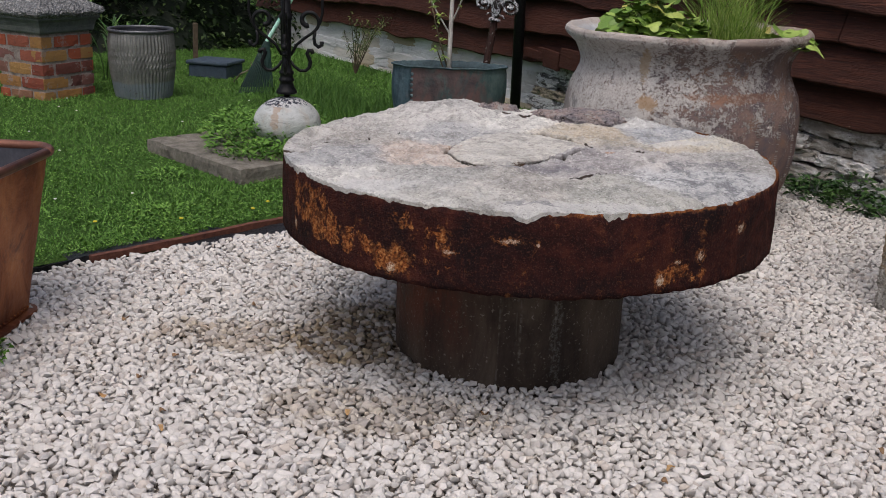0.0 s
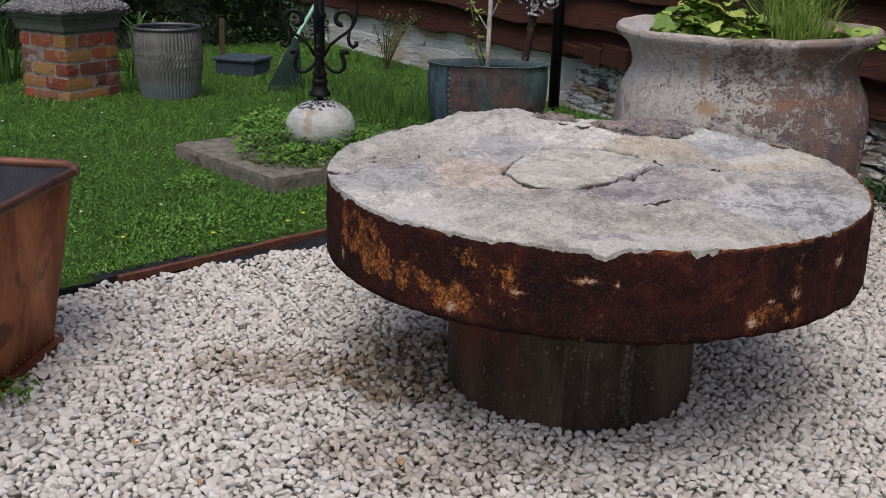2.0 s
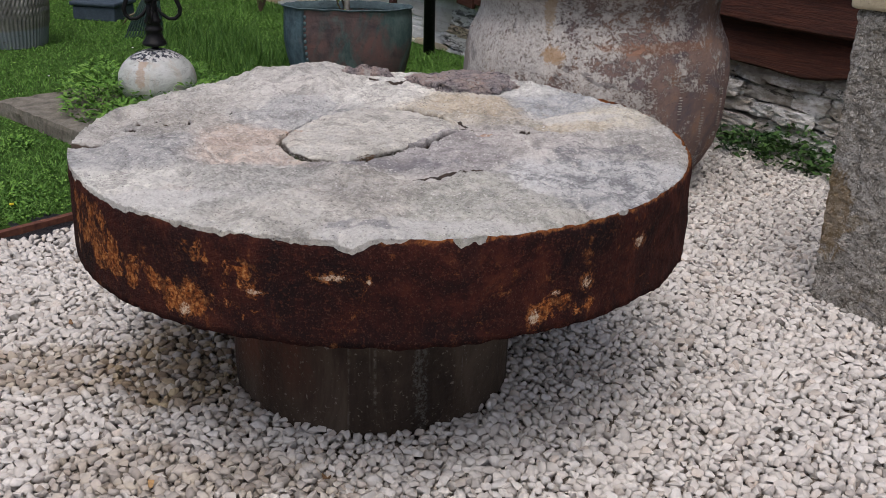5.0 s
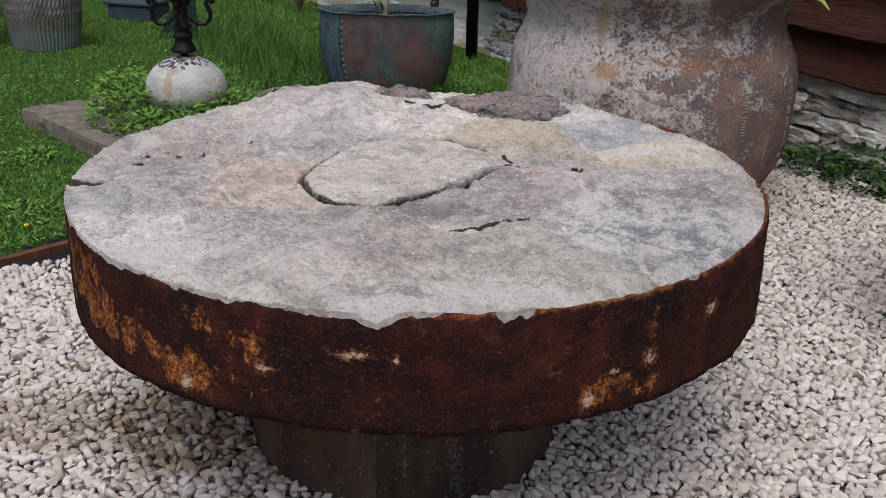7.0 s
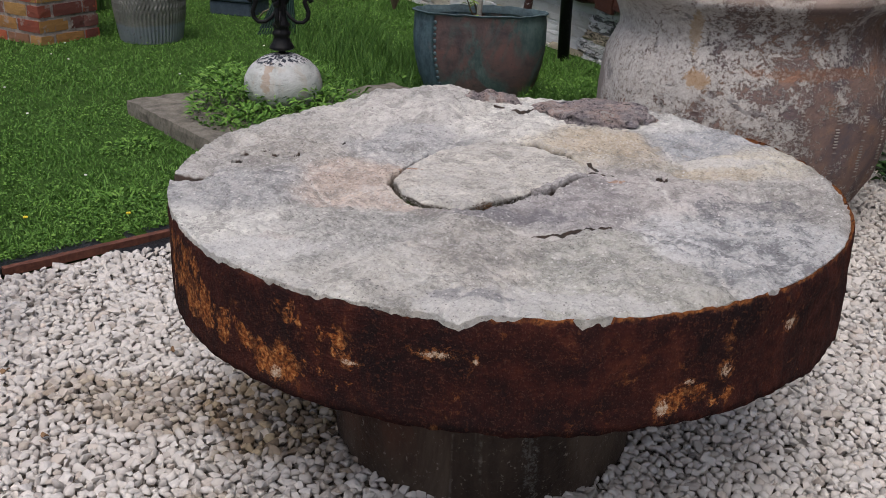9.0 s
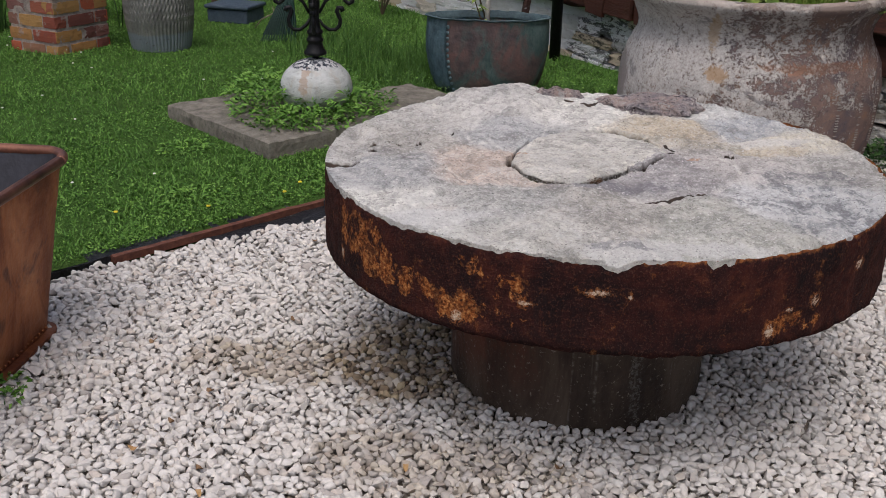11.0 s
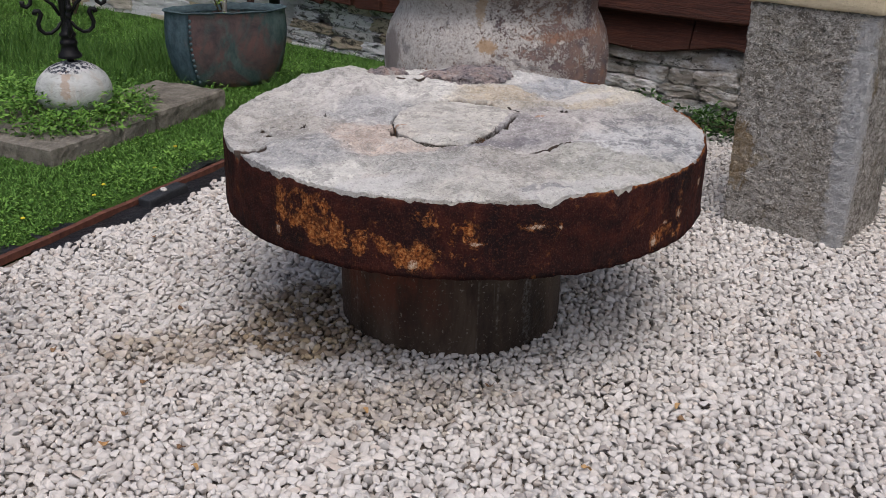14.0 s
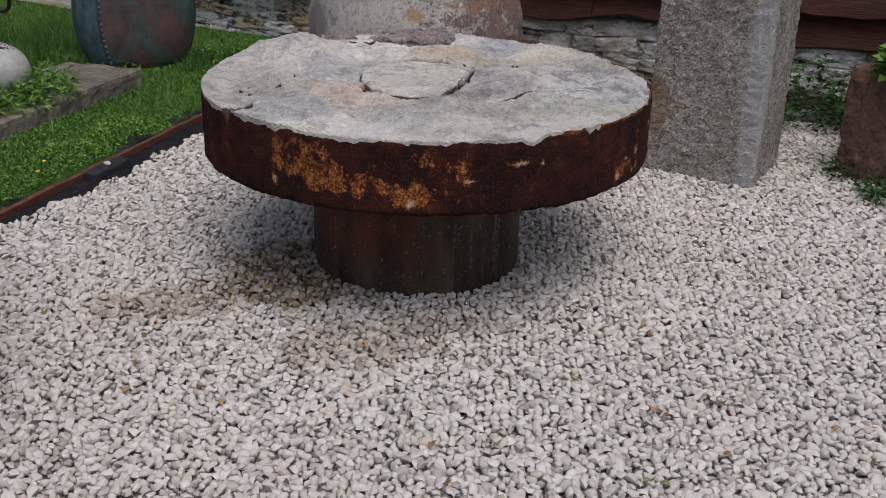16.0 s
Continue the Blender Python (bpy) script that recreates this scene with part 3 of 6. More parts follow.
BLOCK = plain_material("black_plastic_block", (0.014, 0.016, 0.019), (0.04, 0.043, 0.048), 0.5, 30)
BLUE = plain_material("faded_blue_plastic", (0.030, 0.046, 0.068), (0.06, 0.085, 0.115), 0.6, 30)
GREEN = plain_material("dark_green_plastic", (0.006, 0.022, 0.018), (0.014, 0.045, 0.035), 0.45, 30)
MINT = plain_material("mint_green_plastic", (0.30, 0.62, 0.48), (0.55, 0.82, 0.70), 0.4, 30)
TIMBER = plain_material("grey_weathered_wood", (0.10, 0.085, 0.06), (0.22, 0.19, 0.14), 0.85, 30)
BARK = plain_material("pale_bark", (0.36, 0.34, 0.30), (0.66, 0.64, 0.60), 0.8, 40)
TWIG = plain_material("brown_twigs", (0.05, 0.036, 0.024), (0.12, 0.09, 0.055), 0.8, 40)
COPPER_RIM = plain_material("worn_copper_rim", (0.085, 0.035, 0.026), (0.30, 0.135, 0.088), 0.42, 14, 0.003, 0.45)
DRY = leaf_material("fallen_leaf_brown", (0.06, 0.028, 0.02), (0.12, 0.058, 0.032), (0.24, 0.15, 0.08), 0.6)
AMBER = leaf_material("fallen_leaf_amber", (0.20, 0.085, 0.03), (0.34, 0.17, 0.06), (0.46, 0.30, 0.14), 0.6)
GREEN_LEAF = leaf_material("fallen_leaf_green", (0.06, 0.11, 0.02), (0.11, 0.19, 0.035), (0.22, 0.26, 0.08), 0.55)
PETAL = plain_material("white_petals", (0.62, 0.62, 0.58), (0.75, 0.75, 0.72), 0.7)
YELLOW = plain_material("yellow_petals", (0.55, 0.42, 0.02), (0.72, 0.58, 0.04), 0.6)
LEAD = plain_material("grey_lead_plate", (0.22, 0.22, 0.23), (0.34, 0.34, 0.35), 0.5, 30, 0.003, 0.5)
CHIP = plain_material("pale_limestone", (0.48, 0.455, 0.43), (0.62, 0.60, 0.57), 0.9, 90, 0.002)


# ---- building blocks ----
def mesh_of(name, bm, material, smooth=False):
    me = bpy.data.meshes.new(name)
    bm.to_mesh(me)
    bm.free()
    me.materials.append(material)
    if smooth:
        me.polygons.foreach_set("use_smooth", [True] * len(me.polygons))
    return me


def part(name, bm, material, parent, label="", smooth=False, m=None):
    """One mesh object under a thing or under a part."""
    ob = new(name, bm if isinstance(bm, bpy.types.Mesh) else mesh_of(name, bm, material, smooth))
    ob.parent = parent
    if m is not None:
        ob.matrix_basis = m
    return tagged(ob, label)


def thing(name, m, label, category, group="", kind=""):
    ob = new(name)
    ob.matrix_basis = m
    ob.empty_display_size = 0.1
    return tagged(ob, label, category, group, kind)


def lone(name, bm, material, label, category, kind="", group="", smooth=False, m=None):
    ob = new(name, bm if isinstance(bm, bpy.types.Mesh) else mesh_of(name, bm, material, smooth))
    if m is not None:
        ob.matrix_basis = m
    return tagged(ob, label, category, group, kind)


def data_mesh(name, verts, faces, material, smooth=False):
    me = bpy.data.meshes.new(name)
    me.from_pydata(verts, [], faces)
    me.materials.append(material)
    if smooth:
        me.polygons.foreach_set("use_smooth", [True] * len(me.polygons))
    return me


def array_mesh(name, verts, size, material):
    """A mesh of equal polygons of that many corners, from an array of corners (no sharing)."""
    n = len(verts) // size
    me = bpy.data.meshes.new(name)
    me.vertices.add(len(verts)), me.loops.add(len(verts)), me.polygons.add(n)
    me.vertices.foreach_set("co", np.asarray(verts, np.float32).ravel())
    me.loops.foreach_set("vertex_index", np.arange(len(verts), dtype=np.int32))
    me.polygons.foreach_set("loop_start", np.arange(0, len(verts), size, dtype=np.int32))
    me.update(calc_edges=True)
    me.validate()
    me.materials.append(material)
    return me


def fbm(x, y, z, octaves=4):
    return noise.fractal(Vector((x, y, z)), 0.9, 2.1, octaves)


def box(bm, lo, hi, bevel=0.0, seg=2):
    """Adds a box to bm, with its edges rounded."""
    v = bmesh.ops.create_cube(bm, size=1.0)["verts"]
    for p in v:
        p.co = Vector([(a + b) / 2 + c * (b - a) for a, b, c in zip(lo, hi, p.co)])
    if bevel:
        e = list({e for p in v for e in p.link_edges})
        bmesh.ops.bevel(bm, geom=e, offset=bevel, segments=seg, affect="EDGES", profile=0.5)
    return bm


def rough_box(lo, hi, cuts, amount, scale, seed=0.0, bevel=0.012):
    """A box cut fine and pushed about, like hewn stone."""
    bm = box(bmesh.new(), lo, hi, bevel, 2)
    size = max(h - l for l, h in zip(lo, hi))
    bmesh.ops.subdivide_edges(bm, edges=[e for e in bm.edges if e.calc_length() > size / (cuts * 2)], cuts=cuts, use_grid_fill=True)
    bmesh.ops.triangulate(bm, faces=[f for f in bm.faces if len(f.verts) > 4])
    for v in bm.verts:
        p = v.co * scale
        v.co += Vector((fbm(p.x + seed, p.y, p.z), fbm(p.x, p.y + seed + 9, p.z), fbm(p.x, p.y, p.z + seed + 17))) * amount
    return bm


def hewn(lo, hi, pitch, amount, scale, seed=0.0, corner=0.015):
    """A block with finely uneven faces and worn corners, made from six grids that share their edges."""
    lo, hi = Vector(lo), Vector(hi)
    size = hi - lo
    n = [max(2, round(s / pitch)) for s in size]
    bm = bmesh.new()
    verts = {}

    def vert(i, j, k):
        if (i, j, k) not in verts:
            p = Vector([l + s * a / m for l, s, a, m in zip(lo, size, (i, j, k), n)])
            mid = (lo + hi) / 2
            d = Vector([max(0.0, abs(c - m) - (s / 2 - corner)) for c, m, s in zip(p, mid, size)])
            if d.length > corner:
                over = d * (1 - corner / d.length)
                p -= Vector([o if c > m else -o for o, c, m in zip(over, p, mid)])
            q = p * scale
            push = Vector((noise.fractal(q + Vector((seed, 0, 0)), 0.8, 2.2, 5), noise.fractal(q + Vector((0, seed + 9, 0)), 0.8, 2.2, 5), noise.fractal(q + Vector((0, 0, seed + 17)), 0.8, 2.2, 5)))
            verts[(i, j, k)] = bm.verts.new(p + push * amount)
        return verts[(i, j, k)]
    for axis in range(3):
        u, w = [a for a in range(3) if a != axis]
        for end in (0, n[axis]):
            for a in range(n[u]):
                for b in range(n[w]):
                    ids = []
                    for da, db in ((0, 0), (1, 0), (1, 1), (0, 1)):
                        c = [0, 0, 0]
                        c[axis], c[u], c[w] = end, a + da, b + db
                        ids.append(vert(*c))
                    bm.faces.new(ids)
    bmesh.ops.recalc_face_normals(bm, faces=bm.faces)
    return bm


def lathe(bm, profile, seg=64, wobble=None, close=False):
    """Turns (radius, height) points round z. wobble(angle, radius, height) gives a new radius and height."""
    rings = []
    for r, z in profile:
        ring = []
        for k in range(seg):
            a = 2 * math.pi * k / seg
            q, h = wobble(a, r, z) if wobble else (r, z)
            ring.append(bm.verts.new((q * math.cos(a), q * math.sin(a), h)))
        rings.append(ring)
    for lo, hi in zip(rings, rings[1:]):
        for k in range(seg):
            bm.faces.new((lo[k], lo[(k + 1) % seg], hi[(k + 1) % seg], hi[k]))
    if close:
        bm.faces.new(rings[0][::-1]), bm.faces.new(rings[-1])
    return bm


def tube(bm, points, radius, seg=8, taper=1.0):
    """A round bar along points."""
    pts = [Vector(p) for p in points]
    rings, side = [], None
    for k, p in enumerate(pts):
        d = (pts[min(k + 1, len(pts) - 1)] - pts[max(k - 1, 0)]).normalized()
        if side is None:
            side = d.orthogonal().normalized()
        side = (side - d * side.dot(d)).normalized()
        up = d.cross(side)
        r = radius * (1 + (taper - 1) * k / (len(pts) - 1))
        rings.append([bm.verts.new(p + (side * math.cos(a) + up * math.sin(a)) * r) for a in (2 * math.pi * i / seg for i in range(seg))])
    for lo, hi in zip(rings, rings[1:]):
        for i in range(seg):
            bm.faces.new((lo[i], lo[(i + 1) % seg], hi[(i + 1) % seg], hi[i]))
    bm.faces.new(rings[0][::-1]), bm.faces.new(rings[-1])
    return bm


def scroll(centre, start, turns, radius, shrink, plane_x, points=26, flip=1):
    """Points of a spiral in an upright plane that runs along plane_x."""
    out = []
    for k in range(points):
        f = k / (points - 1)
        a, r = start + flip * turns * 2 * math.pi * f, radius * (1 + (shrink - 1) * f)
        out.append(Vector(centre) + Vector(plane_x) * (r * math.cos(a)) + Vector((0, 0, r * math.sin(a))))
    return out


def leaf_cloud(places, ways, lengths, widths, droop=0.25, rng=None):
    """Corners of folded leaves: each leaf two quads with a bent tip."""
    n = len(places)
    ways = ways / np.linalg.norm(ways, axis=1, keepdims=True)
    up = np.tile(np.array([0, 0, 1.0]), (n, 1)) + (rng.normal(0, 0.35, (n, 3)) if rng is not None else 0)
    side = np.cross(ways, up)
    side /= np.linalg.norm(side, axis=1, keepdims=True) + 1e-9
    nor = np.cross(side, ways)
    L, Wd = lengths[:, None], widths[:, None]
    base = places
    mid = places + ways * L * 0.5 + nor * L * 0.06
    tip = places + ways * L * 0.97 - np.array([0, 0, 1.0]) * L * droop
    ml, mr = mid - side * Wd * 0.5 + nor * Wd * 0.12, mid + side * Wd * 0.5 + nor * Wd * 0.12
    quads = np.stack([base, ml, tip, mr], axis=1)
    return quads.reshape(-1, 3)


def weed_mesh(name, seed, radius, height, count, length, width, material, stems=True):
    """A low leafy clump round its own origin."""
    rng = np.random.default_rng(seed)
    a, q = rng.uniform(0, 2 * np.pi, count), np.sqrt(rng.uniform(0, 1, count)) * radius
    hz = rng.uniform(0.05, 1, count) * height * (1 - 0.55 * (q / radius) ** 2)
    p = np.stack([q * np.cos(a), q * np.sin(a), hz], 1)
    b = a + rng.normal(0, 0.9, count)
    w = np.stack([np.cos(b), np.sin(b), rng.uniform(-0.1, 0.9, count)], 1)
    v = leaf_cloud(p, w, rng.uniform(0.6, 1.2, count) * length, rng.uniform(0.6, 1.2, count) * width, 0.2, rng)
    return array_mesh(name, v, 4, material)


def weed(name, mesh, label, m, group="", category="weeds"):
    top = thing(name, m, label, category, group)
    part("leaves", mesh, None, top)["kind"] = "stuff"
    return top


def blades_mesh(name, rng, places, heights, width, lean, material):
    """Tapered blades, bent to one side, one quad and one tip triangle folded into a quad each."""
    n = len(places)
    a = rng.uniform(0, 2 * np.pi, n)
    side = np.stack([np.cos(a), np.sin(a), np.zeros(n)], 1) * (width * rng.uniform(0.6, 1.3, n))[:, None]
    b = rng.uniform(0, 2 * np.pi, n)
    out = np.stack([np.cos(b), np.sin(b), np.zeros(n)], 1) * (heights * rng.uniform(0.1, 1, n) * lean)[:, None]
    up = np.stack([np.zeros(n), np.zeros(n), heights], 1)
    mid = places + out * 0.35 + up * 0.6
    tip = places + out + up
    v = np.stack([places - side, places + side, mid + side * 0.8, mid - side * 0.8, mid - side * 0.8, mid + side * 0.8, tip + side * 0.1, tip - side * 0.1], 1)
    return array_mesh(name, v.reshape(-1, 3), 4, material)


# ---- the plan: gravel yard, lawn beyond its edging, garden wall ----
EDGE_A, EDGE_B = Vector((-1.092, 2.964)), Vector((-0.25, 3.865))
EDGE_DIR = (EDGE_B - EDGE_A).normalized()
EDGE_OUT = Vector((-EDGE_DIR.y, EDGE_DIR.x))            # towards the lawn
WALL_AT, WALL_DIR = Vector((1.752, 3.984)), Vector((0.571, -0.821))
WALL_OUT = Vector((-0.821, -0.571))                     # towards the yard


def beyond_edge(x, y):
    return (Vector((x, y)) - EDGE_A).dot(EDGE_OUT)


def off_wall(x, y):
    return (Vector((x, y)) - WALL_AT).dot(WALL_OUT)


def wall_point(s, off, z):
    p = WALL_AT + WALL_DIR * s + WALL_OUT * off
    return (p.x, p.y, z)


# one sheet of ground to the horizon
bm = bmesh.new()
bmesh.ops.create_grid(bm, x_segments=40, y_segments=40, size=400)
for v in bm.verts:
    v.co.z = -0.03
lone("ground", bm, TURF, "grassy ground reaching to the horizon", "ground", "structure")

# the lawn, a slightly uneven sheet of turf
bm = bmesh.new()
bmesh.ops.create_grid(bm, x_segments=120, y_segments=120, size=6.0)
bmesh.ops.translate(bm, verts=bm.verts, vec=(-3.5, 8.6, 0))
for v in bm.verts:
    d = beyond_edge(v.co.x, v.co.y)
    if -0.12 < d < 0.10:
        v.co.xy += EDGE_OUT * (0.03 - d)
    v.co.z = 0.004 + 0.012 * fbm(v.co.x * 1.2, v.co.y * 1.2, 3)
bmesh.ops.delete(bm, geom=[f for f in bm.faces if beyond_edge(*f.calc_center_median().xy) < 0.02 or off_wall(*f.calc_center_median().xy) < -0.3], context="FACES")
lone("lawn", bm, TURF, "mown green lawn with daisies and clover", "lawn", "structure", smooth=True)

# the bed of the gravel yard
bm = bmesh.new()
corners = [EDGE_A - EDGE_DIR * 3.4, EDGE_A + EDGE_DIR * 2.85, WALL_AT + WALL_DIR * 4.0, Vector((3.2, -1.2)), Vector((-3.0, -1.2))]
bm.faces.new([bm.verts.new((p.x, p.y, -0.016)) for p in corners][::-1])
bmesh.ops.recalc_face_normals(bm, faces=bm.faces)
lone("gravel_bed", bm, GRIT, "pale grit bed of the gravel yard", "ground", "structure")


def gravel():
    """Angular crushed chips, close packed, most of them lying flat."""
    rng = np.random.default_rng(11)
    kinds = []
    for k in range(36):
        hull = bmesh.new()
        stretch = np.array((rng.uniform(1.0, 1.35), rng.uniform(0.82, 1.02), rng.uniform(0.58, 0.86)))
        # a blocky lump: points of a rounded box, nudged about
        for p in rng.normal(0, 1, (rng.integers(15, 19) if k < 30 else 9, 3)):
            p /= (np.abs(p) ** 3.2).sum() ** (1 / 3.2)
            hull.verts.new(p * rng.uniform(0.84, 1.0) * stretch)
        bmesh.ops.convex_hull(hull, input=hull.verts[:])
        bmesh.ops.delete(hull, geom=[v for v in hull.verts if not v.link_faces], context="VERTS")
        hull.verts.index_update()
        kinds.append((np.array([v.co for v in hull.verts]), np.array([[v.index for v in f.verts] for f in hull.faces])))
        hull.free()

    def spread(pitch, jitter):
        xs, ys = np.meshgrid(np.arange(-2.0, 2.9, pitch), np.arange(0.75, 4.9, pitch * 0.87))
        xs = xs + (np.arange(len(xs)) % 2)[:, None] * pitch / 2
        return np.stack([xs.ravel(), ys.ravel()], 1) + rng.uniform(-jitter, jitter, (xs.size, 2)) * pitch
    top, fill = spread(0.0200, 0.26), spread(0.0195, 0.40)
    xy = np.concatenate([top, fill])
    upper = np.arange(len(xy)) < len(top)
    d_edge = (xy - np.array(EDGE_A)) @ np.array(EDGE_OUT)
    d_wall = (xy - np.array(WALL_AT)) @ np.array(WALL_OUT)
    d_drum = np.hypot(xy[:, 0] - 0.157, xy[:, 1] - 2.424)
    ragged = np.sin(xy[:, 0] * 31) * 0.012 + np.sin(xy[:, 1] * 47) * 0.01
    s_edge = (xy - np.array(EDGE_A)) @ np.array(EDGE_DIR)
    clear = np.interp(s_edge, [-1.0, 0.0, 0.25, 0.6, 2.0], [0.02, 0.02, 0.055, 0.105, 0.11])
    keep = (d_edge < -clear + ragged) & (d_wall > 0.10 + ragged) & (d_drum > 0.285) & ((xy[:, 0] > -1.35) | (xy[:, 1] < 2.0))
    keep &= rng.uniform(0, 1, len(xy)) > np.where(upper, 0.02, 0.05)
    xy, upper = xy[keep], upper[keep]
    n = len(xy)
    z = rng.uniform(-0.0022, 0.0026, n) + 0.004 * np.sin(xy[:, 0] * 7 + 1.3) * np.sin(xy[:, 1] * 6) - np.where(upper, 0.0, 0.0118)
    size = np.where(upper, 0.0106, 0.0110) * np.exp(rng.normal(0, 0.19, n)).clip(0.62, 1.45)
    q = rng.normal(0, 1, (n, 4))
    q[:, 1:3] *= 0.15
    q /= np.linalg.norm(q, axis=1, keepdims=True)
    w, x, y, t = q.T
    rot = np.stack([1 - 2 * (y * y + t * t), 2 * (x * y - t * w), 2 * (x * t + y * w), 2 * (x * y + t * w), 1 - 2 * (x * x + t * t), 2 * (y * t - x * w),
                    2 * (x * t - y * w), 2 * (y * t + x * w), 1 - 2 * (x * x + y * y)], 1).reshape(n, 3, 3)
    which = np.where(upper, rng.integers(0, 30, n), rng.integers(30, len(kinds), n))
    verts, tris, at = [], [], 0
    for k, (shape, faces) in enumerate(kinds):
        own = np.nonzero(which == k)[0]
        pts = np.einsum("nij,kj->nki", rot[own], shape) * size[own][:, None, None] + np.concatenate([xy[own], z[own][:, None]], 1)[:, None, :]
        verts.append(pts.reshape(-1, 3))
        tris.append((faces[None] + (np.arange(len(own)) * len(shape))[:, None, None]).reshape(-1, 3) + at)
        at += len(own) * len(shape)
    verts, faces = np.concatenate(verts), np.concatenate(tris)
    me = bpy.data.meshes.new("gravel")
    me.vertices.add(len(verts)), me.loops.add(faces.size), me.polygons.add(len(faces))
    me.vertices.foreach_set("co", verts.astype(np.float32).ravel())
    me.loops.foreach_set("vertex_index", faces.astype(np.int32).ravel())
    me.polygons.foreach_set("loop_start", np.arange(0, faces.size, 3, dtype=np.int32))
    me.update(calc_edges=True)
    me.set_sharp_from_angle(angle=radians(56))
    me.materials.append(GRAVEL)
    lone("gravel", me, GRAVEL, "cream limestone gravel chips, stained and shaded brown beside the table", "gravel", "stuff")


gravel()


def lawn_grass():
    rng = np.random.default_rng(5)
    n = 205000
    # denser towards the yard, where the lawn is seen closest
    u = rng.uniform(0, 1, n) ** 1.6
    along, depth = rng.uniform(-3.2, 4.2, n), 0.03 + u * 6.6
    xy = np.array(EDGE_A) + along[:, None] * np.array(EDGE_DIR) + depth[:, None] * np.array(EDGE_OUT)
    keep = ((xy - np.array(WALL_AT)) @ np.array(WALL_OUT) > 0.02) & (np.hypot(xy[:, 0] + 0.118, (xy[:, 1] - 5.165) * 2) > 0.25)
    keep &= depth > np.interp(along, [-0.8, 0.35, 0.9, 1.4], [0.062, 0.060, 0.045, 0.03])
    # no blades through the paving slabs
    sx, sy = (xy - np.array((-0.9, 3.93))) @ np.array((0.69, 0.724)), (xy - np.array((-0.9, 3.93))) @ np.array((-0.724, 0.69))
    keep &= ~((sx > 0.0) & (sx < 0.58) & (sy > 0.0) & (sy < 0.78)) & ~((sx > 0.55) & (sx < 1.04) & (sy > 0.0) & (sy < 0.42))
    xy, depth = xy[keep], depth[keep]
    n = len(xy)
    patch = np.array([fbm(x * 1.7, y * 1.7, 0.5, 3) for x, y in xy[::20]])
    patch = np.repeat(patch, 20)[:n]
    tall = rng.uniform(0.008, 0.022, n) * (1 + 0.5 * patch)
    near_wall = (xy - np.array(WALL_AT)) @ np.array(WALL_OUT) < 0.5
    tall[near_wall] *= 1.7
    tall *= np.where(depth < 0.09, 0.7, 1.0)
    places = np.concatenate([xy, np.full((n, 1), 0.002)], 1)
    lone("grass", blades_mesh("grass", rng, places, tall, 0.0028, 1.6, GRASS), GRASS, "short green lawn grass, longer along the wall", "grass", "stuff")


lawn_grass()


def clover():
    """Low round leaves all through the grass."""
    rng = np.random.default_rng(15)
    n = 60000
    along, depth = rng.uniform(-1.6, 3.6, n), 0.06 + rng.uniform(0, 1, n) ** 1.4 * 4.4
    xy = np.array(EDGE_A) + along[:, None] * np.array(EDGE_DIR) + depth[:, None] * np.array(EDGE_OUT)
    thick = np.array([fbm(x * 2.3, y * 2.3, 9.5, 3) for x, y in xy])
    sx, sy = (xy - np.array((-0.9, 3.93))) @ np.array((0.69, 0.724)), (xy - np.array((-0.9, 3.93))) @ np.array((-0.724, 0.69))
    keep = (thick > rng.normal(-0.10, 0.16, n)) & ((xy - np.array(WALL_AT)) @ np.array(WALL_OUT) > 0.05) & ~((sx > -0.01) & (sx < 1.05) & (sy > -0.01) & (sy < 0.79))
    xy = xy[keep]
    n = len(xy)
    way = np.stack([rng.normal(0, 1, n), rng.normal(0, 1, n), rng.uniform(-0.1, 0.5, n)], 1)
    at = np.concatenate([xy, rng.uniform(0.006, 0.020, (n, 1))], 1)
    mesh = array_mesh("clover", leaf_cloud(at, way, rng.uniform(0.008, 0.016, n), rng.uniform(0.005, 0.009, n), 0.2, rng), 4, WEED)
    lone("clover", mesh, WEED, "low green clover leaves spread through the lawn", "clover", "stuff")


clover()

# ---- edging between lawn and gravel ----
def along_edge(s, off, z):
    p = EDGE_A + EDGE_DIR * s + EDGE_OUT * off
    return Vector((p.x, p.y, z))


def strip(name, s0, s1, lo, hi, z0, z1, material, label, category, amp=0.006, steps=60, seed=0.0):
    """A long bar beside the lawn, a little uneven."""
    bm = bmesh.new()
    rings = []
    for k in range(steps + 1):
        s = s0 + (s1 - s0) * k / steps
        j = amp * fbm(s * 4, seed, 0)
        h = amp * fbm(s * 5, seed, 7)
        rings.append([bm.verts.new(along_edge(s, o + j, z + h)) for o, z in ((lo, z0), (lo, z1), (hi, z1), (hi, z0))])
    for a, b in zip(rings, rings[1:]):
        for i in range(4):
            bm.faces.new((a[i], a[(i + 1) % 4], b[(i + 1) % 4], b[i]))
    bm.faces.new(rings[0]), bm.faces.new(rings[-1][::-1])
    bmesh.ops.recalc_face_normals(bm, faces=bm.faces)
    return lone(name, bm, material, label, category)


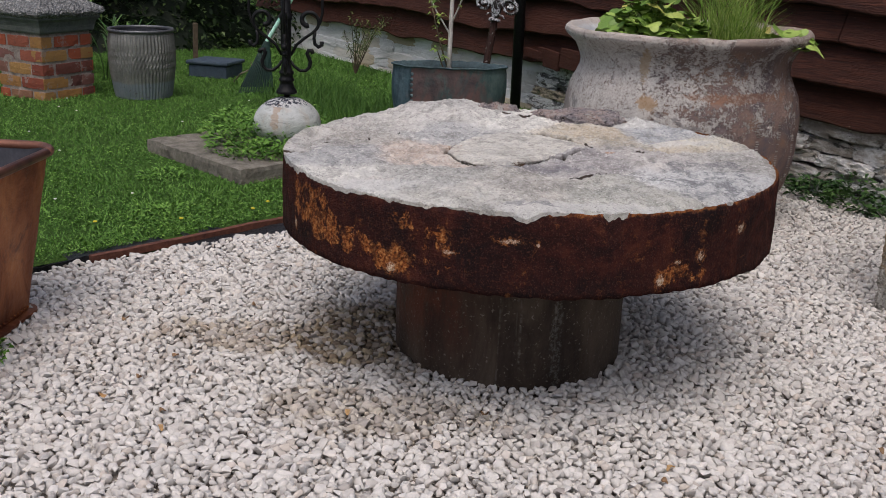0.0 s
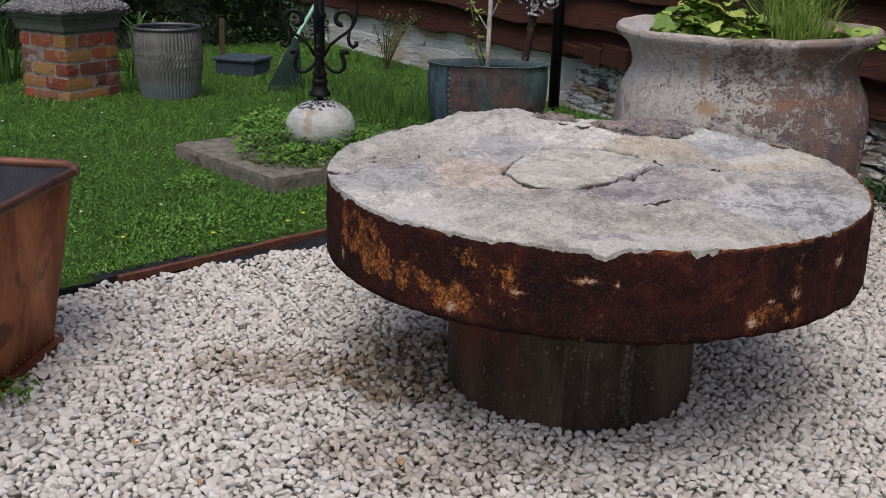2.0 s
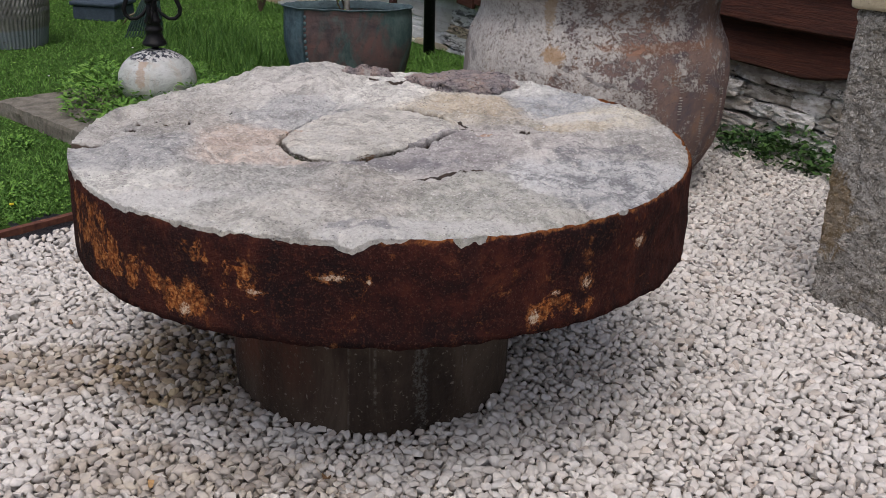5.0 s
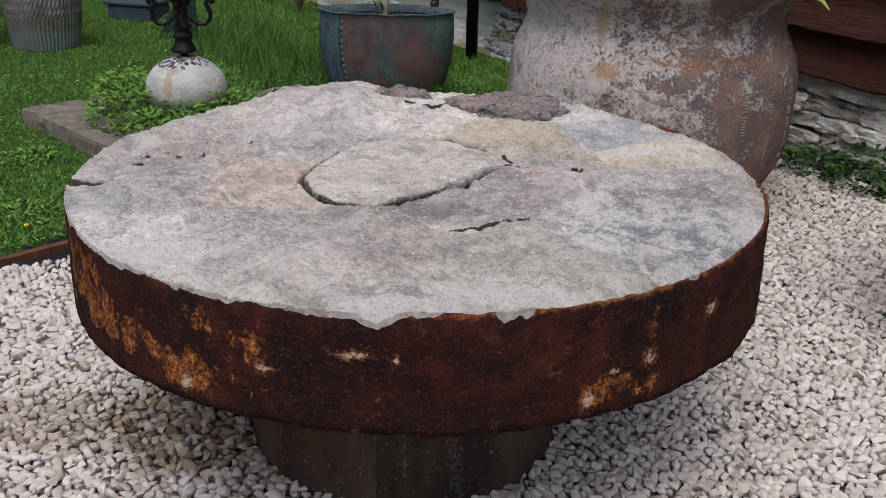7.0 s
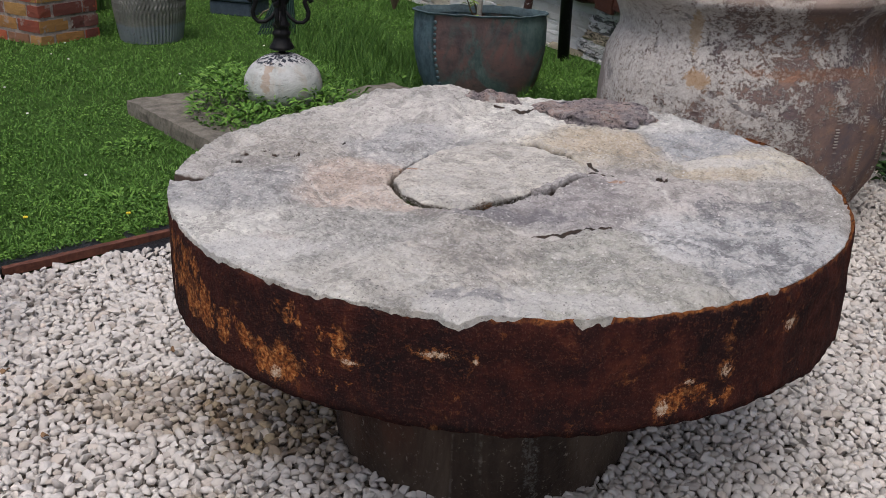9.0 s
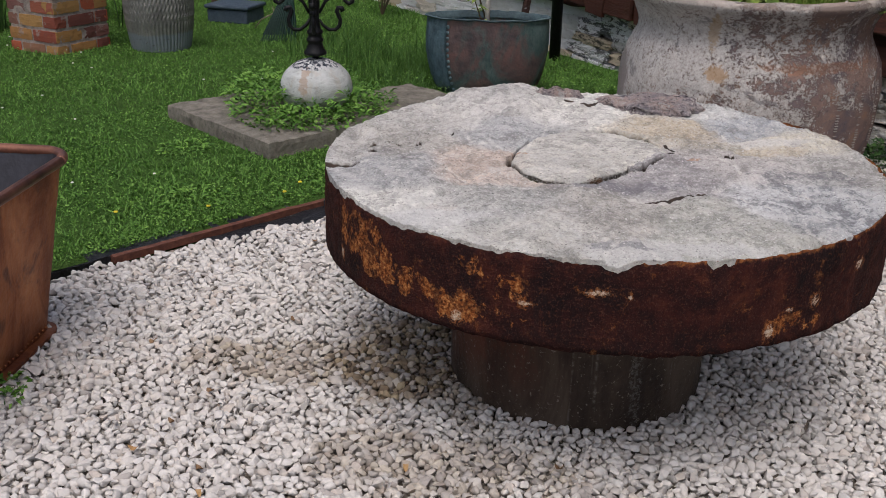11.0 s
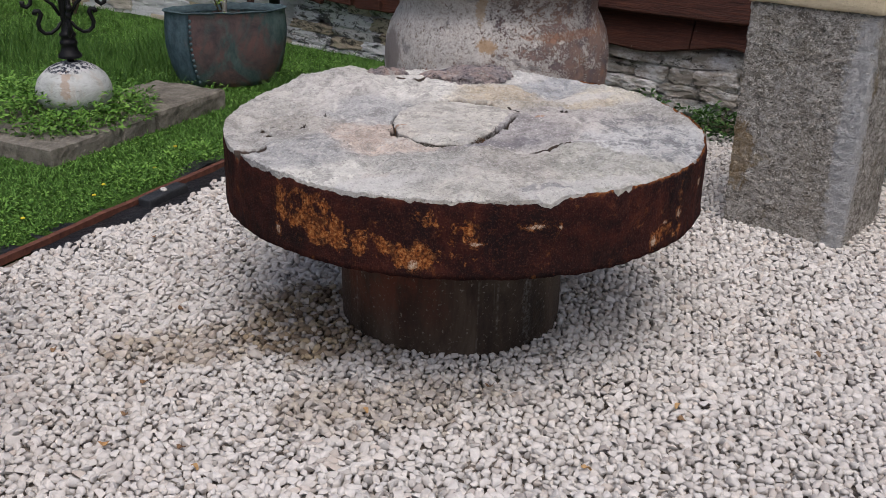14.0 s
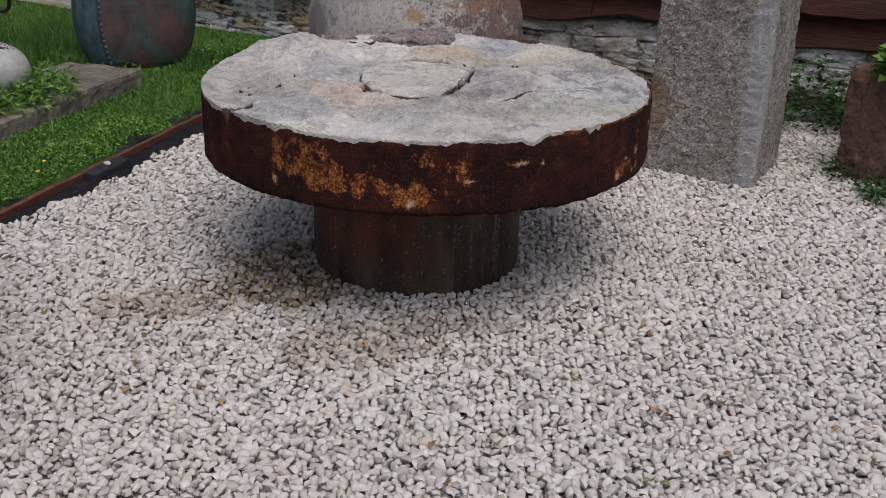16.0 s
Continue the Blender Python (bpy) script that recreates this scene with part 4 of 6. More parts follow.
strip("steel_edging", -0.06, 2.5, 0.0, 0.022, -0.01, 0.012, RUSTY, "rust-brown flat steel lawn edging bar beside the gravel", "edging", 0.003)
strip("plastic_sheet", -0.75, 2.5, 0.024, 0.090, -0.02, 0.006, MEMBRANE, "black weed-proof plastic sheet folded along the lawn", "plastic sheet", 0.012, 120, 3.0)
strip("plastic_sheet", 0.22, 2.45, -0.128, -0.004, -0.03, -0.004, MEMBRANE, "black plastic sheet showing in front of the edging", "plastic sheet", 0.008, 120, 8.0)
bm = box(bmesh.new(), (0, 0, 0), (0.20, 0.055, 0.045), 0.007)
lone("plastic_block", bm, BLOCK, "black plastic block lying against the lawn edging", "block", m=Matrix.LocRotScale(along_edge(0.68, -0.068, -0.020), Euler((0, 0, math.atan2(EDGE_DIR.y, EDGE_DIR.x))), None))

bm = bmesh.new()
bmesh.ops.create_icosphere(bm, subdivisions=2, radius=0.011)
for v in bm.verts:
    v.co = Vector((v.co.x * 1.2, v.co.y, v.co.z * 0.7)) * (1 + 0.5 * fbm(v.co.x * 70, v.co.y * 70, v.co.z * 70))
lone("gravel_chip", bm, CHIP, "white gravel chip lying on the black plastic block", "chip", m=Matrix.Translation(along_edge(0.775, -0.045, 0.031)))


# ---- the millstone table ----
TABLE = Vector((0.183, 2.427, 0.0))
RIM = 0.598
HUB_PLAN = [(-0.011, 2.353), (0.015, 2.29), (0.06, 2.245), (0.138, 2.228), (0.172, 2.268), (0.25, 2.335), (0.327, 2.425), (0.335, 2.47), (0.31, 2.53), (0.234, 2.611), (0.124, 2.612), (0.045, 2.55), (0.005, 2.46)]
HUB = [Vector((x - TABLE.x, y - TABLE.y)) for x, y in HUB_PLAN]
HUB_MID = sum(HUB, Vector((0, 0))) / len(HUB)
# burr stones of the wheel: place, colour, height
SEGMENTS = [((-0.067, 2.331), (0.43, 0.355, 0.305), -0.002), ((-0.255, 2.270), (0.33, 0.325, 0.325), 0.001), ((-0.266, 2.518), (0.37, 0.345, 0.315), -0.008), ((-0.365, 2.42), (0.36, 0.34, 0.32), -0.006),
            ((-0.069, 2.804), (0.40, 0.38, 0.36), 0.010), ((-0.013, 2.600), (0.345, 0.34, 0.34), 0.000), ((-0.21, 2.04), (0.46, 0.445, 0.415), -0.003), ((-0.05, 2.075), (0.345, 0.335, 0.315), 0.001),
            ((0.06, 1.915), (0.42, 0.40, 0.365), -0.001), ((0.165, 2.04), (0.375, 0.35, 0.32), 0.002), ((0.325, 1.985), (0.36, 0.35, 0.315), 0.000), ((0.559, 2.165), (0.40, 0.40, 0.405), -0.003),
            ((0.501, 2.385), (0.38, 0.35, 0.335), 0.002), ((0.275, 2.285), (0.325, 0.30, 0.30), 0.000), ((0.36, 2.640), (0.42, 0.37, 0.30), 0.004), ((0.550, 2.715), (0.315, 0.32, 0.335), 0.000),
            ((0.625, 2.555), (0.45, 0.41, 0.335), 0.005), ((0.685, 2.420), (0.36, 0.34, 0.32), 0.000), ((0.478, 2.860), (0.41, 0.40, 0.385), 0.003), ((0.150, 2.755), (0.47, 0.45, 0.42), 0.002), ((-0.215, 2.705), (0.38, 0.36, 0.335), -0.002)]
SITES = np.array([(p[0] - TABLE.x, p[1] - TABLE.y) for p, tone, h in SEGMENTS])
TONES = np.array([tone for p, tone, h in SEGMENTS])
GREYS = TONES.mean(1, keepdims=True)
TONES = (GREYS.mean() + (GREYS - GREYS.mean()) * 1.7) * TONES.mean(0) / TONES.mean() + (TONES - GREYS * TONES.mean(0) / TONES.mean()) * 0.9
TONES = TONES * np.array((0.975, 1.0, 1.025))
LIFTS = np.array([h for p, tone, h in SEGMENTS])
CRACKS = [([(0.239, 2.14), (0.285, 2.137), (0.326, 2.151), (0.372, 2.184)], 0.0022, 0.005), ([(0.312, 2.439), (0.341, 2.461), (0.38, 2.446)], 0.0045, 0.012), ([(0.331, 2.51), (0.346, 2.472)], 0.003, 0.006),
          ([(0.128, 2.86), (0.186, 2.84), (0.228, 2.885)], 0.0035, 0.010), ([(-0.42, 2.302), (-0.385, 2.306), (-0.352, 2.312)], 0.016, 0.042)]
# seams filled with pale lime
SEAMS = [[(-0.24, 2.033), (-0.172, 2.068), (-0.128, 2.12), (-0.079, 2.165), (-0.013, 2.182), (0.057, 2.19), (0.128, 2.186), (0.19, 2.167), (0.243, 2.141)],
         [(-0.344, 2.303), (-0.244, 2.372), (-0.173, 2.337), (-0.125, 2.269), (-0.072, 2.208), (-0.031, 2.184)],
         [(-0.108, 2.48), (-0.058, 2.49), (-0.008, 2.446), (0.043, 2.51), (0.065, 2.579), (0.073, 2.684)],
         [(-0.101, 2.496), (-0.121, 2.581), (-0.081, 2.718), (0.002, 2.782)],
         [(0.38, 2.446), (0.438, 2.441), (0.463, 2.368), (0.472, 2.307), (0.412, 2.247), (0.368, 2.188)],
         [(0.417, 2.173), (0.463, 2.113), (0.504, 2.053), (0.53, 1.963)], [(0.459, 2.304), (0.525, 2.263), (0.594, 2.206), (0.649, 2.192)],
         [(0.604, 2.395), (0.674, 2.38), (0.719, 2.337)], [(0.481, 2.664), (0.502, 2.592), (0.517, 2.523), (0.566, 2.565), (0.631, 2.599)],
         [(0.144, 1.847), (0.171, 1.912), (0.213, 1.928), (0.23, 1.838)]]


def seam_far(xy):
    """How far each place is from the nearest seam."""
    best = np.full(len(xy), 9.0)
    for pts in SEAMS:
        for a, b in zip(pts, pts[1:]):
            a, b = np.array(a) - np.array(TABLE.xy), np.array(b) - np.array(TABLE.xy)
            f = np.clip((xy - a) @ (b - a) / ((b - a) @ (b - a)), 0, 1)
            best = np.minimum(best, np.hypot(*(xy - a - f[:, None] * (b - a)).T))
    return best


def to_line(p, pts):
    best = 9.0
    for a, b in zip(pts, pts[1:]):
        a, b = Vector(a) - TABLE.xy, Vector(b) - TABLE.xy
        f = max(0.0, min(1.0, (p - a).dot(b - a) / (b - a).length_squared))
        best = min(best, (p - a - (b - a) * f).length)
    return best


def hub_edge(p):
    """Signed distance to the hub stone's outline, negative inside."""
    best, inside = 9.0, True
    for a, b in zip(HUB, HUB[1:] + HUB[:1]):
        f = max(0.0, min(1.0, (p - a).dot(b - a) / (b - a).length_squared))
        best = min(best, (p - a - (b - a) * f).length)
        if (b.x - a.x) * (p.y - a.y) - (b.y - a.y) * (p.x - a.x) < 0:
            inside = False
    return -best if inside else best


def hoop_top(a):
    """The ragged upper edge of the iron hoop, by angle."""
    z = 0.5085 + 0.005 * fbm(3 * math.cos(a), 3 * math.sin(a), 1.5, 3) + 0.0035 * fbm(46 * math.cos(a), 46 * math.sin(a), 4, 4)
    z -= 0.012 * math.exp(-((a - radians(-92)) / 0.035) ** 2)        # where a tongue of stone hangs over it
    z -= 0.030 * max(0.0, 1 - abs(a - radians(-168.2)) / 0.036)     # a split in the iron
    return z


def stone_height(x, y, seam):
    p = Vector((x, y))
    r = p.length
    d = np.hypot(SITES[:, 0] - x - 0.030 * fbm(x * 8, y * 8, 2, 4), SITES[:, 1] - y - 0.030 * fbm(x * 8, y * 8, 6, 4))
    order = np.argsort(d)
    first, second = order[0], order[1]
    gap = d[second] - d[first]
    share = np.exp(-(d - d[first]) / 0.016)
    share /= share.sum()
    z = 0.511 + float(share @ LIFTS) * 0.8 + 0.003 * (1 - math.exp(-gap / 0.03)) + 0.0035
    z += 0.010 * fbm(x * 4, y * 4, 0, 3) + 0.0065 * fbm(x * 12, y * 12, 5, 4) - 0.010 * abs(fbm(x * 6, y * 8, 31, 4)) + 0.0030 * fbm(x * 30, y * 30, 8, 3) + 0.0030 * fbm(x * 80, y * 80, 14, 2)
    z += 0.0010 * math.tanh(12 * fbm(x * 9, y * 12, 37, 4))
    wander = seam + 0.004 * fbm(x * 40, y * 40, 12, 3)
    z -= 0.0035 * max(0.0, 1 - wander / 0.010)
    tone, dirt_shade = share @ TONES, 0.0
    e = hub_edge(p)
    front = (p - HUB_MID).normalized().dot(Vector((-0.35, -0.94)))
    wide = 0.016 if front > 0.42 else 0.0055 if front > -0.35 else -0.004
    if e < wide:
        z -= (0.065 if front > 0.42 else 0.035) * min(1.0, (wide - e) / 0.003)
        dirt_shade = min(1.0, (wide - e) / 0.004)      # dirt, and the deep joint's shade put into the colour
    for pts, wide, deep in CRACKS:
        q = to_line(p, pts)
        if q < wide * 1.6:
            z -= deep * max(0.0, 1 - q / (wide * 1.6))
            dirt_shade = max(dirt_shade, min(1.0, 2.2 * (1 - q / (wide * 1.6))))      # dirt lies in the cracks
    # pits in the stone to one side
    for cx, cy, cr in ((-0.259, 2.471, 0.012), (-0.222, 2.464, 0.010), (-0.231, 2.566, 0.007), (-0.206, 2.551, 0.006), (-0.142, 2.556, 0.006), (-0.317, 2.463, 0.008), (-0.315, 2.402, 0.010), (0.462, 2.439, 0.009), (-0.063, 2.515, 0.006), (-0.29, 2.49, 0.006)):
        q = math.hypot(x - cx + TABLE.x, y - cy + TABLE.y)
        cr *= 1.25
        if q < cr:
            z -= 0.032 * min(1.0, (cr - q + 0.002 * fbm(x * 90, y * 90, 3, 2)) / 0.005)
            # the holes hold dirt; the shade of their depth is coloured in too
            dirt_shade = max(dirt_shade, min(1.0, (cr - q) / 0.003))
    # the back of the wheel stands higher, with a step down to one side
    z += 0.016 * max(0.0, min(1.0, (y - 0.30) / 0.06)) * max(0.0, min(1.0, (x + 0.37) / 0.04)) * max(0.0, min(1.0, (-0.05 - x) / 0.10))
    return z, tone, first, max(0.0, min(1.0, 1.2 - wander / 0.0045)) - 2.0 * dirt_shade


def millstone_table():
    table = thing("millstone_table", Matrix.Translation(TABLE), "low garden table of an iron-hooped old millstone on a drum", "table")
    rings, seg = 230, 1020
    verts, tint, cell, joint = [], [], [], []
    edge = [hoop_top(-math.pi + 2 * math.pi * (k + 0.5) / seg) for k in range(seg)]
    turns = -math.pi + 2 * math.pi * (np.arange(seg) + 0.5) / seg
    for i in range(rings + 1):
        f = i / rings
        r = 0.02 + (RIM - 0.022) * f ** 0.8
        far = seam_far(np.stack([r * np.cos(turns), r * np.sin(turns)], 1))
        for k in range(seg):
            a = -math.pi + 2 * math.pi * (k + 0.5) / seg
            ca, sa = math.cos(a), math.sin(a)
            x, y = r * ca, r * sa
            z, t, c, jn = stone_height(x, y, far[k])
            low = edge[k] + 0.002 + 0.003 * fbm(14 * ca, 14 * sa, 30, 4) + 0.003 * fbm(70 * ca, 70 * sa, 33, 2)
            bare = max(0.0, min(1.0, (a + 1.50) / 0.12)) * max(0.0, min(1.0, (1.2 - a) / 0.3)) * max(0.0, min(1.0, 0.75 + 1.6 * fbm(9 * ca, 9 * sa, 50, 3)))
            if r > RIM - 0.020:
                low -= 0.006 * bare
            wide = 0.030 + 0.012 * fbm(5 * ca, 5 * sa, 40, 3)
            if abs(a - radians(-168.2)) < 0.022:
                low = min(low, z) - 0.02 * (1 - abs(a - radians(-168.2)) / 0.022)
                jn = -1.0 if r > 0.545 else jn
            fall = max(0.0, (r - (RIM - 0.002 - wide)) / wide)
            z = z + (low - z) * min(1.0, fall ** 1.7)
            back_set = 1 - 0.011 * bare * f ** 12
            verts.append((x * back_set, y * back_set, z)), tint.append(t), cell.append(c), joint.append(jn)
    for k in range(seg):
        a = -math.pi + 2 * math.pi * (k + 0.5) / seg
        verts.append(((RIM - 0.004) * math.cos(a), (RIM - 0.004) * math.sin(a), edge[k] - 0.05)), tint.append((0.4, 0.38, 0.36)), cell.append(cell[-seg]), joint.append(0.0)
    pieces = {}
    for i in range(rings + 1):
        for k in range(seg):
            a, b = i * seg + k, i * seg + (k + 1) % seg
            pieces.setdefault(cell[a], []).append((a, b, b + seg, a + seg))
    verts, tint, joint = np.array(verts), np.column_stack([np.array(tint, np.float32), np.ones(len(tint), np.float32)]), np.array(joint, np.float32)
    for c in sorted(pieces):
        used, back = np.unique(np.array(pieces[c]), return_inverse=True)
        me = data_mesh("burr_stone", verts[used].tolist(), back.reshape(-1, 4).tolist(), MILLSTONE)
        me.attributes.new("tone", "FLOAT_COLOR", "POINT").data.foreach_set("color", tint[used].ravel())
        me.attributes.new("joint", "FLOAT", "POINT").data.foreach_set("value", joint[used])
        part("burr_stone", me, MILLSTONE, table)
    # the hub stone: its own block, set in the eye
    verts, tint = [], []
    n, rows = 220, 50
    outline = []
    for k in range(n):
        a = 2 * math.pi * k / n
        d = Vector((math.cos(a), math.sin(a)))
        lo, hi = 0.0, 0.4
        for step in range(24):
            mid = (lo + hi) / 2
            if hub_edge(HUB_MID + d * mid) < -0.001:
                lo = mid
            else:
                hi = mid
        outline.append(lo * (1 + 0.015 * fbm(6 * d.x, 6 * d.y, 2, 4)))
    for i in range(rows + 1):
        for k in range(n):
            a, f = 2 * math.pi * k / n, (i + 0.2) / (rows + 0.2)
            p = HUB_MID + Vector((math.cos(a), math.sin(a))) * outline[k] * f
            z = 0.517 + 0.005 * fbm(p.x * 9, p.y * 9, 21, 4) + 0.0028 * fbm(p.x * 80, p.y * 80, 2, 2) - 0.006 * max(0.0, (f - 0.93) / 0.07) ** 2
            verts.append((p.x, p.y, z)), tint.append((0.45, 0.435, 0.405, 1.0))
    # side wall coloured near black: dirt plus the joint's painted shade
    for drop in (0.507, 0.44):
        for k in range(n):
            a = 2 * math.pi * k / n
            p = HUB_MID + Vector((math.cos(a), math.sin(a))) * outline[k] * (1.0 if drop < 0.5 else 1.006)
            verts.append((p.x, p.y, drop)), tint.append((0.05, 0.042, 0.03, 1.0))
    faces = [(i * n + k, i * n + (k + 1) % n, (i + 1) * n + (k + 1) % n, (i + 1) * n + k) for i in range(rows + 2) for k in range(n)] + [tuple(range(n))[::-1]]
    me = data_mesh("hub_stone", verts, faces, MILLSTONE)
    me.attributes.new("tone", "FLOAT_COLOR", "POINT").data.foreach_set("color", np.array(tint, np.float32).ravel())
    part("hub_stone", me, MILLSTONE, table, "pale eight-sided hub stone with a mossy open joint")
    # two reddish lumps at the back
    for x, y, sx, sy, top in ((0.345, 2.862, 0.140, 0.090, 0.537), (0.112, 2.925, 0.068, 0.042, 0.537)):
        bm = bmesh.new()
        bmesh.ops.create_icosphere(bm, subdivisions=5, radius=1.0)
        for v in bm.verts:
            c = v.co.copy()
            k = 1 + 0.26 * fbm(c.x * 1.6 + x * 9, c.y * 1.6, c.z * 1.6, 4)
            rough = 0.010 * fbm(c.x * 3.5 + x * 9, c.y * 3.0, 3, 5) + 0.004 * fbm(c.x * 13 + x * 9, c.y * 10, c.z * 4, 4)
            v.co = Vector((c.x * sx * k, c.y * sy * k, max(-1, min(0.8, c.z * 1.15)) * 0.040 + rough)) + Vector((x - TABLE.x, y - TABLE.y, top - 0.032))
        part("raised_stone", bm, PINKSTONE, table, "reddish grey rough stone standing proud")
    # the hoop: outside, top, inside and bottom
    n, bands = 540, 14
    verts, faces, below = [], [], []
    for k in range(n):
        a = -math.pi + 2 * math.pi * (k + 0.5) / n
        ca, sa = math.cos(a), math.sin(a)
        low = 0.338 + 0.004 * fbm(5 * ca, 5 * sa, 9, 4) + 0.003 * fbm(30 * ca, 30 * sa, 2, 2)
        high = hoop_top(a)
        for j in range(bands + 1):
            z = low + (high - low) * j / bands
            r = RIM + 0.0025 * fbm(6 * ca, 6 * sa, z * 12, 5) + 0.0012 * fbm(40 * ca, 40 * sa, z * 70, 3) - 0.004 * max(0.0, (j - bands + 1.5) / 1.5)
            if a > radians(-38) and a < radians(35):
                r += 0.006 * max(0.0, fbm(9 * ca, 9 * sa, z * 14, 3)) * (1 - j / bands)
            verts.append((r * ca, r * sa, z)), below.append(high - z)
        below += [0.0, 0.2]
        verts.append(((RIM - 0.014) * ca, (RIM - 0.014) * sa, high - 0.016))
        verts.append(((RIM - 0.014) * ca, (RIM - 0.014) * sa, low))
    m = bands + 3
    for k in range(n):
        a, b = k * m, ((k + 1) % n) * m
        for j in range(m):
            faces.append((a + j, b + j, b + (j + 1) % m, a + (j + 1) % m))
    me = data_mesh("iron_hoop", verts, faces, RUST, True)
    me.attributes.new("below_top", "FLOAT", "POINT").data.foreach_set("value", np.array(below, np.float32))
    part("iron_hoop", me, RUST, table, "dark red-brown rusted iron hoop with orange flaking scale")
    # the underside of the wheel
    bm = lathe(bmesh.new(), [(0.01, 0.345), (0.30, 0.346), (RIM - 0.012, 0.350)], 72, lambda a, r, z: (r, z + 0.003 * fbm(r * 9 * math.cos(a), r * 9 * math.sin(a), 1)))
    part("underside", bm, MORTAR, table, "rough mortar underside")
    # the drum below, a little off the wheel's middle
    bm = lathe(bmesh.new(), [(0.284, -0.02), (0.289, 0.0), (0.290, 0.10), (0.289, 0.22), (0.291, 0.335), (0.288, 0.346), (0.26, 0.346)], 96,
               lambda a, r, z: (r + 0.0018 * fbm(3 * math.cos(a), 3 * math.sin(a), z * 6), z))
    part("drum_base", bm, DRUM, table, "dark tarnished metal drum with pale drips", True, Matrix.Translation((0.157 - TABLE.x, 2.424 - TABLE.y, 0)))
    # moss in the open joint
    table_moss = weed_mesh("moss_tuft", 4, 0.022, 0.018, 190, 0.012, 0.004, plain_material("reddish_moss", (0.05, 0.03, 0.012), (0.14, 0.07, 0.03), 0.9, 90))
    weed("moss_tuft", table_moss, "reddish moss growing in the joint of the hub stone", Matrix.Translation((0.152, 2.252, 0.499)), "", "moss")
    moss = leaf_material("green_moss", (0.02, 0.03, 0.008), (0.05, 0.06, 0.015), (0.09, 0.09, 0.03))
    for x, y in ((0.02, 2.275), (0.06, 2.236), (0.11, 2.222)):
        weed("moss_tuft", weed_mesh("moss_tuft", int(x * 100), 0.02, 0.006, 120, 0.008, 0.004, moss), "dull green moss growing in the joint of the hub stone", Matrix.Translation((x, y, 0.497)), "", "moss")
    # a pale chip lying on the stone
    bm = bmesh.new()
    bmesh.ops.create_icosphere(bm, subdivisions=2, radius=0.009)
    for v in bm.verts:
        v.co = Vector((v.co.x * 1.3, v.co.y, v.co.z * 0.2)) * (1 + 0.8 * fbm(v.co.x * 120, v.co.y * 120, v.co.z * 90))
    lone("stone_chip", bm, CHIP, "small whitish chip lying on the millstone", "chip", m=Matrix.Translation((0.028, 1.925, 0.519)))


millstone_table()


# ---- terracotta jar and its plants ----
JAR = Vector((0.818, 3.885, 0.0))


def terracotta_jar():
    jar = thing("terracotta_jar", Matrix.Translation(JAR), "huge old terracotta jar with white lime bloom, planted", "jar")
    prof = [(0.20, 0.0), (0.30, 0.005), (0.345, 0.03), (0.385, 0.085), (0.418, 0.15), (0.435, 0.22), (0.442, 0.30), (0.443, 0.37), (0.438, 0.43), (0.426, 0.48), (0.405, 0.525), (0.390, 0.555),
            (0.388, 0.58), (0.394, 0.61), (0.410, 0.64), (0.432, 0.660), (0.447, 0.672), (0.454, 0.684), (0.453, 0.697), (0.446, 0.705), (0.434, 0.705), (0.423, 0.696), (0.408, 0.676), (0.388, 0.648), (0.368, 0.615), (0.356, 0.585), (0.360, 0.55)]
    fine = []
    for (r0, z0), (r1, z1) in zip(prof, prof[1:]):
        fine += [(r0 + (r1 - r0) * k / 3, z0 + (z1 - z0) * k / 3) for k in range(3)]
    fine.append(prof[-1])

    def wob(a, r, z):
        c, s = math.cos(a), math.sin(a)
        d = 0.007 * fbm(2 * c, 2 * s, z * 4, 3) + 0.003 * fbm(11 * c, 11 * s, z * 22, 4)
        return r + d, z + (0.008 * fbm(2 * c, 2 * s, 4, 3) if z > 0.6 else 0) + 0.018 * c * max(0, z - 0.5)
    part("jar_body", lathe(bmesh.new(), fine, 180, wob), TERRA, jar, "", True)
    bm = lathe(bmesh.new(), [(0.003, 0.635), (0.15, 0.632), (0.30, 0.628), (0.376, 0.622)], 48, lambda a, r, z: (r, z + 0.012 * fbm(r * 12 * math.cos(a), r * 12 * math.sin(a), 0)))
    part("potting_soil", bm, SOIL, jar, "dark potting soil")
    # upright rows of tooled notches round the belly
    rng = random.Random(3)
    rows = bmesh.new()
    for a in (-128, -114, -101, -88, -77, -62, -48, -33):
        for z in [0.20 + 0.0085 * k for k in range(27)]:
            if rng.random() < 0.28:
                continue
            r = np.interp(z, [p[1] for p in prof[:9]], [p[0] for p in prof[:9]])
            t = radians(a + rng.uniform(-0.3, 0.3))
            v = bmesh.ops.create_cube(rows, size=1.0)["verts"]
            mm = Matrix.Translation(((r + 0.001) * math.cos(t), (r + 0.001) * math.sin(t), z)) @ Matrix.Rotation(t + math.pi / 2, 4, "Z") @ Matrix.Diagonal((0.011, 0.005, 0.0026, 1))
            bmesh.ops.transform(rows, verts=v, matrix=mm)
    part("tooling", rows, concrete_material("lime_in_tool_marks", (0.26, 0.215, 0.195), (0.56, 0.52, 0.48)), jar, "rows of pale tooled notches")["kind"] = "stuff"


terracotta_jar()


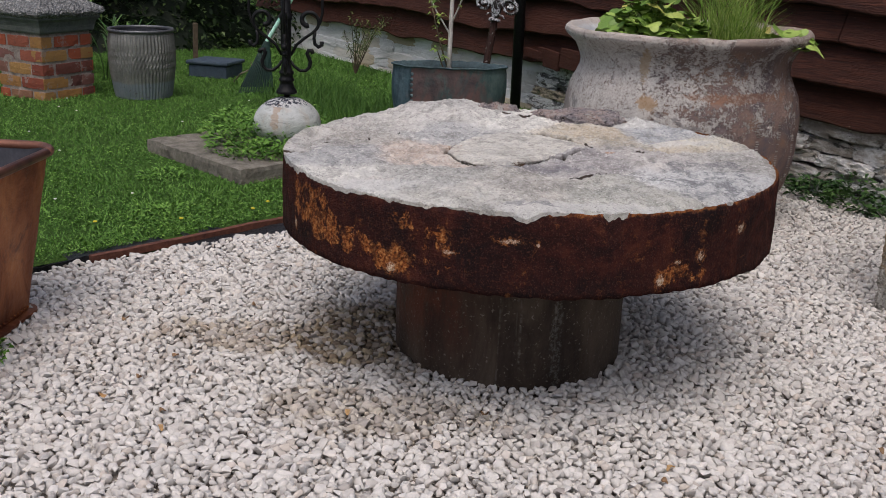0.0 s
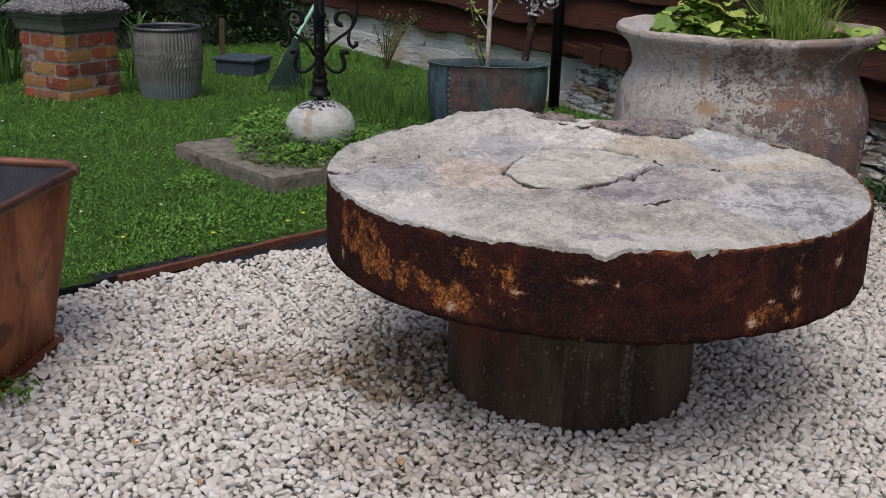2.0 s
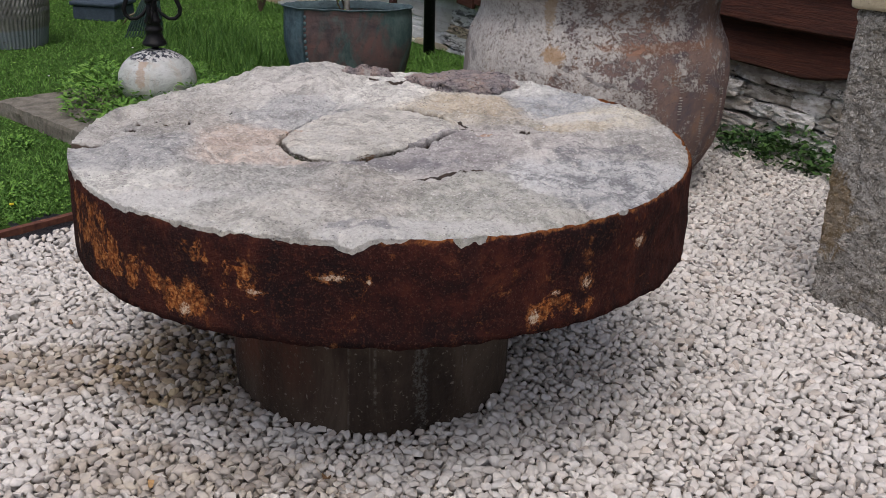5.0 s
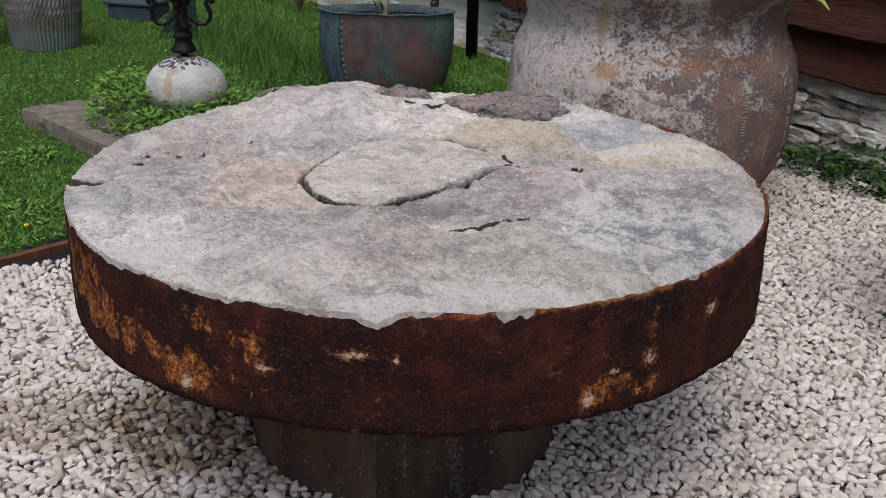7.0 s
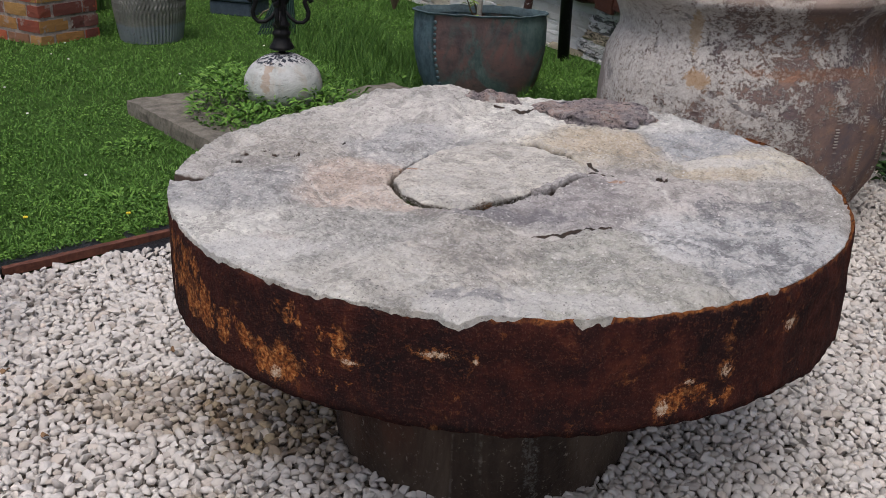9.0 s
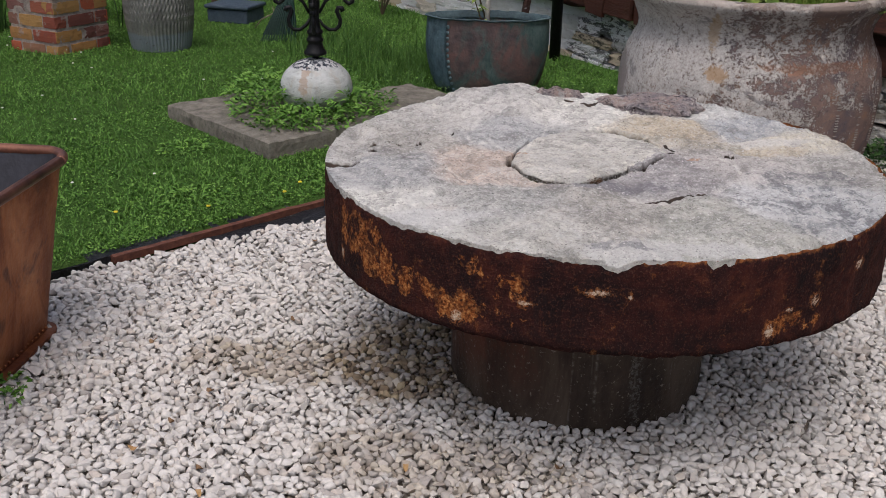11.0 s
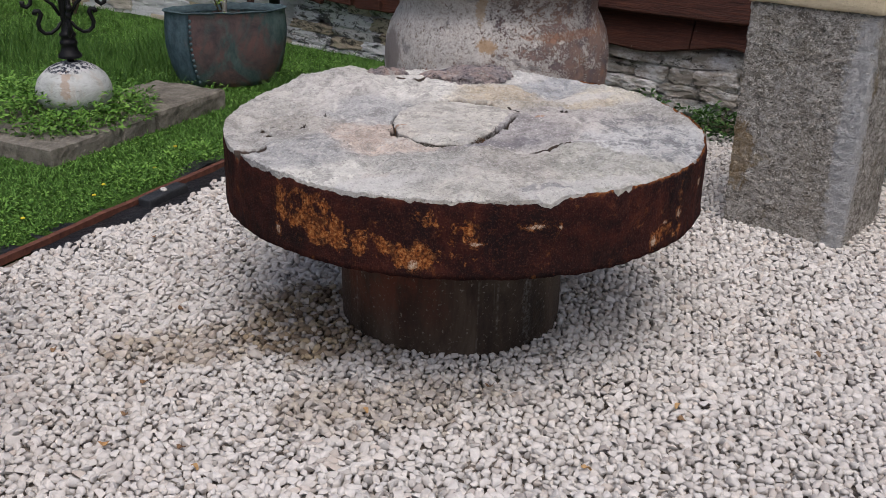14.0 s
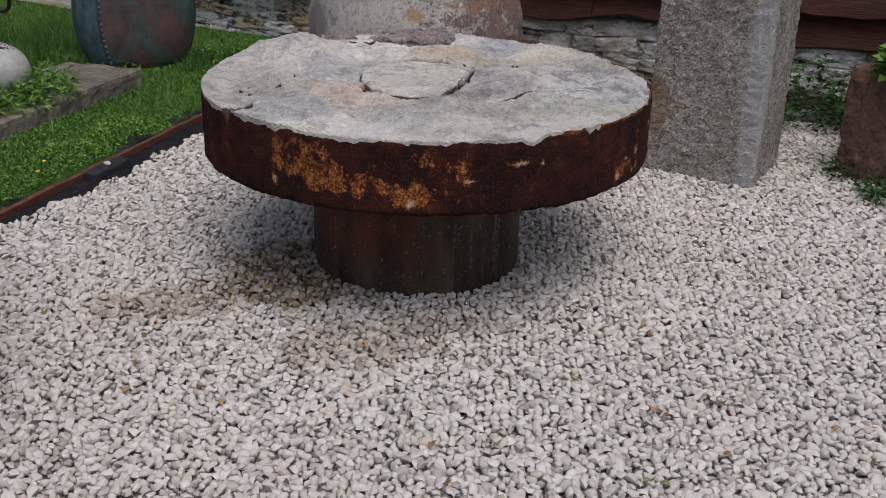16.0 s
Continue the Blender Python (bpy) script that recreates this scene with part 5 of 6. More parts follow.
def leaf_face():
    m = Mat("lobed_leaf_face", 0.5, 0, 0.35)
    c = m.ramp(m.rand(), (0.0, (0.085, 0.165, 0.025)), (0.5, (0.20, 0.315, 0.055)), (0.93, (0.32, 0.43, 0.10)), (1.0, (0.42, 0.34, 0.09)))
    c = m.mix(m.step(m.noise(60, 4), 0.45, 0.65, 0.0, 0.22), c, (0.10, 0.18, 0.03))
    return m.done(c)


LEAF_FACE = leaf_face()


def broad_plant(name, at, seed, leaves, radius, height, length, width, label, lean=(0, 0)):
    """A plant of lobed round leaves on thin stalks: stalks and leaves are parts."""
    rng = random.Random(seed)
    top = thing(name, Matrix.Translation(at), label, "plant")
    stalks, kinds = bmesh.new(), []
    for k in range(8):
        blade, ring, m = bmesh.new(), [], 28
        for j in range(m):
            t = 2 * math.pi * j / m
            lobe = 0.86 + 0.20 * math.cos(t * 3) + 0.07 * math.cos(t * 14 + k)
            x, y = length * 0.5 * lobe * math.cos(t), width * 0.5 * lobe * math.sin(t)
            ring.append(blade.verts.new((x, y, length * (0.05 * math.cos(2 * t + 0.4 * k) - 0.03 * math.cos(3 * t)))))
        mid = blade.verts.new((0, 0, 0.035 * length * (1 if k % 2 else -1)))
        for j in range(m):
            blade.faces.new((ring[j], ring[(j + 1) % m], mid))
        kinds.append(mesh_of("leaf", blade, LEAF_FACE))
    for k in range(leaves):
        a, q = rng.uniform(0, 2 * math.pi), math.sqrt(rng.random())
        p = Vector((q * radius * math.cos(a) + lean[0] * q, q * radius * math.sin(a) + lean[1] * q, height * (1 - 0.6 * q * q) * rng.uniform(0.45, 1.0)))
        tube(stalks, [(p.x * 0.25, p.y * 0.25, 0), (p.x * 0.7, p.y * 0.7, p.z * 0.7), tuple(p)], 0.002, 5, 0.6)
        tilt = Matrix.Translation(p) @ Euler((rng.uniform(-0.5, 0.5), rng.uniform(-0.5, 0.5), rng.uniform(0, 6.28))).to_matrix().to_4x4() @ Matrix.Rotation(0.4 * q, 4, (-math.sin(a), math.cos(a), 0))
        part("leaf", rng.choice(kinds), LEAF_FACE, top, m=tilt @ Matrix.Scale(rng.uniform(0.6, 1.15), 4))
    part("stalks", stalks, LIME_LEAF, top)
    return top


broad_plant("leafy_plant", (0.67, 3.74, 0.63), 7, 170, 0.19, 0.20, 0.080, 0.074, "lobed bright green leafy plant growing in the jar")
broad_plant("leafy_plant", (1.06, 3.74, 0.635), 9, 44, 0.17, 0.11, 0.074, 0.068, "sparse bright green leafy plant trailing over the jar's rim", (0.04, -0.01))
rng_tuft = np.random.default_rng(8)
q = np.sqrt(rng_tuft.uniform(0, 1, 900)) * 0.105
a = rng_tuft.uniform(0, 2 * np.pi, 900)
tuft_at = np.stack([q * np.cos(a), q * np.sin(a), np.zeros(900)], 1)
weed("grass_tuft", blades_mesh("grass_tuft", rng_tuft, tuft_at, 0.06 + 0.25 * rng_tuft.uniform(0, 1, 900) ** 1.8, 0.0016, 1.0, TUFT), "tall yellow-green grass tuft growing in the jar", Matrix.Translation((0.945, 3.72, 0.63)), "", "grass tuft")


# ---- copper planter with a sapling ----
PLANTER = Vector((-0.118, 5.118, 0.0))


DARK_RIVET = plain_material("dark_bluish_copper", (0.03, 0.05, 0.06), (0.09, 0.14, 0.155), 0.6)


def copper_planter():
    pot = thing("copper_planter", Matrix.Translation(PLANTER) @ Matrix.Diagonal((0.955, 0.47, 1.185, 1)), "riveted copper boiler planter with green verdigris", "planter")
    prof = [(0.02, 0.003), (0.17, 0.004), (0.230, 0.012), (0.256, 0.040), (0.276, 0.08), (0.293, 0.13), (0.303, 0.18), (0.306, 0.23), (0.303, 0.28), (0.299, 0.315)]

    def skin(a0, a1, material, label):
        bm = bmesh.new()
        n = max(8, int(abs(a1 - a0) / 3))
        grid = [[bm.verts.new(((r + 0.004 * fbm(3 * math.cos(t), 3 * math.sin(t), z * 6)) * math.cos(t), (r + 0.004 * fbm(3 * math.cos(t), 3 * math.sin(t), z * 6)) * math.sin(t), z))
                 for t in (radians(a0 + (a1 - a0) * k / n) for k in range(n + 1))] for r, z in prof]
        for lo, hi in zip(grid, grid[1:]):
            for k in range(n):
                bm.faces.new((lo[k], lo[k + 1], hi[k + 1], hi[k]))
        bmesh.ops.solidify(bm, geom=bm.faces[:], thickness=0.004)
        return part("copper_sheet", bm, material, pot, label, True)
    sheet = skin(-130, 112, VERDIGRIS, "brown copper sheet with green patina")
    skin(112, 230, TEAL, "teal verdigris copper sheet")
    bm = lathe(bmesh.new(), [(0.294, 0.308), (0.301, 0.310), (0.310, 0.314), (0.311, 0.316), (0.306, 0.318), (0.294, 0.317), (0.290, 0.290)], 120,
               lambda a, r, z: (r + 0.004 * fbm(5 * math.cos(a), 5 * math.sin(a), 1), z + 0.004 * fbm(4 * math.cos(a), 4 * math.sin(a), 8)))
    part("rim", bm, DARK_RIVET, pot, "thin dark teal wavy turned-over rim", True)
    rivet = bmesh.new()
    bmesh.ops.create_icosphere(rivet, subdivisions=2, radius=0.0085)
    rivet_mesh = mesh_of("rivet", rivet, DARK_RIVET, True)
    for z in [0.035 + 0.0225 * k for k in range(12)]:
        r = np.interp(z, [p[1] for p in prof[2:]], [p[0] for p in prof[2:]]) + 0.003
        t = radians(-128)
        part("rivet", rivet_mesh, DARK_RIVET, sheet, m=Matrix.Translation((r * math.cos(t), r * math.sin(t), z)))
    bm = lathe(bmesh.new(), [(0.003, 0.262), (0.15, 0.258), (0.284, 0.255)], 36)
    part("potting_soil", bm, SOIL, pot, "dark potting soil")


copper_planter()


def sapling():
    tree = thing("sapling", Matrix.Translation(PLANTER + Vector((-0.005, 0.0, 0.27))), "thin pale-barked sapling with small leaves in the planter", "sapling")
    stem = [(0, 0, 0), (0.004, 0, 0.2), (0.008, 0.01, 0.45), (0.02, 0.02, 0.9), (0.03, 0.02, 1.3)]
    trunk = part("trunk", tube(bmesh.new(), stem, 0.0135, 8, 0.5), BARK, tree, "", True)
    rng = np.random.default_rng(2)
    at, way = [], []
    for k, (z, dx, dy, rise) in enumerate(((0.06, -0.10, 0.0, 0.36), (0.03, -0.06, -0.05, 0.16), (0.25, -0.14, 0.05, 0.25), (0.30, 0.12, 0.0, 0.3), (0.5, 0.15, -0.05, 0.3), (0.6, -0.16, 0.04, 0.35), (0.75, 0.12, 0.1, 0.3))):
        pts = [(0.005, 0, z), (dx * 0.5, dy * 0.5, z + rise * 0.45), (dx, dy, z + rise)]
        part("branch", tube(bmesh.new(), pts, 0.005, 6, 0.5), TWIG if k < 2 else BARK, trunk, "", True)
        for j in range(14):
            f = rng.uniform(0.3, 1.05)
            at.append((dx * f, dy * f, z + rise * f)), way.append((rng.normal(), rng.normal(), 0.3))
    at, way = np.array(at), np.array(way)
    part("leaves", array_mesh("leaves", leaf_cloud(at, way, rng.uniform(0.03, 0.06, len(at)), rng.uniform(0.012, 0.022, len(at)), 0.3, rng), 4, LIME_LEAF), LIME_LEAF, tree)["kind"] = "stuff"


sapling()


# ---- iron stand on a stone ball, and the paving it stands on ----
def paving():
    turn = math.atan2(0.724, 0.69)
    for (w, d, h, px, py), label in (((0.575, 0.775, 0.070, -0.903, 3.925), "mossy concrete paving slab set in the lawn"), ((0.45, 0.40, 0.085, -0.495, 4.345), "weathered concrete paving slab beside the iron stand")):
        bm = hewn((0, 0, -0.03), (w, d, h), 0.02, 0.006, 14, px, 0.012)
        lone("paving_slab", bm, SLAB, label, "paving slab", group="paving slabs", m=Matrix.LocRotScale((px, py, 0), Euler((0, 0, turn)), None))


paving()
STAND = Vector((-0.818, 4.468, 0.0))


def iron_stand():
    stand = thing("iron_stand", Matrix.Translation(STAND), "black scrolled wrought-iron stand rising from a weathered stone ball", "stand")
    bm = bmesh.new()
    bmesh.ops.create_uvsphere(bm, u_segments=56, v_segments=36, radius=1.0)
    for v in bm.verts:
        c = v.co.copy()
        v.co = Vector((c.x * 0.152, c.y * 0.152, (c.z if c.z > 0 else c.z * 0.85) * 0.124)) * (1 + 0.012 * fbm(c.x * 3, c.y * 3, c.z * 5)) + Vector((0, 0, 0.162))
    part("stone_ball", bm, BALL, stand, "flattened ball of weathered painted stone", True)
    bm = lathe(bmesh.new(), [(0.013, 0.262), (0.014, 0.298), (0.044, 0.301), (0.048, 0.306), (0.045, 0.314), (0.036, 0.326), (0.031, 0.342), (0.030, 0.352), (0.035, 0.357), (0.035, 0.366), (0.029, 0.371), (0.028, 0.384), (0.033, 0.390), (0.033, 0.398), (0.025, 0.405), (0.020, 0.43)], 32)
    part("turned_base", bm, IRON, stand, "", True)
    bm = lathe(bmesh.new(), [(0.018, 0.42), (0.023, 0.50), (0.0235, 0.62), (0.029, 0.63), (0.029, 0.645), (0.022, 0.655), (0.020, 1.05), (0.028, 1.06), (0.028, 1.08), (0.012, 1.10)], 24)
    pole = part("pole", bm, IRON, stand, "", True)
    for yaw in (0, 90, 180, 270):
        ax = Vector((math.cos(radians(yaw + 8)), math.sin(radians(yaw + 8)), 0))
        up = Vector((0, 0, 1))
        # the low curl
        pts = [ax * 0.018 + up * 0.445] + [ax * x + up * z for x, z in ((0.035, 0.420), (0.06, 0.402), (0.085, 0.402), (0.102, 0.418), (0.106, 0.442), (0.098, 0.462), (0.092, 0.478), (0.098, 0.492), (0.112, 0.490), (0.117, 0.478))]
        part("scroll", tube(bmesh.new(), pts, 0.0065, 8, 1.7), IRON, pole, "", True)
        # the long arm that sweeps up and out
        pts = [ax * x + up * z for x, z in ((0.020, 0.470), (0.045, 0.515), (0.085, 0.548), (0.125, 0.575), (0.150, 0.615), (0.160, 0.66), (0.158, 0.71), (0.150, 0.755), (0.135, 0.79))]
        part("scroll", tube(bmesh.new(), pts, 0.0068, 8, 0.9), IRON, pole, "", True)
        pts = scroll(tuple(ax * 0.098 + up * 0.620), -1.2, 0.95, 0.052, 0.35, ax)
        part("scroll", tube(bmesh.new(), pts, 0.0068, 8, 1.8), IRON, pole, "", True)
        pts = [ax * x + up * z for x, z in ((0.128, 0.575), (0.122, 0.545), (0.126, 0.520), (0.142, 0.508), (0.156, 0.516), (0.156, 0.532))]
        part("scroll", tube(bmesh.new(), pts, 0.0065, 8, 1.6), IRON, pole, "", True)


iron_stand()
for k, (x, y, r, h, c) in enumerate(((-0.98, 4.33, 0.17, 0.10, 260), (-0.80, 4.27, 0.16, 0.07, 220), (-0.66, 4.36, 0.15, 0.09, 240), (-0.62, 4.52, 0.13, 0.09, 200), (-1.05, 4.50, 0.15, 0.13, 240), (-0.85, 4.66, 0.2, 0.14, 260), (-1.1, 4.65, 0.16, 0.10, 180), (-0.90, 4.20, 0.12, 0.06, 120))):
    weed("weed_clump", weed_mesh("weed_clump", 20 + k, r, h * 1.35, int(c * 2.0), 0.042, 0.012, WEED), "leafy green weeds spreading over the paving slab", Matrix.Translation((x, y, 0.055)), "weeds round the stone ball")
for k, (x, y, r, h) in enumerate(((-0.28, 4.98, 0.16, 0.05), (0.18, 5.15, 0.15, 0.09), (0.28, 4.75, 0.16, 0.07), (-0.5, 5.2, 0.15, 0.08), (0.35, 5.05, 0.16, 0.12), (0.5, 4.65, 0.14, 0.08), (-1.25, 4.0, 0.10, 0.03), (-0.62, 3.72, 0.12, 0.04), (-1.05, 3.45, 0.12, 0.03), (-0.4, 3.95, 0.10, 0.05))):
    weed("weed_clump", weed_mesh("weed_clump", 40 + k, r, h, 200, 0.028, 0.009, WEED), "low green weeds among the lawn grass", Matrix.Translation((x, y, 0.005)), "weeds in the lawn")


# long grass between the stone ball and the planter
def long_grass(at, seed, count, radius, tall):
    rng = np.random.default_rng(seed)
    a, q = rng.uniform(0, 2 * np.pi, count), np.sqrt(rng.uniform(0, 1, count)) * radius
    p = np.stack([q * np.cos(a), q * np.sin(a), np.zeros(count)], 1)
    weed("long_grass", blades_mesh("long_grass", rng, p, rng.uniform(0.4, 1.0, count) * tall * 0.9, 0.0018, 1.1, LONG_GRASS), "tuft of long uncut grass in the lawn", Matrix.Translation(at), "long grass tufts", "grass tuft")


for k, (x, y, r, h) in enumerate(((-0.52, 5.25, 0.22, 0.14), (-0.62, 5.62, 0.28, 0.20), (-0.38, 5.55, 0.2, 0.18), (-0.95, 5.9, 0.3, 0.16), (-1.1, 6.4, 0.3, 0.16), (0.22, 5.05, 0.14, 0.09), (0.33, 4.9, 0.14, 0.10), (0.45, 4.72, 0.14, 0.09), (-0.70, 4.80, 0.2, 0.10), (-1.12, 4.72, 0.16, 0.08), (-0.3, 5.9, 0.25, 0.2), (-0.50, 5.02, 0.14, 0.09), (-0.42, 4.92, 0.12, 0.07), (0.12, 4.92, 0.10, 0.06), (0.40, 5.02, 0.14, 0.12))):
    long_grass((x, y, 0.0), 60 + k, 420, r, h)


# ---- hewn granite post with its cream cap ----
def granite_post():
    a, b = Vector((1.238, 2.815)), Vector((1.455, 2.487))
    d = (b - a).normalized()
    post = thing("granite_post", Matrix.LocRotScale((a.x, a.y, 0), Euler((0, 0, math.atan2(d.y, d.x))), None), "rough-hewn grey granite post standing in the gravel", "post")
    bm = hewn((0, 0, -0.02), ((b - a).length, 0.36, 0.722), 0.0075, 0.0050, 40, 2.0, 0.010)
    part("shaft", bm, GRANITE, post)
    bm = rough_box((-0.012, -0.012, 0.722), ((b - a).length + 0.012, 0.372, 0.86), 4, 0.003, 14, 5.0, 0.010)
    part("cap", bm, CREAM, post, "smooth cream rendered cap", True)


granite_post()


def stone_trough():
    trough = thing("stone_trough", Matrix.LocRotScale((1.868, 2.525, 0), Euler((0, 0, radians(-90))), None), "red sandstone trough planted with greenery", "trough")
    bm = hewn((0, 0, -0.02), (0.62, 0.40, 0.395), 0.016, 0.009, 22, 3.0, 0.012)
    top = [f for f in bm.faces if f.normal.z > 0.8 and 0.05 < f.calc_center_median().x < 0.57 and 0.05 < f.calc_center_median().y < 0.35 and f.calc_center_median().z > 0.36]
    for v in {v for f in top for v in f.verts if 0.07 < v.co.x < 0.55 and 0.07 < v.co.y < 0.33}:
        v.co.z -= 0.05
    part("basin", bm, SANDSTONE, trough)
    bm = bmesh.new()
    bmesh.ops.create_grid(bm, x_segments=8, y_segments=8, size=0.5)
    for v in bm.verts:
        v.co = Vector((0.31 + v.co.x * 0.5, 0.20 + v.co.y * 0.28, 0.365 + 0.01 * fbm(v.co.x * 20, v.co.y * 20, 0)))
    part("potting_soil", bm, SOIL, trough, "dark potting soil")


stone_trough()
weed("leafy_plant", weed_mesh("leafy_plant", 91, 0.14, 0.17, 330, 0.05, 0.045, WEED), "round-leaved green plant growing in the stone trough", Matrix.Translation((1.985, 2.32, 0.365)), "", "plant")


# ---- garden wall: whitewashed rubble below, waney-edged boards above ----
def garden_wall():
    ang = math.atan2(WALL_DIR.y, WALL_DIR.x)
    base = Matrix.LocRotScale((WALL_AT.x, WALL_AT.y, 0), Euler((0, 0, ang)), None)
    # local x runs along the wall, local -y faces the yard
    S0, S1 = -6.6, 3.6
    bm = box(bmesh.new(), (S0, 0.045, -0.05), (S1, 0.32, 0.40))
    box(bm, (S0, 0.07, 0.40), (S1, 0.30, 2.3))
    wall = lone("wall_north", bm, MORTAR, "whitewashed rubble plinth under dark brown waney-edged boarding", "wall", "structure", m=base)
    # rubble stones in rough courses
    rng = random.Random(4)
    shapes = []
    for k in range(14):
        bm = bmesh.new()
        bmesh.ops.create_icosphere(bm, subdivisions=3, radius=1.0)
        for v in bm.verts:
            c = v.co.copy()
            m = max(abs(c.x), abs(c.y), abs(c.z))
            c = c.lerp(c / m, 0.92)
            c *= 1 + 0.20 * fbm(c.x * 2.4 + k * 5, c.y * 2.4, c.z * 2.4, 4) + 0.10 * fbm(c.x * 7 + k * 5, c.y * 3, c.z * 5, 3)
            v.co = c * 0.5
        flat = bm.copy()
        for v in flat.verts:
            v.co = Vector((v.co.x, v.co.y * 0.4 + math.copysign(0.24, v.co.y) * min(1.0, abs(v.co.y) * 6), v.co.z))
        shapes.append([mesh_of("rubble_stone", form, look_of) for form, look_of in ((flat, WHITE_PAINT), (bm.copy(), FLAKED_PAINT), (bm, WHITEWASH))])
    z = -0.03
    while z < 0.30:
        h = rng.uniform(0.055, 0.095)
        s = S0 + rng.uniform(0, 0.15)
        while s < S1 - 0.5:
            w = rng.uniform(0.12, 0.42) if s < -1.3 else rng.uniform(0.10, 0.30)
            hh = h * rng.uniform(0.85, 1.15)
            painted = s + w / 2 < -2.5
            ledge = s >= -1.3
            coat = 2 if ledge else 0 if painted else 1
            even = 0.45 if painted else 1.6 if ledge else 1.0
            part("rubble_stone", rng.choice(shapes)[coat], None, wall,
                 m=Matrix.LocRotScale((s + w / 2, (0.022 if ledge else 0.045) + even * rng.uniform(-0.012, 0.012), z + h / 2), Euler((even * rng.uniform(-0.06, 0.06), even * rng.uniform(-0.07, 0.07), even * rng.uniform(-0.03, 0.03))), (w * (1.06 if painted else 1.0), 0.075, hh * (1.12 if painted else 1.0))))
            s += w
        z += h
    # boards, each lapped over the one below, with wavy lower edges
    z = 0.30
    row = 0
    while z < 2.2:
        rise = 0.152 + 0.02 * math.sin(row * 2.1)
        joints = [S0, -4.1 + 0.9 * math.sin(row * 1.7), -0.9 + 1.1 * math.sin(row * 2.9 + 1), S1]
        proud = (0.0, 0.018, 0.004, 0.022, 0.008, 0.016)[row % 6]      # some boards stand well out over the next
        for s0, s1 in zip(joints, joints[1:]):
            bm = bmesh.new()
            n = int((s1 - s0) / 0.05)
            rings = []
            for k in range(n + 1):
                s = s0 + 0.003 + (s1 - s0 - 0.006) * k / n
                wave = 0.042 * fbm(s * 1.5, row * 3.3, 0, 2) + 0.007 * fbm(s * 8, row * 3.3, 4, 3)
                out = 0.008 * fbm(s * 1.1, row * 5.0, 8, 3)
                low = z + wave + (0.022 * max(0.0, min(1.0, (s + 2.2) / 2.2)) if row < 1 else 0.012)
                rings.append([bm.verts.new((s, y + out, q)) for y, q in ((-0.012, low), (-0.048 - proud, low), (-0.056 - proud, low + 0.009), (-0.050 - proud, low + 0.03), (0.008, z + rise + 0.07), (0.034, z + rise + 0.07))])
            for a, b in zip(rings, rings[1:]):
                for i in range(6):
                    bm.faces.new((a[i], a[(i + 1) % 6], b[(i + 1) % 6], b[i]))
            bm.faces.new(rings[0]), bm.faces.new(rings[-1][::-1])
            bmesh.ops.recalc_face_normals(bm, faces=bm.faces)
            part("board", bm, BOARD, wall)
        z += rise
        row += 1
    # short upright battens and a broken board end beside the drainpipe
    for s, z, w, h, tilt in ((-2.365, 0.358, 0.19, 0.050, 0.08), (-2.295, 0.365, 0.055, 0.075, 0.06), (-2.20, 0.345, 0.135, 0.10, 0.10), (-2.02, 0.362, 0.20, 0.11, 0.05), (-1.80, 0.35, 0.17, 0.11, -0.04)):
        bm = rough_box((-w / 2, -0.012, -h / 2), (w / 2, 0.012, h / 2), 3, 0.003, 20, s, 0.003)
        part("broken_board", bm, BOARD, wall, "short broken board end", m=Matrix.LocRotScale((s, -0.075, z), Euler((0, tilt, 0)), None))



garden_wall()


def drainpipe():
    p = wall_point(-2.48, 0.11, 0)
    pipe = thing("drainpipe", Matrix.Translation(p), "black cast drainpipe fixed against the garden wall", "drainpipe")
    pipe_length = part("pipe", tube(bmesh.new(), [(0, 0, -0.02), (0, 0, 1.0), (0, 0, 2.2)], 0.031, 20), IRON, pipe, "", True)
    for z in (1.3,):
        part("collar", lathe(bmesh.new(), [(0.034, z), (0.042, z + 0.004), (0.042, z + 0.05), (0.034, z + 0.055)], 20), IRON, pipe_length, "", True)


drainpipe()


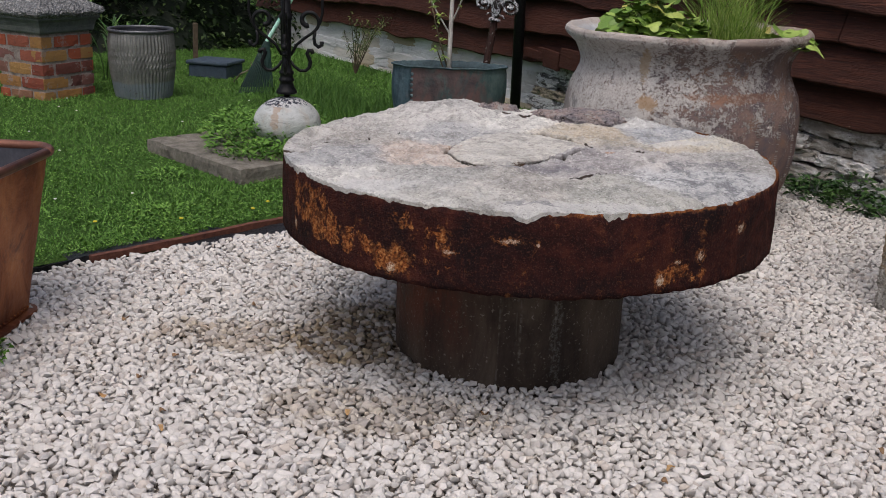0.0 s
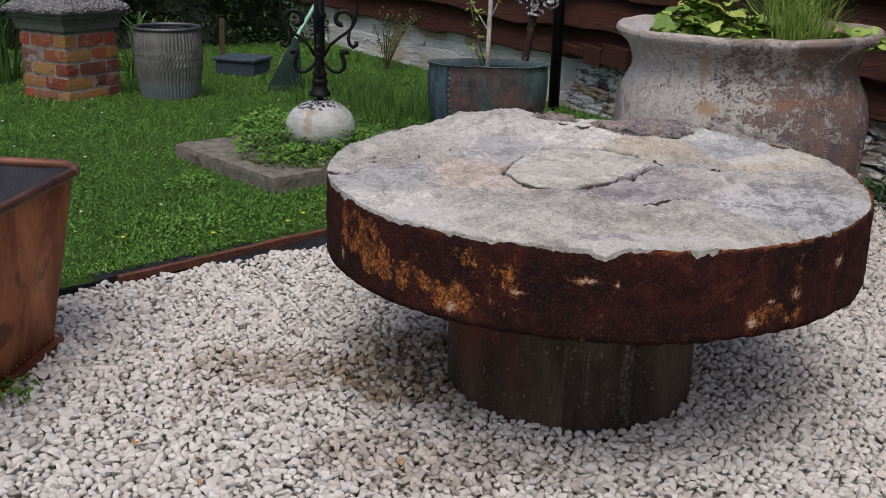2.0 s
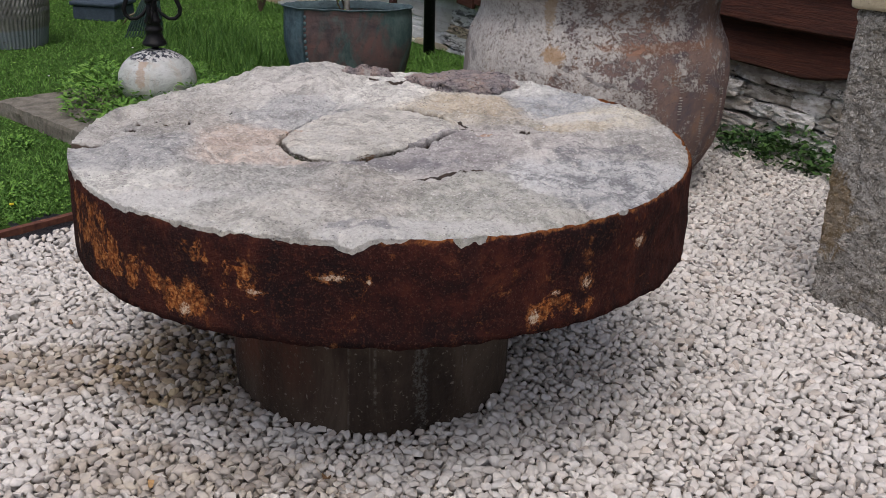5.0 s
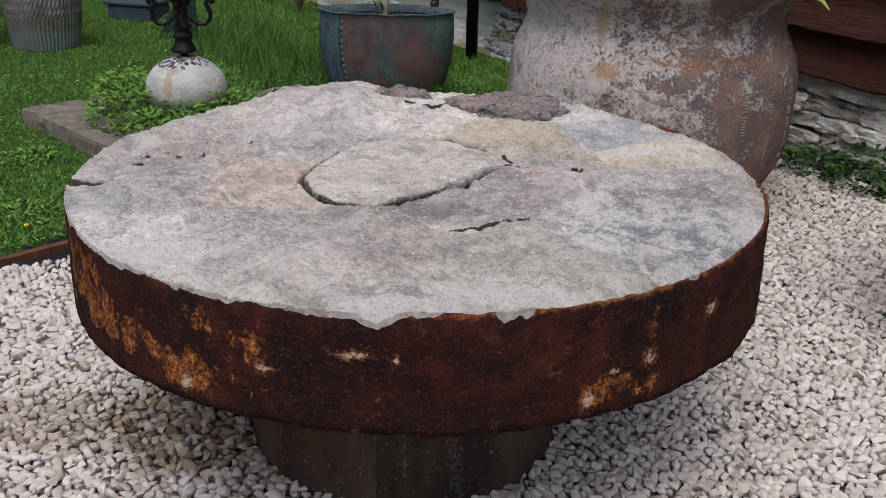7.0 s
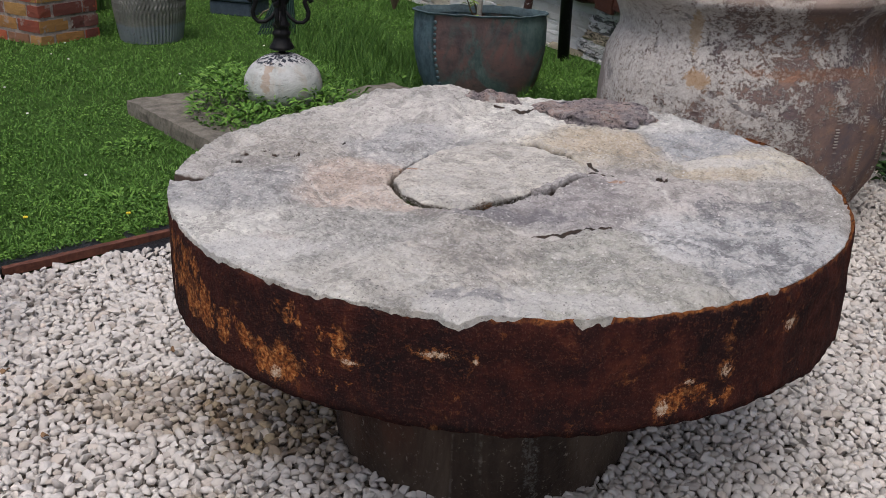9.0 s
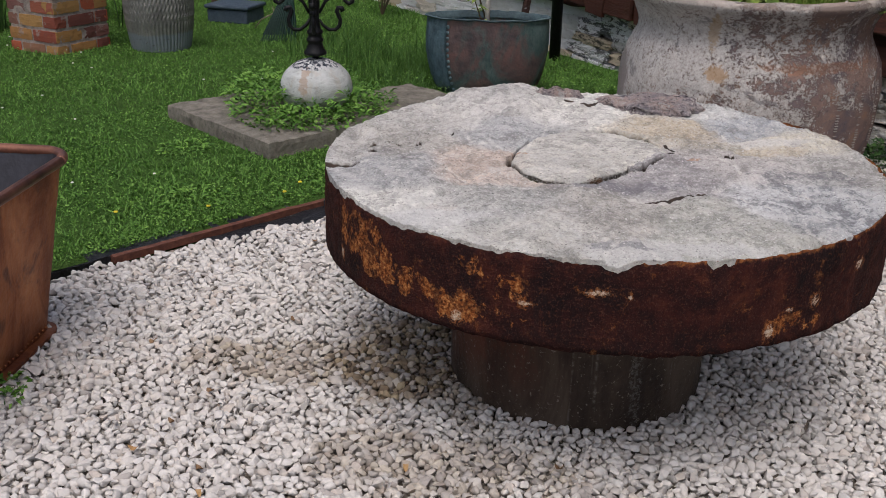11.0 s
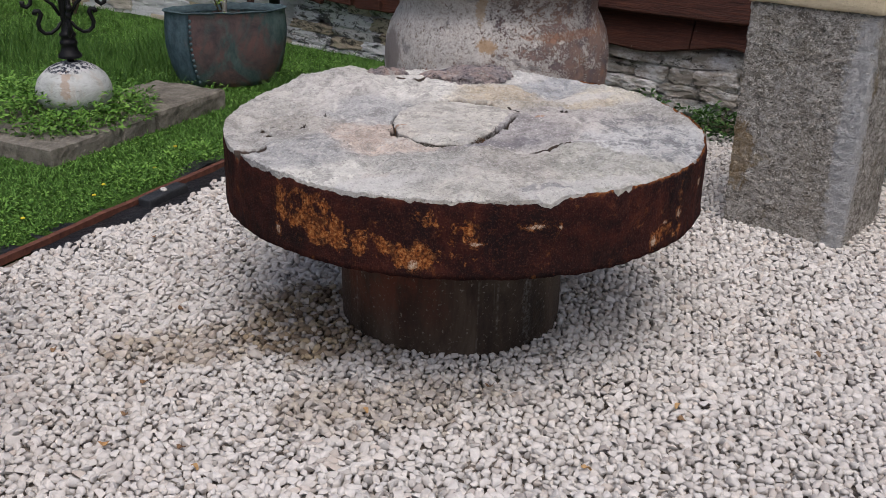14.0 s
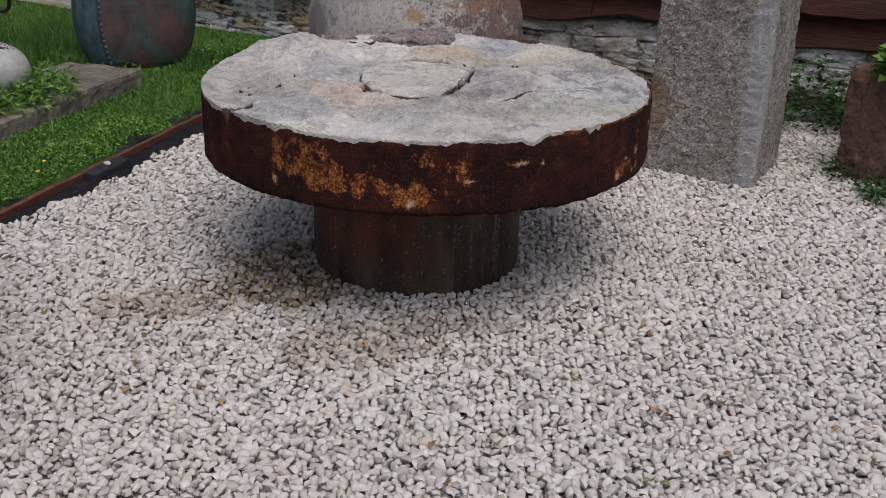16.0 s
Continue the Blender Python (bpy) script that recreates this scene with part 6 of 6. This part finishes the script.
def iron_finial():
    at = Vector((0.02, 5.60, 0.0))
    fin = thing("iron_finial", Matrix.Translation(at) @ Matrix.Rotation(radians(8), 4, "Y") @ Matrix.Diagonal((1.25, 1.25, 1.0, 1)), "rusty white-flaked iron fleur-de-lis finial leaning by the planter", "finial")
    ax = Vector((0.92, -0.38, 0))
    part("shaft", tube(bmesh.new(), [(0, 0, 0), (0, 0, 0.57)], 0.016, 8), FLECKED_IRON, fin, "rust-brown iron shaft flecked with white paint")
    part("collar", lathe(bmesh.new(), [(0.012, 0.560), (0.026, 0.563), (0.026, 0.578), (0.012, 0.582)], 16), PALE_IRON, fin, "", True)
    bm = bmesh.new()
    bm = lathe(bm, [(0.006, 0.58), (0.016, 0.62), (0.022, 0.66), (0.018, 0.70), (0.008, 0.745), (0.001, 0.775)], 14)
    part("petal", bm, PALE_IRON, fin, "", True)
    for side in (1, -1):
        coil = [(0.006, 0.575), (0.012, 0.610), (0.020, 0.650), (0.036, 0.684)]
        coil += [(0.060 + r * math.cos(t), 0.648 + r * math.sin(t)) for r, t in ((0.042 - 0.0021 * k, radians(112 - 36 * k)) for k in range(15))]
        volute = part("petal", tube(bmesh.new(), [ax * side * x + Vector((0, 0, z)) for x, z in coil], 0.0085, 8, 0.8), PALE_IRON, fin, "rolled volute of flaking white paint", True)
        bm = bmesh.new()
        bmesh.ops.create_icosphere(bm, subdivisions=2, radius=0.014)
        part("boss", bm, PALE_IRON, volute, "", True, Matrix.Translation(ax * side * 0.060 + Vector((0, 0, 0.648))))
        pts = [ax * side * x + Vector((0, 0, z)) for x, z in ((0.010, 0.60), (0.034, 0.600), (0.044, 0.586))]
        part("petal", tube(bmesh.new(), pts, 0.007, 8, 0.4), PALE_IRON, fin, "", True)


iron_finial()


# ---- far side of the lawn ----
def brick_pier():
    pier = thing("brick_pier", Matrix.LocRotScale((-2.455, 5.675, 0), Euler((0, 0, radians(64))), (0.945, 0.945, 1.0)), "weathered red brick pier with a pebbled cement cap on the lawn", "pier")
    side, course = 0.40, 0.078
    core = part("mortar_core", hewn((0.006, 0.006, -0.03), (side - 0.006, side - 0.006, 0.40), 0.02, 0.004, 20), PIER_MORTAR, pier, "crumbling grey mortar")
    meshes = {}
    rng = random.Random(6)

    def brick(w, kind):
        if (w, kind) not in meshes:
            meshes[(w, kind)] = mesh_of("brick", hewn((0, 0, 0), (w - 0.008, 0.10, 0.064), 0.033, 0.003, 22, kind * 7.0 + w * 30, 0.006), BRICK)
        return meshes[(w, kind)]
    for k in range(5):
        z = -0.012 + k * course
        # stretchers and headers in turn along each face
        lengths = (0.197, 0.197) if k % 2 else (0.093, 0.197, 0.092)
        for face in range(4):
            turn = Matrix.Translation((side / 2, side / 2, 0)) @ Matrix.Rotation(face * math.pi / 2, 4, "Z") @ Matrix.Translation((-side / 2, -side / 2, 0))
            x = 0.0
            for i, w in enumerate(lengths):
                if not (i == len(lengths) - 1 and (k + face) % 2 and len(lengths) == 3):
                    part("brick", brick(w, rng.randrange(4)), BRICK, core, m=turn @ Matrix.LocRotScale((x + 0.0005, rng.uniform(-0.003, 0.004), z), Euler((0, 0, rng.uniform(-0.015, 0.015))), None))
                x += w + 0.006
    # moulded cement course and the weathered cap
    bm = bmesh.new()
    rings = []
    for o, z in ((0.004, 0.382), (0.010, 0.392), (0.014, 0.42), (0.024, 0.445), (0.038, 0.462), (0.040, 0.478)):
        rings.append([bm.verts.new(p) for p in ((-o, -o, z), (side + o, -o, z), (side + o, side + o, z), (-o, side + o, z))])
    for a, b in zip(rings, rings[1:]):
        for i in range(4):
            bm.faces.new((a[i], a[(i + 1) % 4], b[(i + 1) % 4], b[i]))
    bm.faces.new(rings[0][::-1]), bm.faces.new(rings[-1])
    part("cement_course", bm, CEMENT, pier, "smooth grey cement moulding")
    bm = bmesh.new()
    n, rings = 20, []
    for o, z in ((0.04, 0.474), (0.056, 0.482), (0.062, 0.495), (0.055, 0.512), (0.01, 0.545), (-0.05, 0.580), (-0.12, 0.604), (-0.18, 0.614)):
        ring, h = [], side / 2 + o
        for k in range(4 * n):
            f, e = (k % n) / n * 2 - 1, k // n
            x, y = ((f, -1), (1, f), (-f, 1), (-1, -f))[e]
            p = Vector((side / 2 + x * h, side / 2 + y * h, z))
            p.z += 0.014 * fbm(p.x * 22, p.y * 22, 3, 4)
            ring.append(bm.verts.new(p))
        rings.append(ring)
    for a, b in zip(rings, rings[1:]):
        for i in range(4 * n):
            bm.faces.new((a[i], a[(i + 1) % (4 * n)], b[(i + 1) % (4 * n)], b[i]))
    bm.faces.new(rings[0][::-1]), bm.faces.new(rings[-1])
    part("cap", bm, CAPSTONE, pier, "rough pebbled cement cap")


brick_pier()


def zinc_bin():
    at = Vector((-1.985, 5.99, 0))
    tub = thing("zinc_tub", Matrix.Translation(at) @ Matrix.Diagonal((1.02, 1.02, 1.08, 1)), "old ribbed galvanised dolly tub standing on the lawn", "tub")
    prof = [(0.148, 0.0), (0.158, 0.006), (0.165, 0.04), (0.173, 0.09), (0.180, 0.13), (0.186, 0.18), (0.188, 0.24), (0.186, 0.30), (0.181, 0.345), (0.178, 0.365)]

    def ribs(a, r, z):
        zig = 1.5 * math.sin(z * 150) if 0.15 < z < 0.275 else 0.0
        return r + (0.0036 * math.sin(a * 56 + zig) if 0.01 < z < 0.352 else 0), z
    fine = []
    for (r0, z0), (r1, z1) in zip(prof, prof[1:]):
        fine += [(r0 + (r1 - r0) * k / 9, z0 + (z1 - z0) * k / 9) for k in range(9)]
    fine.append(prof[-1])
    # a separate dark sheet lines the inside
    part("lining", lathe(bmesh.new(), [(0.176, 0.363), (0.172, 0.30), (0.168, 0.20), (0.150, 0.02), (0.01, 0.02)], 64), TIN, tub, "dark inner lining", True)
    part("tub_wall", lathe(bmesh.new(), fine, 280, ribs), ZINC, tub, "", True)
    ring = bmesh.new()
    part("rim", lathe(ring, [(0.174, 0.362), (0.186, 0.362), (0.190, 0.370), (0.186, 0.379), (0.176, 0.379), (0.170, 0.370), (0.174, 0.362)], 64), DULL_ZINC, tub, "rolled grey rim", True)


zinc_bin()


def lawn_clutter():
    crate = thing("plastic_crate", Matrix.LocRotScale((-1.80, 6.95, 0.0), Euler((0, 0, radians(-14))), None), "lidded dark blue plastic crate under the hedge", "crate")
    part("crate_body", box(bmesh.new(), (-0.145, -0.12, 0.0), (0.145, 0.12, 0.092), 0.012), BLUE, crate)
    part("lid", box(bmesh.new(), (-0.158, -0.133, 0.092), (0.158, 0.133, 0.118), 0.009), BLUE, crate, "flat faded blue lid")
    bm = box(bmesh.new(), (-0.017, -0.016, -0.05), (0.017, 0.016, 0.34), 0.004, 1)
    lone("wooden_stake", bm, TWIG, "dark wooden stake standing by the hedge", "stake", m=Matrix.LocRotScale((-2.0, 7.15, 0), Euler((0, 0.03, 0.4)), None))
    # fan rake, head down on the lawn, its handle leaning up
    foot, head, tip = Vector((-1.375, 6.30, 0.02)), Vector((-1.318, 6.378, 0.317)), Vector((-0.945, 6.46, 0.95))
    rake = thing("fan_rake", Matrix.Identity(4), "dark green plastic fan rake with a mint green handle", "rake")
    across = Vector((0.98, 0.21, 0)).normalized()
    bm = bmesh.new()
    rows = [[bm.verts.new(head.lerp(foot, g) + across * f * (0.018 + 0.09 * g) + Vector((0.0, 0.004, 0.0)) * s) for f in (-1, -0.5, 0, 0.5, 1)] for g, s in ((0.0, 1), (0.94, 1))]
    for k in range(4):
        bm.faces.new((rows[0][k], rows[0][k + 1], rows[1][k + 1], rows[1][k]))
    bmesh.ops.solidify(bm, geom=bm.faces[:], thickness=0.006)
    web = part("fan_web", bm, GREEN, rake)
    for k in range(13):
        f = (k - 6) / 6
        end = foot + across * 0.098 * f - Vector((0, 0, 0.006 * f * f))
        midp = head.lerp(end, 0.55) + across * 0.01 * f
        part("tine", tube(bmesh.new(), [head + across * 0.012 * f, midp, end, end + Vector((-0.01, -0.025, -0.012))], 0.0055, 5, 0.6), GREEN, web)
    part("handle", tube(bmesh.new(), [head, head.lerp(tip, 0.5), tip], 0.012, 10), MINT, rake, "mint green handle")
    for k, (x, y) in enumerate(((-1.62, 6.72), (-1.55, 6.8), (-1.5, 6.6))):
        pts = [(x, y, 0.0), (x + 0.05, y - 0.03, 0.06), (x + 0.13 - 0.05 * k, y - 0.02, 0.10 + 0.03 * k)]
        lone("dry_twig", tube(bmesh.new(), pts, 0.006, 6, 0.5), TIMBER, "pale dry twig lying by the blue tub", "twig", group="dry twigs", smooth=True)


lawn_clutter()


# ---- copper bath beside the lawn ----
def copper_bath():
    at = Vector((-1.04, 2.555, 0))
    bath = thing("copper_bath", Matrix.LocRotScale((at.x, at.y, 0), Euler((0, 0, radians(-2.5))), None), "deep brown copper vat with a rolled rim standing on the gravel", "vat")
    W, D, H = 0.72, 0.86, 0.44

    def outline(inset, radius, n=9):
        """A rounded rectangle; x from -W to 0, y from -D to 0."""
        pts = []
        for cx, cy, a0 in ((-inset - radius, -inset - radius, 0), (-W + inset + radius, -inset - radius, 90), (-W + inset + radius, -D + inset + radius, 180), (-inset - radius, -D + inset + radius, 270)):
            for k in range(n + 1):
                t = radians(a0 + 90 * k / n)
                pts.append((cx + radius * math.cos(t), cy + radius * math.sin(t)))
        return pts

    def shell(levels, closed_bottom):
        bm = bmesh.new()
        rings = [[bm.verts.new((x + 0.003 * fbm(x * 5, y * 5, z * 5), y + 0.003 * fbm(x * 5 + 9, y * 5, z * 5), z)) for x, y in outline(i, r)] for i, r, z in levels]
        n = len(rings[0])
        for a, b in zip(rings, rings[1:]):
            for k in range(n):
                bm.faces.new((a[k], a[(k + 1) % n], b[(k + 1) % n], b[k]))
        if closed_bottom:
            bm.faces.new(rings[0][::-1])
        return bm
    steps = [(0.078 - 0.068 * f, 0.045 + 0.035 * f, 0.02 + (H - 0.02) * f) for f in (k / 10 for k in range(11))]
    side = part("copper_wall", shell([(0.082, 0.04, 0.0)] + steps, True), COPPER, bath, "", True)
    part("lining", shell([(i + 0.005, r, z) for i, r, z in reversed(steps)] + [(0.12, 0.04, 0.03)], False), TIN, bath, "dark tarnished lining", True)
    bm = bmesh.new()
    pts = [(x, y, H) for x, y in outline(0.006, 0.078, 12)]
    tube(bm, pts + pts[:1], 0.0125, 12)
    part("rolled_rim", bm, COPPER_RIM, bath, "thick rolled copper rim", True)
    part("foot_flange", shell([(0.078, 0.045, 0.004), (0.060, 0.05, 0.004), (0.060, 0.05, 0.012), (0.082, 0.045, 0.016)], False), COPPER, bath, "", False)
    rivet = bmesh.new()
    bmesh.ops.create_icosphere(rivet, subdivisions=1, radius=0.0042)
    rivet_mesh = mesh_of("rivet", rivet, COPPER, True)
    for k in range(36):
        part("rivet", rivet_mesh, COPPER, side, m=Matrix.Translation((-0.0755, -0.12 - 0.018 * k, 0.026)))
    bm = lathe(bmesh.new(), [(0.002, 0.004), (0.026, 0.004), (0.030, 0.001), (0.030, -0.002)], 28)
    part("patch_plate", bm, LEAD, bath, "round grey lead patch", True, Matrix.Translation((-0.060, -0.465, 0.105)) @ Matrix.Rotation(radians(80), 4, "Y"))


copper_bath()
for k, (x, y) in enumerate(((-1.08, 2.13), (-1.10, 2.20))):
    weed("weed_clump", weed_mesh("weed_clump", 70 + k, 0.035, 0.02, 40, 0.02, 0.012, WEED), "small green weed at the foot of the copper vat", Matrix.Translation((x, y, 0.005)))


# ---- hedge and strap-leaved plants behind ----
def hedge():
    rng = np.random.default_rng(14)
    bush = thing("hedge", Matrix.LocRotScale((-5.36, 8.45, 0), Euler((0, 0, radians(8))), None), "dark dense evergreen hedge along the far side of the lawn", "hedge")
    bm = bmesh.new()
    bmesh.ops.create_icosphere(bm, subdivisions=5, radius=1.0)
    for v in bm.verts:
        c = v.co.copy()
        k = 1 + 0.25 * fbm(c.x * 3, c.y * 3, c.z * 3, 4)
        v.co = Vector((c.x * 3.3 * k, c.y * 0.95 * k, max(-0.1, c.z * 2.0 * k)))
    # solid dark core added behind the leaves; its colour stands for inner shade
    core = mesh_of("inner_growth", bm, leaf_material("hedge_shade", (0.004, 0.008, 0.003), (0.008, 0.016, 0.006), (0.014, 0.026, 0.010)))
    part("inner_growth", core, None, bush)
    n = 26000
    d = rng.normal(0, 1, (n, 3))
    d[:, 1] = -np.abs(d[:, 1])
    d[:, 2] = np.abs(d[:, 2])
    d /= np.linalg.norm(d, axis=1, keepdims=True)
    lump = np.array([1 + 0.25 * fbm(x * 3, y * 3, z * 3, 4) for x, y, z in d]) + rng.uniform(-0.05, 0.10, n)
    at = d * np.array([3.3, 0.95, 2.0]) * lump[:, None]
    way = d + rng.normal(0, 0.7, (n, 3))
    leaves = array_mesh("leaves", leaf_cloud(at, way, rng.uniform(0.03, 0.07, n), rng.uniform(0.018, 0.035, n), 0.2, rng), 4, HEDGE)
    part("leaves", leaves, HEDGE, bush)["kind"] = "stuff"


hedge()


def strap_clump(at, seed, count, tall, label):
    rng = random.Random(seed)
    bm = bmesh.new()
    for k in range(count):
        a, h = rng.uniform(0, 6.28), tall * rng.uniform(0.55, 1.0)
        out, w = rng.uniform(0.1, 0.55) * h, rng.uniform(0.008, 0.014)
        d, s = Vector((math.cos(a), math.sin(a), 0)), Vector((-math.sin(a), math.cos(a), 0))
        foot = Vector((rng.uniform(-0.12, 0.12), rng.uniform(-0.12, 0.12), 0))
        prev = None
        for j in range(7):
            f = j / 6
            p = foot + d * out * f * f + Vector((0, 0, h * (f - 0.32 * f ** 4)))
            row = [bm.verts.new(p - s * w * (1 - f ** 3) - d * 0.001), bm.verts.new(p + s * w * (1 - f ** 3) + d * 0.001)]
            if prev:
                bm.faces.new((prev[0], prev[1], row[1], row[0]))
            prev = row
    lone("strap_leaf_plant", bm, STRAP, label, "plant", m=Matrix.Translation(at))


for k, (x, y, c, t) in enumerate(((-2.75, 6.75, 60, 0.95), (-2.35, 6.70, 50, 0.62), (-3.2, 6.3, 60, 0.9), (-3.35, 5.9, 40, 0.6), (-2.2, 6.45, 26, 0.55))):
    strap_clump((x, y, 0), 30 + k, c, t, "clump of long green strap leaves behind the brick pier")


WALL_WEED = leaf_material("mid_green_weed_leaves", (0.02, 0.05, 0.014), (0.05, 0.11, 0.028), (0.10, 0.18, 0.05), 0.5, 8)
# ---- weeds along the wall, twiggy shrub, flowers, fallen leaves ----
for k, (s, off, r, h) in enumerate(((-0.55, 0.14, 0.14, 0.10), (-0.30, 0.13, 0.13, 0.09), (-0.10, 0.14, 0.13, 0.12), (0.10, 0.12, 0.14, 0.16), (0.22, 0.15, 0.12, 0.12), (0.45, 0.12, 0.13, 0.10), (0.85, 0.16, 0.16, 0.22), (1.05, 0.17, 0.17, 0.26), (1.28, 0.16, 0.17, 0.24), (1.5, 0.17, 0.16, 0.22), (-0.8, 0.15, 0.12, 0.08), (0.65, 0.12, 0.12, 0.12))):
    weed("weed_clump", weed_mesh("weed_clump", 110 + k, r * 0.9, h * (1.25 if k % 3 else 0.7), 420 if 6 <= k <= 9 else 250 if k % 3 else 140, 0.040, 0.017, NETTLE if k % 2 else WALL_WEED), "dark green leafy weeds along the foot of the wall", Matrix.Translation(wall_point(s, off, -0.005)), "weeds along the wall")
for k, (x, y) in enumerate(((1.765, 2.20), (1.80, 2.27), (1.85, 2.47))):
    weed("weed_clump", weed_mesh("weed_clump", 140 + k, 0.06, 0.07, 90, 0.035, 0.014, NETTLE), "small weeds at the foot of the stone trough", Matrix.Translation((x, y, 0.0)))


SHRUB_LEAF = leaf_material("dull_shrub_leaves", (0.045, 0.075, 0.02), (0.10, 0.14, 0.04), (0.18, 0.19, 0.07), 0.5, 8)


def twiggy_shrub():
    at = Vector(wall_point(-4.2, 0.28, 0))
    shrub = thing("twiggy_shrub", Matrix.Translation(at), "thin twiggy shrub with sparse leaves against the wall", "shrub")
    rng = np.random.default_rng(77)
    spots, ways = [], []
    for k in range(10):
        a, h, out = rng.uniform(0, 6.28), rng.uniform(0.25, 0.5), rng.uniform(0.05, 0.3)
        pts = [Vector((0, 0, 0)), Vector((math.cos(a) * out * 0.4, math.sin(a) * out * 0.4, h * 0.55)), Vector((math.cos(a) * out, math.sin(a) * out, h))]
        part("twig", tube(bmesh.new(), pts, 0.0035, 5, 0.5), TWIG, shrub)
        for j in range(40):
            f = rng.uniform(-0.4, 1.0)
            spots.append(pts[1].lerp(pts[2], f)), ways.append((rng.normal(), rng.normal(), rng.normal() * 0.5))
    spots, ways = np.array([tuple(p) for p in spots]), np.array(ways)
    part("leaves", array_mesh("leaves", leaf_cloud(spots, ways, rng.uniform(0.025, 0.05, len(spots)), rng.uniform(0.007, 0.013, len(spots)), 0.2, rng), 4, SHRUB_LEAF), SHRUB_LEAF, shrub)["kind"] = "stuff"


twiggy_shrub()


def flowers():
    rng = random.Random(19)
    bm = bmesh.new()
    bmesh.ops.create_icosphere(bm, subdivisions=1, radius=0.0065)
    for v in bm.verts:
        v.co.z *= 0.5
    white = mesh_of("daisy", bm, PETAL)
    bm = bmesh.new()
    bmesh.ops.create_icosphere(bm, subdivisions=1, radius=0.0085)
    for v in bm.verts:
        v.co.z *= 0.45
    yellow = mesh_of("dandelion", bm, YELLOW)
    for k in range(60):
        p = EDGE_A + EDGE_DIR * rng.uniform(-1.2, 2.2) + EDGE_OUT * rng.uniform(0.2, 3.6)
        if off_wall(p.x, p.y) < 0.2 or (-1.4 < p.x < -0.1 and 3.9 < p.y < 5.0):
            continue
        lone("daisy", white, None, "small white daisy in the lawn", "flower", group="daisies in the lawn", m=Matrix.Translation((p.x, p.y, 0.028)))
    for s, o in ((0.62, 0.12), (0.72, 0.17), (0.35, 0.16), (0.95, 0.14), (1.2, 0.25), (0.1, 0.3), (1.0, 1.4)):
        p = EDGE_A + EDGE_DIR * s + EDGE_OUT * o
        lone("dandelion", yellow, None, "yellow dandelion flower in the lawn", "flower", group="dandelions in the lawn", m=Matrix.Translation((p.x, p.y, 0.03)))


flowers()


def fallen_leaves():
    rng = random.Random(23)
    kinds = []
    for k in range(4):
        bm = bmesh.new()
        ring = []
        for j in range(10):
            t = 2 * math.pi * j / 10
            ring.append(bm.verts.new((0.0095 * math.cos(t) * (1 + 0.3 * rng.random()), 0.0045 * math.sin(t) * (1 + 0.3 * rng.random()), 0.004 * math.cos(2 * t + k) + rng.uniform(0, 0.003))))
        bm.faces.new(ring)
        bmesh.ops.triangulate(bm, faces=bm.faces)
        bmesh.ops.solidify(bm, geom=bm.faces[:], thickness=0.0008)
        kinds.append([mesh_of("fallen_leaf", bm.copy(), look_of) for look_of in (DRY, AMBER, GREEN_LEAF)])
        bm.free()
    words = ["small dry brown leaf fallen on the gravel", "small amber leaf fallen on the gravel", "small green leaf fallen on the gravel"]
    spots = [(-0.739, 1.963, 1), (-0.57, 1.828, 1), (-0.696, 2.069, 0), (-0.583, 3.106, 0), (-0.195, 1.943, 1), (-0.59, 1.907, 0), (0.104, 1.97, 0), (0.477, 1.773, 1), (0.457, 1.719, 0), (0.178, 1.61, 1),
             (0.935, 1.895, 0), (0.257, 1.431, 1), (0.268, 1.402, 0), (0.287, 1.238, 0), (0.407, 1.40, 0), (0.097, 1.233, 2), (0.115, 1.21, 2), (0.53, 1.096, 0), (0.558, 1.219, 1), (-0.528, 1.503, 0), (-0.11, 1.462, 2),
             (-0.227, 1.509, 0), (-0.258, 1.382, 0), (-0.85, 2.42, 0), (-0.542, 2.567, 0), (-0.65, 2.2, 0)]
    for x, y, hue in spots:
        lone("fallen_leaf", rng.choice(kinds)[hue], None, words[hue], "leaf", group="fallen leaves", m=Matrix.LocRotScale((x, y, 0.014), Euler((rng.uniform(-0.3, 0.3), rng.uniform(-0.3, 0.3), rng.uniform(0, 6.28))), None))


fallen_leaves()
